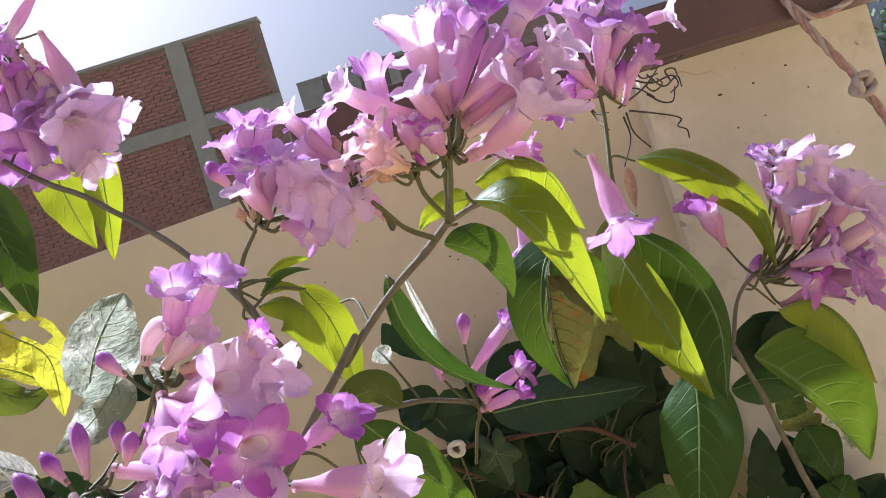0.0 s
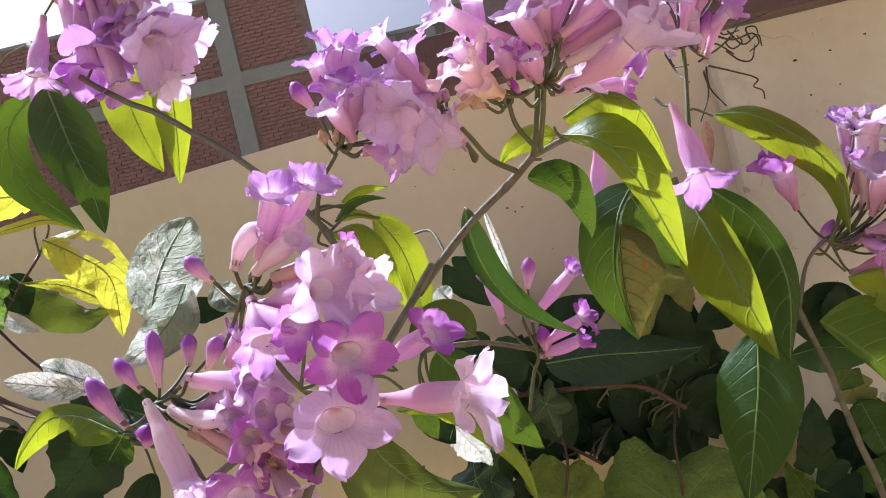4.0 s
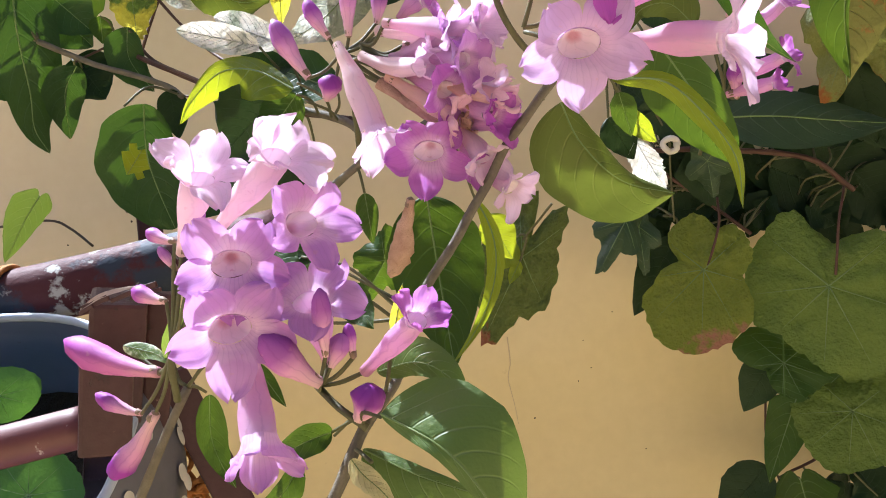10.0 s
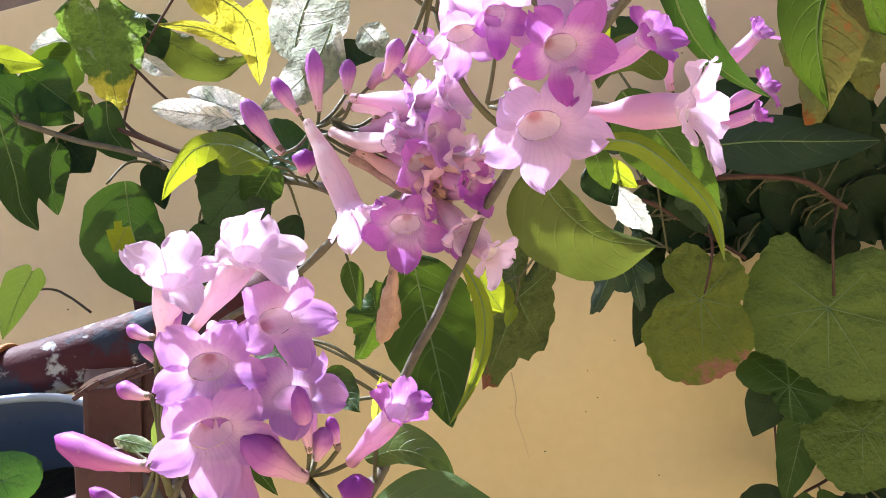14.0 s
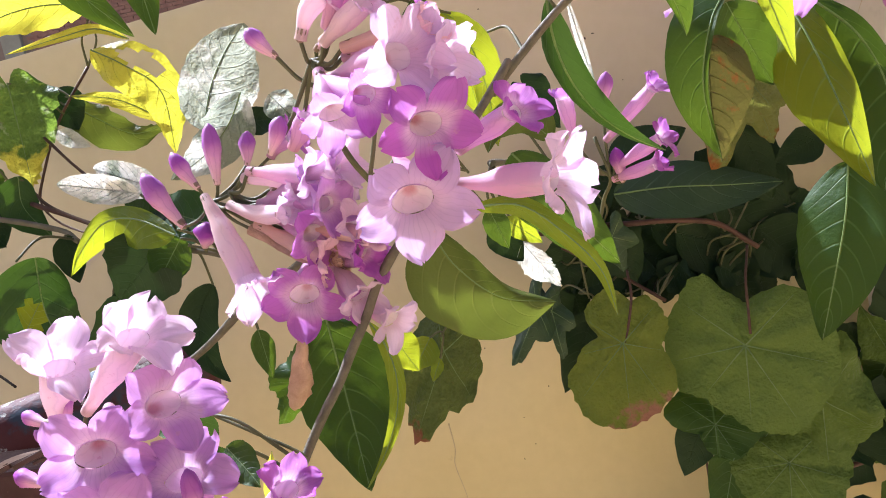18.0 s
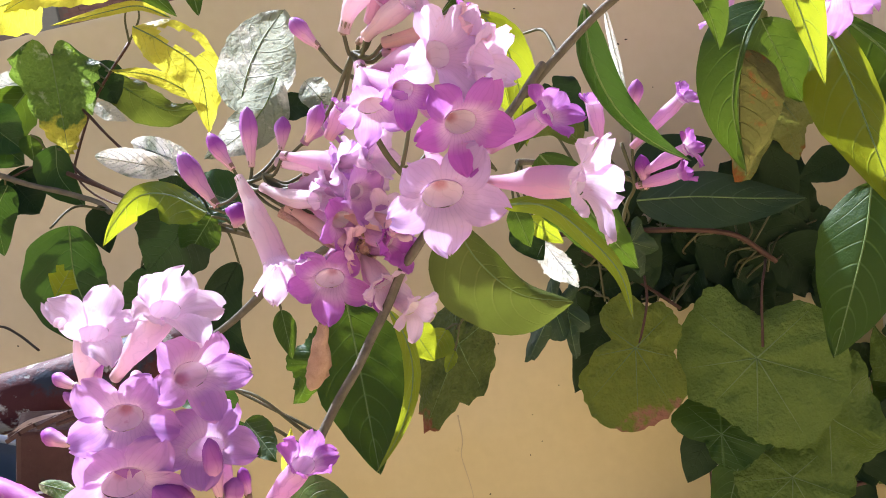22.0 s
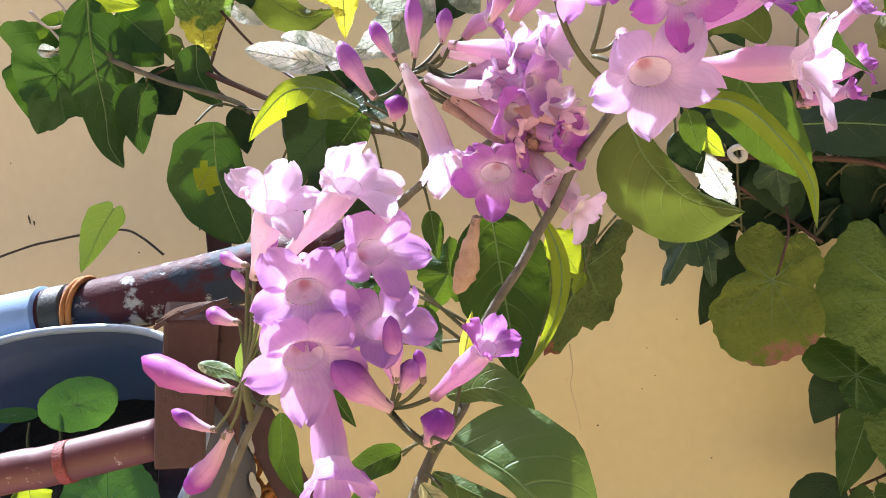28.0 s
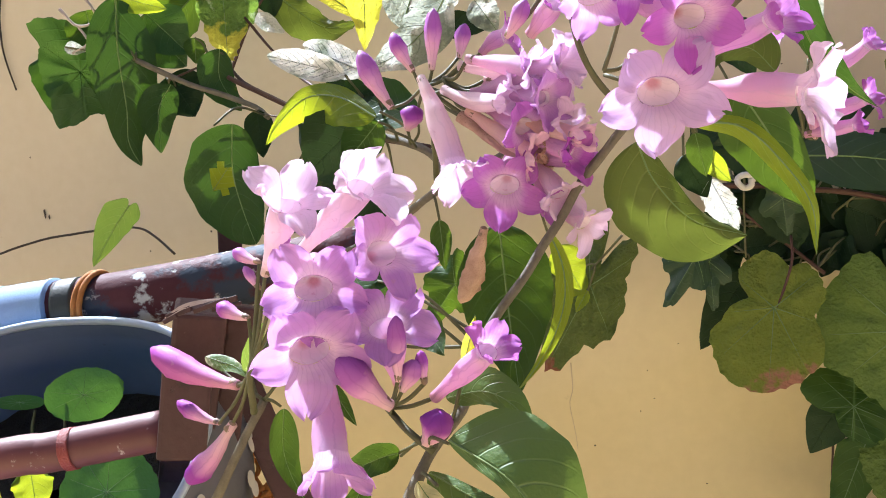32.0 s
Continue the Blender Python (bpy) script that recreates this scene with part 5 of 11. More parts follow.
leaf(creeper, (0.378, 1.000, 1.178), (0.390, 1.000, 1.154), (0.401, 1.000, 1.130), 0.043, (-0.179, -0.980, -0.086), (8, 8), HOARY, 'heart')
leaf(creeper, (0.349, 0.990, 1.175), (0.352, 0.985, 1.138), (0.355, 0.980, 1.101), 0.050, (-0.306, -0.947, 0.100), (8, 8), GREEN, 'heart')
leaf(creeper, (0.371, 0.990, 1.292), (0.342, 0.985, 1.281), (0.312, 0.980, 1.270), 0.061, (0.026, -0.933, 0.360), (8, 8), SHADE)
leaf(creeper, (0.322, 1.000, 1.320), (0.332, 1.000, 1.275), (0.343, 1.000, 1.230), 0.083, (-0.255, -0.965, -0.060), (8, 8), SHADE)
leaf(creeper, (-0.074, 0.880, 1.442), (-0.060, 0.880, 1.418), (-0.045, 0.880, 1.393), 0.045, (0.053, -0.998, 0.032), (8, 8), SHADE, 'heart')
leaf(creeper, (-0.093, 0.860, 1.424), (-0.089, 0.860, 1.415), (-0.085, 0.860, 1.405), 0.022, (0.082, -0.996, 0.030), (8, 8), HOARY)
leaf(creeper, (-0.018, 0.950, 1.316), (-0.049, 0.950, 1.320), (-0.080, 0.950, 1.324), 0.061, (0.022, -0.986, 0.163), (8, 8), SHADE)
leaf(creeper, (-0.013, 0.980, 1.270), (-0.001, 0.980, 1.237), (0.011, 0.980, 1.204), 0.071, (0.052, -0.998, 0.019), (8, 8), SHADE, 'heart')

blade(vine, [(-0.430, 0.860, 1.711), (-0.404, 0.820, 1.644), (-0.386, 0.800, 1.597), (-0.378, 0.790, 1.549)], (0.0299, 0.0305), (0.386, -0.914, -0.126), (8, -14), GREEN, label='dark glossy leaf')
blade(vine, [(-0.463, 0.890, 1.715), (-0.490, 0.880, 1.679), (-0.480, 0.870, 1.626), (-0.427, 0.860, 1.563)], (0.0228, 0.0197), (0.441, -0.886, -0.142), (8, -10), GREEN)
blade(vine, [(-0.382, 0.930, 1.746), (-0.374, 0.920, 1.692), (-0.363, 0.910, 1.649), (-0.350, 0.905, 1.608)], (0.0288, 0.0247), (0.322, -0.932, -0.166), (-14, -10), LIME)
blade(vine, [(-0.324, 0.920, 1.729), (-0.324, 0.910, 1.678), (-0.328, 0.905, 1.632), (-0.334, 0.900, 1.590)], (0.0210, 0.0200), (0.292, -0.944, -0.151), (-10, -24), LIME)
blade(vine, [(0.038, 0.644, 1.541), (0.064, 0.615, 1.548), (0.089, 0.616, 1.529), (0.106, 0.636, 1.483)], (0.0310, 0.0030), (-0.220, -0.973, -0.066), (-10, -34), MID)
blade(vine, [(0.033, 0.630, 1.528), (0.054, 0.600, 1.515), (0.075, 0.600, 1.476), (0.097, 0.620, 1.415)], (0.0090, 0.0290), (-0.204, -0.979, 0.019), (-14, -30), MID)
blade(vine, [(0.002, 0.640, 1.504), (0.024, 0.640, 1.490), (0.035, 0.650, 1.470), (0.041, 0.660, 1.448)], (0.0054, 0.0232), (-0.130, -0.991, 0.027), (-10, -22), GREEN)
blade(vine, [(0.032, 0.660, 1.531), (0.013, 0.670, 1.533), (-0.003, 0.680, 1.528), (-0.014, 0.680, 1.519)], (0.0109, 0.0092), (-0.069, -0.996, -0.060), (-10, -10), LIME)
blade(vine, [(0.100, 0.765, 1.482), (0.076, 0.740, 1.455), (0.063, 0.740, 1.406), (0.073, 0.760, 1.348)], (0.0303, 0.0042), (-0.150, -0.983, 0.109), (-12, 10), GREEN, label='olive green drooping leaf')
blade(vine, [(0.147, 0.790, 1.468), (0.156, 0.765, 1.426), (0.173, 0.760, 1.362), (0.195, 0.775, 1.298)], (0.0492, 0.0189), (-0.279, -0.947, 0.157), (-34, -14), MID, label='broad leaf with a sunlit half')
blade(vine, [(0.177, 0.830, 1.466), (0.213, 0.815, 1.420), (0.229, 0.810, 1.360), (0.219, 0.820, 1.284)], (0.0601, 0.0155), (-0.323, -0.935, 0.148), (-16, -30), GREEN, label='broad dark glossy leaf')
blade(vine, [(0.206, 0.860, 1.310), (0.192, 0.845, 1.264), (0.176, 0.845, 1.211), (0.161, 0.860, 1.146)], (0.0480, 0.0420), (-0.247, -0.921, 0.303), (-28, 14), GREEN, label='long drooping leaf')
blade(vine, [(0.212, 0.855, 1.529), (0.243, 0.840, 1.519), (0.281, 0.830, 1.482), (0.304, 0.830, 1.442), (0.308, 0.840, 1.386)], (0.0238, 0.0330), (-0.371, -0.928, 0.006), (-10, -58), MID, label='arched leaf with a backlit half')
blade(vine, [(0.305, 0.860, 1.343), (0.332, 0.840, 1.343), (0.355, 0.830, 1.309), (0.360, 0.820, 1.255)], (0.0340, 0.0050), (-0.385, -0.900, 0.207), (-8, -40), LIME)
blade(vine, [(-0.154, 0.700, 1.507), (-0.138, 0.700, 1.520), (-0.122, 0.700, 1.521), (-0.108, 0.700, 1.516)], (0.0068, 0.0014), (0.103, -0.993, -0.048), (-10, -20), GREEN)
blade(vine, [(-0.147, 0.715, 1.522), (-0.128, 0.715, 1.529), (-0.106, 0.715, 1.526)], (0.0062, 0.0026), (0.110, -0.992, -0.058), (-10, -10), LIME)
blade(vine, [(-0.151, 0.705, 1.508), (-0.133, 0.705, 1.509), (-0.116, 0.705, 1.498)], (0.0038, 0.0033), (0.118, -0.993, -0.030), (-8, -8), LIME)
blade(vine, [(-0.158, 0.700, 1.499), (-0.133, 0.690, 1.498), (-0.117, 0.690, 1.474), (-0.110, 0.700, 1.423)], (0.0255, 0.0040), (0.098, -0.995, 0.020), (-16, -40), MID)
blade(vine, [(-0.124, 0.720, 1.505), (-0.108, 0.710, 1.476), (-0.102, 0.710, 1.440), (-0.102, 0.700, 1.398)], (0.0144, 0.0167), (0.074, -0.995, 0.067), (-14, -8), LIME, teeth=0.02)
blade(vine, [(-0.154, 0.600, 1.359), (-0.143, 0.600, 1.332), (-0.118, 0.605, 1.304), (-0.082, 0.620, 1.290)], (0.0370, 0.0178), (-0.032, -0.988, 0.151), (6, -40), OLIVE, label='olive leaf folded along its midrib')
blade(vine, [(-0.122, 0.565, 1.372), (-0.092, 0.560, 1.368), (-0.069, 0.560, 1.346), (-0.051, 0.565, 1.318), (-0.045, 0.580, 1.284)], (0.0080, 0.0066), (-0.120, -0.989, 0.089), (-14, -24), LIME)
blade(vine, [(-0.092, 0.620, 1.396), (-0.067, 0.630, 1.358), (-0.050, 0.640, 1.329), (-0.031, 0.660, 1.300)], (0.0284, 0.0178), (-0.134, -0.986, 0.104), (-10, -8), GREEN)
blade(vine, [(-0.063, 0.630, 1.399), (-0.079, 0.630, 1.415), (-0.098, 0.620, 1.413), (-0.107, 0.610, 1.400)], (0.0153, 0.0089), (-0.079, -0.997, -0.008), (-8, -8), OLIVE)
blade(vine, [(-0.252, 0.420, 1.223), (-0.219, 0.400, 1.213), (-0.200, 0.395, 1.190), (-0.186, 0.400, 1.157)], (0.0057, 0.0338), (0.139, -0.879, 0.457), (-10, -6), SAGE, label='broad green leaf with pale midrib')
blade(vine, [(-0.275, 0.460, 1.185), (-0.246, 0.450, 1.175), (-0.224, 0.450, 1.166), (-0.202, 0.455, 1.155)], (0.0199, 0.0057), (0.168, -0.878, 0.448), (-6, -20), SAGE)
blade(vine, [(-0.264, 0.470, 1.227), (-0.239, 0.455, 1.237), (-0.222, 0.450, 1.231), (-0.211, 0.445, 1.218)], (0.0075, 0.0142), (0.173, -0.925, 0.339), (-6, -10), SAGE)
blade(vine, [(-0.276, 0.438, 1.190), (-0.270, 0.436, 1.182), (-0.261, 0.434, 1.174), (-0.253, 0.434, 1.163)], (0.0067, 0.0059), (0.245, -0.864, 0.441), (10, 10), CREAMLEAF, wave=1.8, label='withered cream patch of leaf')
blade(vine, [(-0.390, 0.520, 1.198), (-0.391, 0.515, 1.172), (-0.385, 0.510, 1.155), (-0.375, 0.505, 1.140)], (0.0089, 0.0106), (0.401, -0.829, 0.391), (-8, 12), GREEN)
blade(vine, [(-0.330, 0.500, 1.158), (-0.335, 0.490, 1.147), (-0.349, 0.490, 1.135), (-0.366, 0.490, 1.132)], (0.0065, 0.0106), (0.355, -0.825, 0.439), (8, -10), GREEN)
blade(vine, [(-0.449, 0.530, 1.231), (-0.434, 0.525, 1.229), (-0.421, 0.520, 1.227), (-0.410, 0.515, 1.221)], (0.0059, 0.0053), (0.459, -0.845, 0.275), (10, -20), VARIEG)
blade(vine, [(-0.414, 0.520, 1.223), (-0.410, 0.522, 1.237), (-0.406, 0.526, 1.248), (-0.400, 0.530, 1.257)], (0.0067, 0.0061), (0.440, -0.865, 0.243), (-10, 20), VARIEG)
blade(creeper, [(-0.667, 0.820, 1.514), (-0.666, 0.810, 1.462), (-0.668, 0.815, 1.403), (-0.674, 0.820, 1.369), (-0.666, 0.825, 1.343)], (0.0300, 0.0375), (0.545, -0.839, -0.007), (14, -12), DEEP)
blade(creeper, [(-0.623, 0.830, 1.425), (-0.641, 0.830, 1.399), (-0.644, 0.830, 1.355)], (0.0213, 0.0185), (0.518, -0.855, -0.002), (14, -10), DEEP)
blade(creeper, [(-0.569, 0.840, 1.457), (-0.572, 0.840, 1.426), (-0.552, 0.840, 1.393)], (0.0224, 0.0148), (0.458, -0.888, -0.031), (12, -10), DEEP)
blade(creeper, [(-0.501, 0.920, 1.569), (-0.467, 0.910, 1.546), (-0.435, 0.910, 1.512), (-0.434, 0.905, 1.448)], (0.0268, 0.0300), (0.391, -0.920, -0.025), (8, -14), YELLOW, wave=1.6, label='bright yellow torn leaf', teeth=0.02, holes=((0.34, -0.42, 0.16, 0.34),))
blade(creeper, [(-0.439, 0.915, 1.482), (-0.487, 0.920, 1.514), (-0.544, 0.930, 1.530)], (0.0077, 0.0089), (0.431, -0.902, -0.026), (8, 8), YELLOW, wave=1.6, teeth=0.03)
blade(creeper, [(-0.461, 0.925, 1.572), (-0.492, 0.925, 1.589), (-0.531, 0.930, 1.590), (-0.603, 0.940, 1.587)], (0.0065, 0.0063), (0.459, -0.883, -0.098), (-20, 30), YELLOW, wave=1.4, teeth=0.02)
blade(creeper, [(-0.566, 0.955, 1.532), (-0.526, 0.950, 1.500), (-0.492, 0.950, 1.478), (-0.454, 0.950, 1.481)], (0.0270, 0.0147), (0.424, -0.906, 0.009), (8, -8), OLIVE, wave=1.8, teeth=0.05, label='olive torn leaf')

palmate(creeper, (-0.020, 0.935, 1.153), (-0.117, -0.957, 0.265), [(12, 4.0), (53, 7.4), (79, 8.2), (99, 9.2), (118, 9.1), (152, 7.5), (170, 5.0), (203, 2.7), (223, 4.9), (232, 5.5), (263, 6.1), (291, 4.6), (302, 5.7), (337, 5.4)], SCORCH, cup=0.1, label='lobed leaf with scorched brown edge')
palmate(creeper, (0.104, 0.930, 1.129), (-0.244, -0.928, 0.283), [(8, 9.1), (44, 9.5), (69, 10.1), (91, 8.9), (110, 7.6), (135, 7.1), (150, 8.5), (173, 8.2), (199, 8.6), (217, 8.4), (234, 9.0), (247, 8.7), (258, 5.9), (276, 4.4), (292, 5.8), (312, 7.8), (334, 8.8)], CREEP, cup=0.1, label='broad rough green lobed leaf')
palmate(creeper, (0.064, 0.955, 1.037), (-0.193, -0.912, 0.363), [(11, 4.7), (72, 4.0), (153, 2.0), (199, 5.8), (227, 5.2), (268, 3.1), (337, 4.8)], GREEN, cup=0.06)
blade(creeper, [(0.061, 0.985, 1.032), (0.043, 0.980, 1.008), (0.024, 0.975, 0.973)], (0.0228, 0.0244), (-0.167, -0.910, 0.380), (8, -10), SHADE)
palmate(creeper, (0.138, 0.965, 0.974), (-0.254, -0.878, 0.406), [(27, 6.3), (75, 6.4), (109, 7.1), (147, 6.2), (210, 6.7), (243, 4.7), (304, 5.2), (341, 6.5)], CREEP, cup=0.1)
palmate(creeper, (-0.744, 0.855, 1.446), (0.577, -0.815, -0.047), [(49, 5.5), (83, 4.6), (117, 6.6), (139, 4.4), (178, 3.9), (218, 4.6), (229, 7.0), (267, 5.5), (305, 5.6), (359, 4.9)], DEEP, cup=0.05, label='dark toothed leaf')
# the hole is cut to stand for a patch of sun on a whole leaf
blade(creeper, [(-0.517, 0.745, 1.383), (-0.519, 0.740, 1.340), (-0.514, 0.740, 1.307), (-0.504, 0.740, 1.271)], (0.0438, 0.0271), (0.450, -0.887, 0.107), (12, -12), DEEP, shape='oval', wave=0.8, label='dark round leaf with a hole standing for a sunlit patch', holes=((0.42, 0.22, 0.11, 0.3),))
blade(vine, [(-0.354, 0.665, 1.384), (-0.388, 0.680, 1.401), (-0.425, 0.700, 1.402), (-0.459, 0.715, 1.381), (-0.474, 0.720, 1.364)], (0.0097, 0.0242), (0.415, -0.910, 0.015), (-12, -10), LIME, label='sunlit yellow-green leaf')
blade(creeper, [(-0.718, 0.872, 1.296), (-0.743, 0.873, 1.269), (-0.777, 0.875, 1.225)], (0.0244, 0.0188), (0.565, -0.816, 0.119), (10, -12), SAGE, shape='heart', label='small heart-shaped leaf')
blade(vine, [(0.265, 0.850, 1.309), (0.285, 0.840, 1.285), (0.312, 0.830, 1.244), (0.332, 0.820, 1.187)], (0.0077, 0.0622), (-0.338, -0.899, 0.277), (-10, -14), SUNGREEN, label='large sunlit leaf')
blade(vine, [(0.247, 0.900, 1.270), (0.281, 0.900, 1.271), (0.313, 0.900, 1.263), (0.348, 0.900, 1.262)], (0.0262, 0.0109), (-0.319, -0.917, 0.241), (-10, -8), DEEP)
blade(creeper, [(0.000, 0.950, 1.310), (0.056, 0.945, 1.307), (0.111, 0.945, 1.298), (0.172, 0.950, 1.289)], (0.0334, 0.0298), (-0.148, -0.971, 0.185), (10, -20), DULL, wave=0.5, label='dull dark leaf in the shade')
blade(vine, [(0.084, 0.785, 1.449), (0.076, 0.780, 1.406), (0.075, 0.780, 1.370), (0.078, 0.785, 1.342)], (0.0033, 0.0385), (-0.136, -0.981, 0.135), (-8, -12), ROTTED, label='leaf with a rotting brown half')
# filler leaves in the shade-darkened green, closing bright gaps to the wall
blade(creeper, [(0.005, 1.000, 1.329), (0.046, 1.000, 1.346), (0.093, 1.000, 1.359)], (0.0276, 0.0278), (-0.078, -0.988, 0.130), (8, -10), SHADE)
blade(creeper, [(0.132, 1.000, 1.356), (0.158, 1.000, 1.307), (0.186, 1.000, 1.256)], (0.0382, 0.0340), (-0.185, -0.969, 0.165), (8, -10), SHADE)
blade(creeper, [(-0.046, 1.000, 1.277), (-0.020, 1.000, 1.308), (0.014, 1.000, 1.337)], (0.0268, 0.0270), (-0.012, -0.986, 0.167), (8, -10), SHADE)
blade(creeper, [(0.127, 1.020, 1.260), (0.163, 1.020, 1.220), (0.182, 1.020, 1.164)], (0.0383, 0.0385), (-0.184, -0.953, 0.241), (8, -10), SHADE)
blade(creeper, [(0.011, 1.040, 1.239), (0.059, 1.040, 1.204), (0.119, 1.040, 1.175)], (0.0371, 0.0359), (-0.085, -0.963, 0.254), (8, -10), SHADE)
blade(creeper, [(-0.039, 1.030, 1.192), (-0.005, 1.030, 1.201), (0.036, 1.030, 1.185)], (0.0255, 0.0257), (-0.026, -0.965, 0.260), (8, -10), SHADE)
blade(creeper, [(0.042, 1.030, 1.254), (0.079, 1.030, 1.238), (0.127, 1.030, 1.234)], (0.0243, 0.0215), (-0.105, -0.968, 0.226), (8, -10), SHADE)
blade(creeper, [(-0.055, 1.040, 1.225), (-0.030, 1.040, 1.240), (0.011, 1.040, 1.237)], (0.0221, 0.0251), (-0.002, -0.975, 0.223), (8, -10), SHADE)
blade(creeper, [(-0.372, 0.830, 1.462), (-0.358, 0.840, 1.500), (-0.340, 0.850, 1.529), (-0.320, 0.860, 1.551)], (0.0432, 0.0313), (0.342, -0.938, -0.058), (10, -14), GREYLEAF, shape='oval', wave=1.4, label='rough grey-green leaf with white patches for its sunlit parts')
blade(creeper, [(-0.321, 0.805, 1.486), (-0.338, 0.800, 1.460), (-0.365, 0.800, 1.439), (-0.399, 0.795, 1.423)], (0.0220, 0.0230), (0.386, -0.921, 0.044), (-12, 10), GREYLEAF, wave=1.7)

main = thing('flower_cluster', 'mauve trumpet flowers and buds in a loose cluster', 'flower cluster', 'flower clusters on the vine')
flower(main, (-0.158, 0.520, 1.444), (-0.127, 0.455, 1.429), 0.024, 80, FRESH, 10)
stem(main, 0.0013, 0.0012, GREENSTEM, (-0.171, 0.520, 1.406), (-0.165, 0.520, 1.422), (-0.158, 0.520, 1.444), name='flower_stalk')
flower(main, (-0.154, 0.530, 1.414), (-0.142, 0.462, 1.394), 0.030, 86, LILAC, 4)
stem(main, 0.0013, 0.0012, GREENSTEM, (-0.171, 0.520, 1.406), (-0.162, 0.525, 1.407), (-0.154, 0.530, 1.414), name='flower_stalk')
flower(main, (-0.122, 0.495, 1.394), (-0.073, 0.472, 1.390), 0.030, 58, PALE, 12)
stem(main, 0.0013, 0.0012, GREENSTEM, (-0.171, 0.530, 1.404), (-0.146, 0.515, 1.395), (-0.120, 0.500, 1.393), name='flower_stalk')
flower(main, (-0.118, 0.510, 1.411), (-0.086, 0.485, 1.425), 0.019, 42, FRESH, 30)
bud(main, (-0.210, 0.530, 1.482), (-0.224, 0.530, 1.501), 0.0051)
stem(main, 0.0013, 0.0012, GREENSTEM, (-0.192, 0.535, 1.461), (-0.201, 0.532, 1.468), (-0.210, 0.530, 1.482), name='flower_stalk')
bud(main, (-0.185, 0.520, 1.480), (-0.165, 0.510, 1.493), 0.0045)
flower(main, (-0.175, 0.515, 1.490), (-0.154, 0.492, 1.521), 0.019, 50, MAUVE, 20)
stem(main, 0.0014, 0.0012, GREENSTEM, (-0.189, 0.520, 1.475), (-0.182, 0.518, 1.476), (-0.175, 0.515, 1.490), name='flower_stalk')
flower(main, (-0.173, 0.520, 1.490), (-0.135, 0.500, 1.522), 0.019, 54, MAUVE, 55)
stem(main, 0.0014, 0.0012, GREENSTEM, (-0.189, 0.520, 1.475), (-0.181, 0.520, 1.476), (-0.173, 0.520, 1.490), name='flower_stalk')
flower(main, (-0.190, 0.510, 1.486), (-0.168, 0.505, 1.505), 0.010, 40, CREAMP, 10, -0.22)
stem(main, 0.0014, 0.0012, GREENSTEM, (-0.189, 0.520, 1.475), (-0.190, 0.515, 1.475), (-0.190, 0.510, 1.486), name='flower_stalk')
flower(main, (-0.178, 0.510, 1.482), (-0.150, 0.495, 1.495), 0.013, 62, CREAMP, 40)
stem(main, 0.0014, 0.0012, GREENSTEM, (-0.189, 0.520, 1.475), (-0.183, 0.515, 1.472), (-0.178, 0.510, 1.482), name='flower_stalk')
flower(main, (-0.179, 0.505, 1.462), (-0.136, 0.472, 1.464), 0.029, 62, PALE, 15)
stem(main, 0.0014, 0.0012, GREENSTEM, (-0.189, 0.520, 1.475), (-0.184, 0.512, 1.463), (-0.179, 0.505, 1.462), name='flower_stalk')
flower(main, (-0.169, 0.515, 1.473), (-0.119, 0.488, 1.460), 0.023, 58, PALE, 62)
stem(main, 0.0014, 0.0012, GREENSTEM, (-0.189, 0.520, 1.475), (-0.179, 0.518, 1.468), (-0.169, 0.515, 1.473), name='flower_stalk')
flower(main, (-0.167, 0.505, 1.477), (-0.121, 0.487, 1.478), 0.013, 32, PEACH, 5)
stem(main, 0.0014, 0.0012, GREENSTEM, (-0.189, 0.520, 1.475), (-0.178, 0.512, 1.470), (-0.167, 0.505, 1.477), name='flower_stalk')
flower(main, (-0.167, 0.530, 1.478), (-0.126, 0.520, 1.480), 0.016, 60, FRESH, 30)
stem(main, 0.0014, 0.0012, GREENSTEM, (-0.189, 0.520, 1.475), (-0.178, 0.525, 1.471), (-0.167, 0.530, 1.478), name='flower_stalk')
flower(main, (-0.182, 0.500, 1.467), (-0.174, 0.475, 1.444), 0.020, 58, MAUVE, 70)
stem(main, 0.0014, 0.0012, GREENSTEM, (-0.189, 0.520, 1.475), (-0.185, 0.510, 1.465), (-0.182, 0.500, 1.467), name='flower_stalk')
flower(main, (-0.180, 0.495, 1.462), (-0.156, 0.470, 1.449), 0.017, 62, FRESH, 12)
stem(main, 0.0014, 0.0012, GREENSTEM, (-0.189, 0.520, 1.475), (-0.184, 0.508, 1.463), (-0.180, 0.495, 1.462), name='flower_stalk')
flower(main, (-0.213, 0.530, 1.430), (-0.198, 0.520, 1.445), 0.008, 40, FRESH, 0)
stem(main, 0.0014, 0.0012, GREENSTEM, (-0.189, 0.520, 1.475), (-0.201, 0.525, 1.447), (-0.213, 0.530, 1.430), name='flower_stalk')
bud(main, (-0.227, 0.530, 1.430), (-0.213, 0.520, 1.449), 0.0054)
stem(main, 0.0014, 0.0012, GREENSTEM, (-0.189, 0.520, 1.475), (-0.208, 0.525, 1.447), (-0.227, 0.530, 1.430), name='flower_stalk')
stem(main, 0.0013, 0.0012, GREENSTEM, (-0.192, 0.535, 1.461), (-0.189, 0.528, 1.467), (-0.185, 0.520, 1.480), name='flower_stalk')
stem(main, 0.0018, 0.0022, GREENSTEM, (-0.192, 0.535, 1.461), (-0.186, 0.540, 1.424), (-0.176, 0.550, 1.401), (-0.155, 0.565, 1.374), name='flower_stalk')

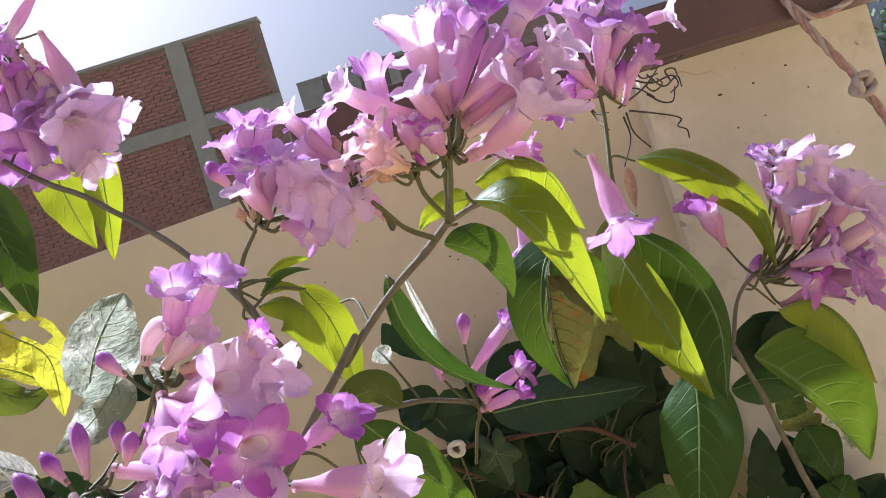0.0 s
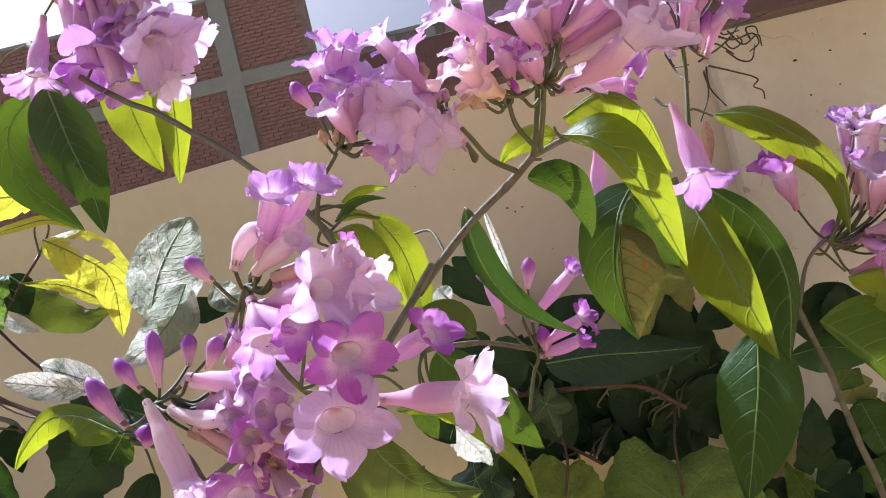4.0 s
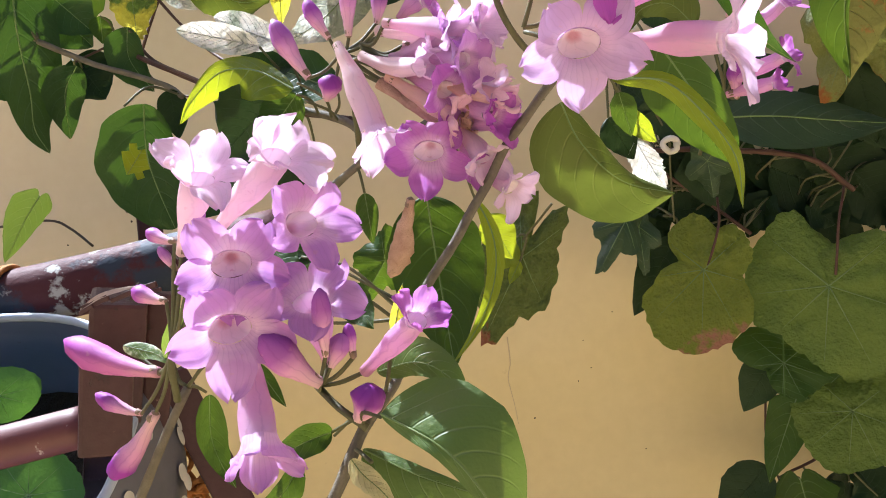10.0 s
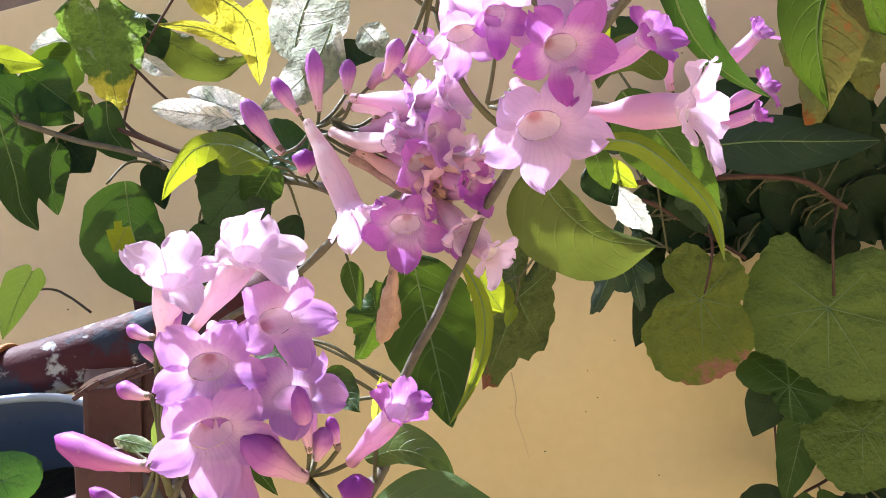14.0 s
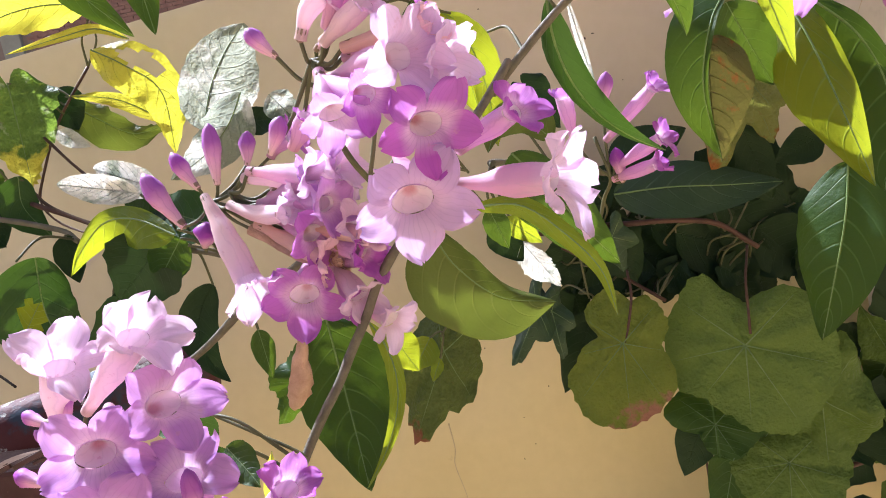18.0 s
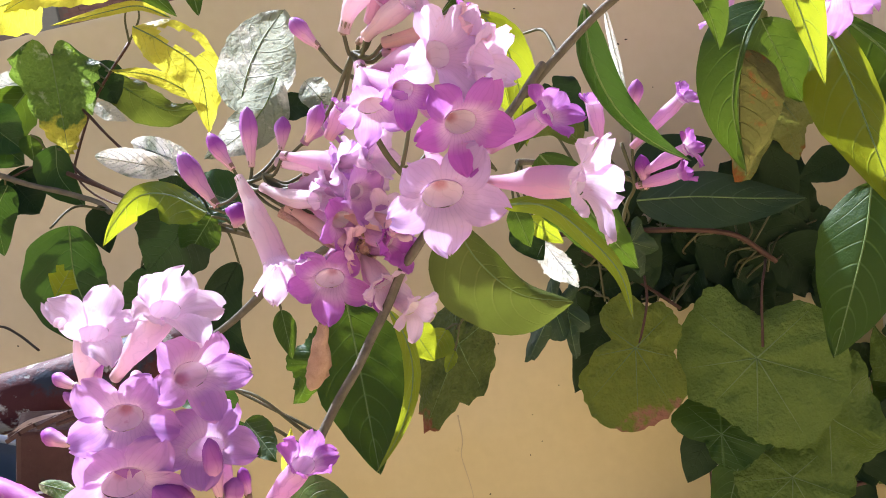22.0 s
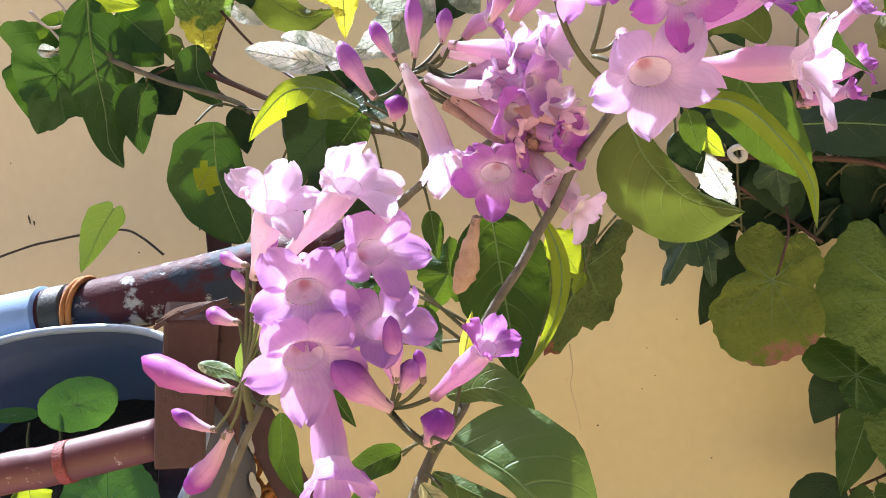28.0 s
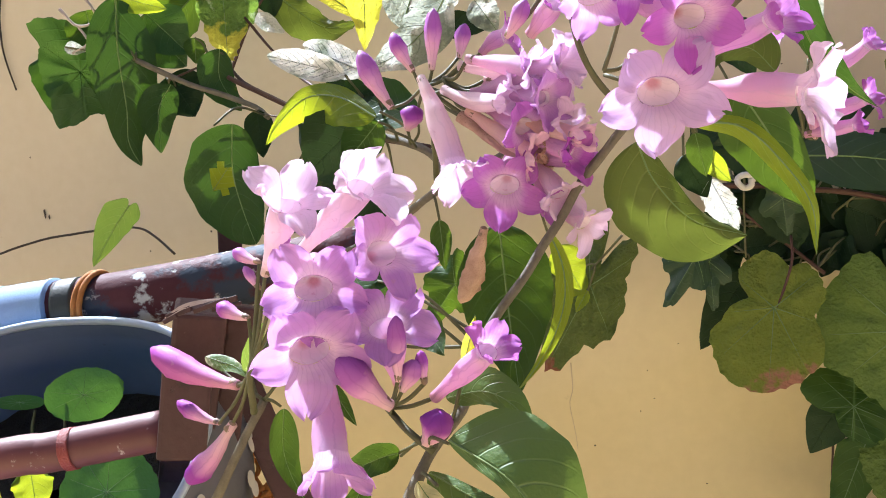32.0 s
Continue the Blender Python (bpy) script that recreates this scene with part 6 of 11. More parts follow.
middle = thing('flower_cluster', 'crowded pink and mauve trumpet flowers with purple buds', 'flower cluster', 'flower clusters on the vine')
flower(middle, (-0.299, 0.600, 1.411), (-0.273, 0.570, 1.354), 0.026, 42, CREAMP, 65, -0.05)
stem(middle, 0.0013, 0.0012, GREENSTEM, (-0.302, 0.620, 1.405), (-0.300, 0.610, 1.405), (-0.299, 0.600, 1.411), name='flower_stalk')
flower(middle, (-0.272, 0.607, 1.417), (-0.203, 0.580, 1.414), 0.022, 55, CREAMP, 48, 0.06)
stem(middle, 0.0013, 0.0012, GREENSTEM, (-0.302, 0.620, 1.405), (-0.287, 0.614, 1.408), (-0.272, 0.607, 1.417), name='flower_stalk')
flower(middle, (-0.240, 0.620, 1.361), (-0.240, 0.575, 1.337), 0.028, 80, FRESH, 36, 0.06)
stem(middle, 0.0013, 0.0012, GREENSTEM, (-0.302, 0.620, 1.405), (-0.271, 0.620, 1.380), (-0.240, 0.620, 1.361), name='flower_stalk')
flower(middle, (-0.273, 0.600, 1.383), (-0.217, 0.585, 1.355), 0.015, 30, TAN, 1, 0.06)
stem(middle, 0.0013, 0.0012, GREENSTEM, (-0.302, 0.620, 1.405), (-0.287, 0.610, 1.391), (-0.273, 0.600, 1.383), name='flower_stalk')
flower(middle, (-0.266, 0.660, 1.426), (-0.249, 0.660, 1.437), 0.018, 60, FRESH, 36, -0.1)
stem(middle, 0.0013, 0.0012, GREENSTEM, (-0.302, 0.620, 1.405), (-0.284, 0.640, 1.412), (-0.266, 0.660, 1.426), name='flower_stalk')
bud(middle, (-0.330, 0.630, 1.391), (-0.353, 0.635, 1.434), 0.0077)
stem(middle, 0.0013, 0.0012, GREENSTEM, (-0.302, 0.620, 1.405), (-0.316, 0.625, 1.395), (-0.330, 0.630, 1.391), name='flower_stalk')
bud(middle, (-0.309, 0.620, 1.416), (-0.324, 0.625, 1.444), 0.0059)
stem(middle, 0.0013, 0.0012, GREENSTEM, (-0.302, 0.620, 1.405), (-0.305, 0.620, 1.407), (-0.309, 0.620, 1.416), name='flower_stalk')
bud(middle, (-0.295, 0.620, 1.416), (-0.291, 0.620, 1.458), 0.0065)
stem(middle, 0.0013, 0.0012, GREENSTEM, (-0.302, 0.620, 1.405), (-0.298, 0.620, 1.407), (-0.295, 0.620, 1.416), name='flower_stalk')
bud(middle, (-0.281, 0.650, 1.424), (-0.275, 0.650, 1.448), 0.0059)
stem(middle, 0.0013, 0.0012, GREENSTEM, (-0.302, 0.620, 1.405), (-0.291, 0.635, 1.412), (-0.281, 0.650, 1.424), name='flower_stalk')
bud(middle, (-0.319, 0.630, 1.375), (-0.310, 0.620, 1.391), 0.0085)
stem(middle, 0.0013, 0.0012, GREENSTEM, (-0.302, 0.620, 1.405), (-0.310, 0.625, 1.387), (-0.319, 0.630, 1.375), name='flower_stalk')
bud(middle, (-0.268, 0.640, 1.297), (-0.293, 0.655, 1.235), 0.0092, TAN, wrinkle=0.35, plump=0.5)
stem(middle, 0.002, 0.0022, GREENSTEM, (-0.302, 0.620, 1.405), (-0.300, 0.630, 1.372), (-0.307, 0.660, 1.333), name='flower_stalk')
flower(middle, (-0.283, 0.600, 1.402), (-0.241, 0.575, 1.391), 0.018, 25, CREAMP, 42, 0.06)
stem(middle, 0.0013, 0.0012, GREENSTEM, (-0.302, 0.620, 1.405), (-0.292, 0.610, 1.400), (-0.283, 0.600, 1.402), name='flower_stalk')
flower(middle, (-0.248, 0.600, 1.391), (-0.193, 0.572, 1.368), 0.016, 22, PEACH, 52, 0.06)
stem(middle, 0.0013, 0.0012, GREENSTEM, (-0.302, 0.620, 1.405), (-0.275, 0.610, 1.395), (-0.248, 0.600, 1.391), name='flower_stalk')
flower(middle, (-0.235, 0.600, 1.381), (-0.198, 0.570, 1.358), 0.018, 30, FRESH, 0, 0.06)
stem(middle, 0.0013, 0.0012, GREENSTEM, (-0.302, 0.620, 1.405), (-0.268, 0.610, 1.390), (-0.235, 0.600, 1.381), name='flower_stalk')
flower(middle, (-0.263, 0.600, 1.398), (-0.223, 0.580, 1.410), 0.018, 45, MAUVE, 42, 0.06)
stem(middle, 0.0013, 0.0012, GREENSTEM, (-0.302, 0.620, 1.405), (-0.282, 0.610, 1.399), (-0.263, 0.600, 1.398), name='flower_stalk')
flower(middle, (-0.227, 0.610, 1.354), (-0.209, 0.585, 1.324), 0.017, 40, FRESH, 60, 0.06)
flower(middle, (-0.265, 0.600, 1.421), (-0.218, 0.575, 1.411), 0.023, 60, PALE, 20)
stem(middle, 0.0014, 0.0012, GREENSTEM, (-0.285, 0.610, 1.410), (-0.275, 0.605, 1.409), (-0.265, 0.600, 1.421), name='flower_stalk')
flower(middle, (-0.254, 0.600, 1.402), (-0.212, 0.570, 1.392), 0.021, 55, MAUVE, 55)
stem(middle, 0.0014, 0.0012, GREENSTEM, (-0.285, 0.610, 1.410), (-0.269, 0.605, 1.400), (-0.254, 0.600, 1.402), name='flower_stalk')
flower(middle, (-0.256, 0.600, 1.388), (-0.226, 0.575, 1.375), 0.023, 70, FRESH, 10)
stem(middle, 0.0014, 0.0012, GREENSTEM, (-0.285, 0.610, 1.410), (-0.270, 0.605, 1.393), (-0.256, 0.600, 1.388), name='flower_stalk')
flower(middle, (-0.265, 0.590, 1.387), (-0.223, 0.575, 1.358), 0.020, 50, PEACH, 33)
stem(middle, 0.0014, 0.0012, GREENSTEM, (-0.285, 0.610, 1.410), (-0.275, 0.600, 1.392), (-0.265, 0.590, 1.387), name='flower_stalk')
flower(middle, (-0.236, 0.600, 1.371), (-0.199, 0.575, 1.375), 0.017, 62, CREAMP, 70)
stem(middle, 0.0014, 0.0012, GREENSTEM, (-0.285, 0.610, 1.410), (-0.260, 0.605, 1.384), (-0.236, 0.600, 1.371), name='flower_stalk')
flower(middle, (-0.224, 0.600, 1.351), (-0.193, 0.575, 1.353), 0.017, 55, FRESH, 5)
stem(middle, 0.0014, 0.0012, GREENSTEM, (-0.285, 0.610, 1.410), (-0.255, 0.605, 1.375), (-0.224, 0.600, 1.351), name='flower_stalk')
flower(middle, (-0.221, 0.590, 1.350), (-0.204, 0.570, 1.331), 0.018, 45, CREAMP, 44)
stem(middle, 0.0014, 0.0012, GREENSTEM, (-0.285, 0.610, 1.410), (-0.253, 0.600, 1.374), (-0.221, 0.590, 1.350), name='flower_stalk')
flower(middle, (-0.214, 0.600, 1.328), (-0.190, 0.580, 1.309), 0.020, 60, PALE, 15)
stem(middle, 0.0014, 0.0012, GREENSTEM, (-0.285, 0.610, 1.410), (-0.249, 0.605, 1.363), (-0.214, 0.600, 1.328), name='flower_stalk')
flower(middle, (-0.249, 0.605, 1.394), (-0.228, 0.585, 1.402), 0.017, 60, CREAMP, 62)
stem(middle, 0.0014, 0.0012, GREENSTEM, (-0.285, 0.610, 1.410), (-0.267, 0.607, 1.396), (-0.249, 0.605, 1.394), name='flower_stalk')
flower(middle, (-0.255, 0.610, 1.406), (-0.203, 0.590, 1.409), 0.020, 62, CREAMP, 28)
stem(middle, 0.0014, 0.0012, GREENSTEM, (-0.285, 0.610, 1.410), (-0.270, 0.610, 1.402), (-0.255, 0.610, 1.406), name='flower_stalk')
stem(middle, 0.0013, 0.0012, GREENSTEM, (-0.302, 0.620, 1.405), (-0.264, 0.615, 1.377), (-0.227, 0.610, 1.354), name='flower_stalk')
leaf(vine, (-0.329, 0.560, 1.276), (-0.328, 0.565, 1.259), (-0.328, 0.570, 1.243), 0.025, (0.408, -0.874, -0.262), (10, 10), DEEP)
leaf(vine, (-0.338, 0.560, 1.236), (-0.324, 0.565, 1.238), (-0.310, 0.570, 1.240), 0.027, (0.295, -0.916, 0.273), (10, 10), DEEP)
leaf(vine, (-0.319, 0.560, 1.275), (-0.334, 0.565, 1.281), (-0.349, 0.570, 1.287), 0.023, (-0.118, -0.884, 0.452), (10, 10), DEEP)

lower = thing('flower_cluster', 'dense mauve flowers with pale upper blooms and purple buds', 'flower cluster', 'flower clusters on the vine')
flower(lower, (-0.378, 0.490, 1.298), (-0.348, 0.462, 1.343), 0.026, 60, CREAMP, 10)
stem(lower, 0.0013, 0.0012, GREENSTEM, (-0.395, 0.490, 1.237), (-0.386, 0.490, 1.265), (-0.378, 0.490, 1.298), name='flower_stalk')
flower(lower, (-0.356, 0.490, 1.309), (-0.303, 0.462, 1.351), 0.028, 62, CREAMP, 40)
stem(lower, 0.0013, 0.0012, GREENSTEM, (-0.395, 0.490, 1.237), (-0.375, 0.490, 1.270), (-0.356, 0.490, 1.309), name='flower_stalk')
flower(lower, (-0.341, 0.490, 1.297), (-0.290, 0.450, 1.317), 0.028, 66, MAUVE, 10)
stem(lower, 0.0013, 0.0012, GREENSTEM, (-0.395, 0.490, 1.237), (-0.368, 0.490, 1.264), (-0.341, 0.490, 1.297), name='flower_stalk')
flower(lower, (-0.352, 0.507, 1.304), (-0.326, 0.438, 1.301), 0.029, 80, MAUVE, 20)
stem(lower, 0.0013, 0.0012, GREENSTEM, (-0.395, 0.490, 1.237), (-0.373, 0.499, 1.267), (-0.352, 0.507, 1.304), name='flower_stalk')
flower(lower, (-0.365, 0.492, 1.273), (-0.328, 0.428, 1.269), 0.032, 78, MAUVE, 36)
stem(lower, 0.0013, 0.0012, GREENSTEM, (-0.395, 0.490, 1.237), (-0.380, 0.491, 1.252), (-0.365, 0.492, 1.273), name='flower_stalk')
flower(lower, (-0.302, 0.500, 1.225), (-0.291, 0.452, 1.274), 0.028, 78, MAUVE)
stem(lower, 0.0013, 0.0012, GREENSTEM, (-0.300, 0.470, 1.220), (-0.301, 0.485, 1.219), (-0.302, 0.500, 1.225), name='flower_stalk')
flower(lower, (-0.267, 0.455, 1.233), (-0.232, 0.435, 1.266), 0.018, 40, FRESH, 20)
stem(lower, 0.0013, 0.0012, GREENSTEM, (-0.300, 0.470, 1.220), (-0.284, 0.463, 1.224), (-0.267, 0.455, 1.233), name='flower_stalk')
flower(lower, (-0.339, 0.475, 1.252), (-0.322, 0.430, 1.207), 0.027, 28, MAUVE, 54)
stem(lower, 0.0013, 0.0012, GREENSTEM, (-0.300, 0.470, 1.220), (-0.320, 0.472, 1.233), (-0.339, 0.475, 1.252), name='flower_stalk')
bud(lower, (-0.290, 0.445, 1.231), (-0.313, 0.430, 1.264), 0.0093)
stem(lower, 0.0013, 0.0012, GREENSTEM, (-0.300, 0.470, 1.220), (-0.295, 0.458, 1.222), (-0.290, 0.445, 1.231), name='flower_stalk')
bud(lower, (-0.283, 0.440, 1.248), (-0.280, 0.435, 1.286), 0.0053)
stem(lower, 0.0013, 0.0012, GREENSTEM, (-0.300, 0.470, 1.220), (-0.292, 0.455, 1.231), (-0.283, 0.440, 1.248), name='flower_stalk')
bud(lower, (-0.284, 0.450, 1.239), (-0.274, 0.445, 1.258), 0.0061)
stem(lower, 0.0013, 0.0012, GREENSTEM, (-0.300, 0.470, 1.220), (-0.292, 0.460, 1.227), (-0.284, 0.450, 1.239), name='flower_stalk')
bud(lower, (-0.271, 0.450, 1.243), (-0.272, 0.450, 1.262), 0.0039)
stem(lower, 0.0013, 0.0012, GREENSTEM, (-0.300, 0.470, 1.220), (-0.285, 0.460, 1.229), (-0.271, 0.450, 1.243), name='flower_stalk')
bud(lower, (-0.273, 0.450, 1.208), (-0.261, 0.445, 1.228), 0.0095)
stem(lower, 0.0013, 0.0012, GREENSTEM, (-0.300, 0.470, 1.220), (-0.287, 0.460, 1.211), (-0.273, 0.450, 1.208), name='flower_stalk')
bud(lower, (-0.413, 0.505, 1.220), (-0.490, 0.530, 1.237), 0.0096, LONGBUD)
stem(lower, 0.0013, 0.0012, GREENSTEM, (-0.395, 0.490, 1.237), (-0.404, 0.497, 1.226), (-0.413, 0.505, 1.220), name='flower_stalk')
bud(lower, (-0.433, 0.510, 1.191), (-0.469, 0.520, 1.202), 0.0053)
stem(lower, 0.0013, 0.0012, GREENSTEM, (-0.395, 0.490, 1.237), (-0.414, 0.500, 1.211), (-0.433, 0.510, 1.191), name='flower_stalk')
bud(lower, (-0.418, 0.500, 1.195), (-0.457, 0.500, 1.152), 0.0083)
stem(lower, 0.0013, 0.0012, GREENSTEM, (-0.395, 0.490, 1.237), (-0.406, 0.495, 1.213), (-0.418, 0.500, 1.195), name='flower_stalk')
bud(lower, (-0.363, 0.480, 1.307), (-0.357, 0.475, 1.328), 0.0048)
stem(lower, 0.0013, 0.0012, GREENSTEM, (-0.395, 0.490, 1.237), (-0.379, 0.485, 1.269), (-0.363, 0.480, 1.307), name='flower_stalk')
bud(lower, (-0.398, 0.500, 1.267), (-0.424, 0.510, 1.274), 0.0055)
stem(lower, 0.0013, 0.0012, GREENSTEM, (-0.395, 0.490, 1.237), (-0.396, 0.495, 1.249), (-0.398, 0.500, 1.267), name='flower_stalk')
bud(lower, (-0.386, 0.500, 1.303), (-0.408, 0.510, 1.310), 0.0044)
stem(lower, 0.0013, 0.0012, GREENSTEM, (-0.395, 0.490, 1.237), (-0.391, 0.495, 1.267), (-0.386, 0.500, 1.303), name='flower_stalk')
bud(lower, (-0.388, 0.500, 1.286), (-0.397, 0.500, 1.301), 0.0033)
stem(lower, 0.0013, 0.0012, GREENSTEM, (-0.395, 0.490, 1.237), (-0.391, 0.495, 1.258), (-0.388, 0.500, 1.286), name='flower_stalk')
stem(lower, 0.002, 0.0024, GREENSTEM, (-0.300, 0.470, 1.220), (-0.284, 0.455, 1.212), (-0.268, 0.450, 1.202), name='flower_stalk')
stem(lower, 0.002, 0.0024, GREENSTEM, (-0.362, 0.510, 1.277), (-0.385, 0.500, 1.254), (-0.395, 0.490, 1.237), (-0.402, 0.500, 1.203), name='flower_stalk')

corner = thing('flower_cluster', 'mauve flowers hanging at the end of a bare shoot', 'flower cluster', 'flower clusters on the vine')
flower(corner, (-0.323, 0.860, 1.826), (-0.298, 0.830, 1.747), 0.039, 60, PALE, 30, -0.04)
stem(corner, 0.0014, 0.0012, GREENSTEM, (-0.377, 0.870, 1.844), (-0.350, 0.865, 1.829), (-0.323, 0.860, 1.826), name='flower_stalk')
flower(corner, (-0.345, 0.860, 1.778), (-0.300, 0.815, 1.722), 0.046, 54, PALE, 60)
stem(corner, 0.0014, 0.0012, GREENSTEM, (-0.377, 0.870, 1.844), (-0.361, 0.865, 1.805), (-0.345, 0.860, 1.778), name='flower_stalk')
flower(corner, (-0.390, 0.880, 1.829), (-0.356, 0.855, 1.785), 0.028, 60, FRESH, 20)
stem(corner, 0.0014, 0.0012, GREENSTEM, (-0.377, 0.870, 1.844), (-0.384, 0.875, 1.831), (-0.390, 0.880, 1.829), name='flower_stalk')
flower(corner, (-0.377, 0.890, 1.831), (-0.337, 0.860, 1.780), 0.023, 66, FRESH, 45)
stem(corner, 0.0014, 0.0012, GREENSTEM, (-0.377, 0.870, 1.844), (-0.377, 0.880, 1.831), (-0.377, 0.890, 1.831), name='flower_stalk')
flower(corner, (-0.303, 0.840, 1.863), (-0.336, 0.820, 1.819), 0.022, 18, MAUVE, 10)
stem(corner, 0.0014, 0.0012, GREENSTEM, (-0.377, 0.870, 1.844), (-0.340, 0.855, 1.847), (-0.303, 0.840, 1.863), name='flower_stalk')
flower(corner, (-0.401, 0.870, 1.815), (-0.371, 0.830, 1.731), 0.045, 60, MAUVE, 30)
stem(corner, 0.0014, 0.0012, GREENSTEM, (-0.377, 0.870, 1.844), (-0.389, 0.870, 1.823), (-0.401, 0.870, 1.815), name='flower_stalk')
flower(corner, (-0.408, 0.880, 1.801), (-0.344, 0.850, 1.744), 0.040, 62, MAUVE, 70)
stem(corner, 0.0014, 0.0012, GREENSTEM, (-0.377, 0.870, 1.844), (-0.392, 0.875, 1.817), (-0.408, 0.880, 1.801), name='flower_stalk')
flower(corner, (-0.370, 0.880, 1.808), (-0.322, 0.860, 1.765), 0.020, 50, PALE, 15)
stem(corner, 0.0014, 0.0012, GREENSTEM, (-0.377, 0.870, 1.844), (-0.373, 0.875, 1.820), (-0.370, 0.880, 1.808), name='flower_stalk')
flower(corner, (-0.388, 0.870, 1.889), (-0.369, 0.850, 1.836), 0.031, 50, MAUVE, 15)
stem(corner, 0.0014, 0.0012, GREENSTEM, (-0.377, 0.870, 1.844), (-0.383, 0.870, 1.861), (-0.388, 0.870, 1.889), name='flower_stalk')
flower(corner, (-0.424, 0.880, 1.788), (-0.432, 0.850, 1.726), 0.036, 60, MAUVE, 50)
stem(corner, 0.0014, 0.0012, GREENSTEM, (-0.377, 0.870, 1.844), (-0.400, 0.875, 1.810), (-0.424, 0.880, 1.788), name='flower_stalk')
bud(corner, (-0.353, 0.860, 1.810), (-0.343, 0.860, 1.822), 0.0032, TAN, wrinkle=0.45, plump=0.45)
flower(corner, (-0.355, 0.860, 1.823), (-0.343, 0.840, 1.750), 0.028, 62, MAUVE, 22)
stem(corner, 0.0014, 0.0012, GREENSTEM, (-0.377, 0.870, 1.844), (-0.366, 0.865, 1.827), (-0.355, 0.860, 1.823), name='flower_stalk')
flower(corner, (-0.343, 0.855, 1.812), (-0.308, 0.830, 1.726), 0.030, 62, CREAMP, 47)
stem(corner, 0.0014, 0.0012, GREENSTEM, (-0.377, 0.870, 1.844), (-0.360, 0.863, 1.822), (-0.343, 0.855, 1.812), name='flower_stalk')
flower(corner, (-0.370, 0.850, 1.813), (-0.371, 0.830, 1.717), 0.032, 60, FRESH, 12)
stem(corner, 0.0014, 0.0012, GREENSTEM, (-0.377, 0.870, 1.844), (-0.373, 0.860, 1.823), (-0.370, 0.850, 1.813), name='flower_stalk')
flower(corner, (-0.334, 0.850, 1.796), (-0.273, 0.830, 1.719), 0.035, 66, PALE, 63)
stem(corner, 0.0014, 0.0012, GREENSTEM, (-0.377, 0.870, 1.844), (-0.356, 0.860, 1.814), (-0.334, 0.850, 1.796), name='flower_stalk')
flower(corner, (-0.363, 0.840, 1.797), (-0.343, 0.820, 1.690), 0.027, 55, MAUVE, 40)
stem(corner, 0.0014, 0.0012, GREENSTEM, (-0.377, 0.870, 1.844), (-0.370, 0.855, 1.815), (-0.363, 0.840, 1.797), name='flower_stalk')
flower(corner, (-0.343, 0.850, 1.787), (-0.301, 0.830, 1.684), 0.027, 62, CREAMP, 5)
stem(corner, 0.0014, 0.0012, GREENSTEM, (-0.377, 0.870, 1.844), (-0.360, 0.860, 1.810), (-0.343, 0.850, 1.787), name='flower_stalk')
stem(corner, 0.0014, 0.0012, GREENSTEM, (-0.377, 0.870, 1.844), (-0.365, 0.865, 1.821), (-0.353, 0.860, 1.810), name='flower_stalk')

left_top = thing('flower_cluster', 'pink flowers and small dark buds on thin stalks', 'flower cluster', 'flower clusters on the vine')
flower(left_top, (-0.133, 0.660, 1.590), (-0.118, 0.650, 1.631), 0.023, 52, MAUVE, 20)
stem(left_top, 0.0014, 0.0012, GREENSTEM, (-0.133, 0.670, 1.562), (-0.133, 0.665, 1.570), (-0.133, 0.660, 1.590), name='flower_stalk')
flower(left_top, (-0.125, 0.665, 1.584), (-0.104, 0.655, 1.628), 0.021, 46, MAUVE, 50)
stem(left_top, 0.0014, 0.0012, GREENSTEM, (-0.133, 0.670, 1.562), (-0.129, 0.667, 1.567), (-0.125, 0.665, 1.584), name='flower_stalk')
flower(left_top, (-0.050, 0.640, 1.575), (-0.080, 0.630, 1.624), 0.017, 58, PALE, 10)
stem(left_top, 0.0014, 0.0012, GREENSTEM, (-0.050, 0.650, 1.547), (-0.050, 0.645, 1.555), (-0.050, 0.640, 1.575), name='flower_stalk')
flower(left_top, (-0.122, 0.660, 1.563), (-0.111, 0.640, 1.595), 0.028, 44, PALE, 35)
stem(left_top, 0.0014, 0.0012, GREENSTEM, (-0.133, 0.670, 1.562), (-0.128, 0.665, 1.556), (-0.122, 0.660, 1.563), name='flower_stalk')
flower(left_top, (-0.063, 0.670, 1.584), (-0.066, 0.660, 1.617), 0.023, 58, MAUVE, 15)
stem(left_top, 0.0014, 0.0012, GREENSTEM, (-0.069, 0.670, 1.554), (-0.066, 0.670, 1.563), (-0.063, 0.670, 1.584), name='flower_stalk')
flower(left_top, (-0.042, 0.660, 1.582), (-0.069, 0.630, 1.570), 0.039, 62, PALE, 70)
stem(left_top, 0.0014, 0.0012, GREENSTEM, (-0.050, 0.650, 1.547), (-0.046, 0.655, 1.558), (-0.042, 0.660, 1.582), name='flower_stalk')
flower(left_top, (-0.116, 0.670, 1.553), (-0.094, 0.660, 1.555), 0.020, 45, FRESH, 5)
stem(left_top, 0.0014, 0.0012, GREENSTEM, (-0.133, 0.670, 1.562), (-0.124, 0.670, 1.552), (-0.116, 0.670, 1.553), name='flower_stalk')
flower(left_top, (-0.035, 0.660, 1.536), (-0.045, 0.650, 1.556), 0.017, 45, PALE, 0)
stem(left_top, 0.0014, 0.0012, GREENSTEM, (-0.030, 0.660, 1.528), (-0.033, 0.660, 1.526), (-0.035, 0.660, 1.536), name='flower_stalk')
flower(left_top, (-0.116, 0.680, 1.573), (-0.094, 0.670, 1.599), 0.022, 50, MAUVE, 60)
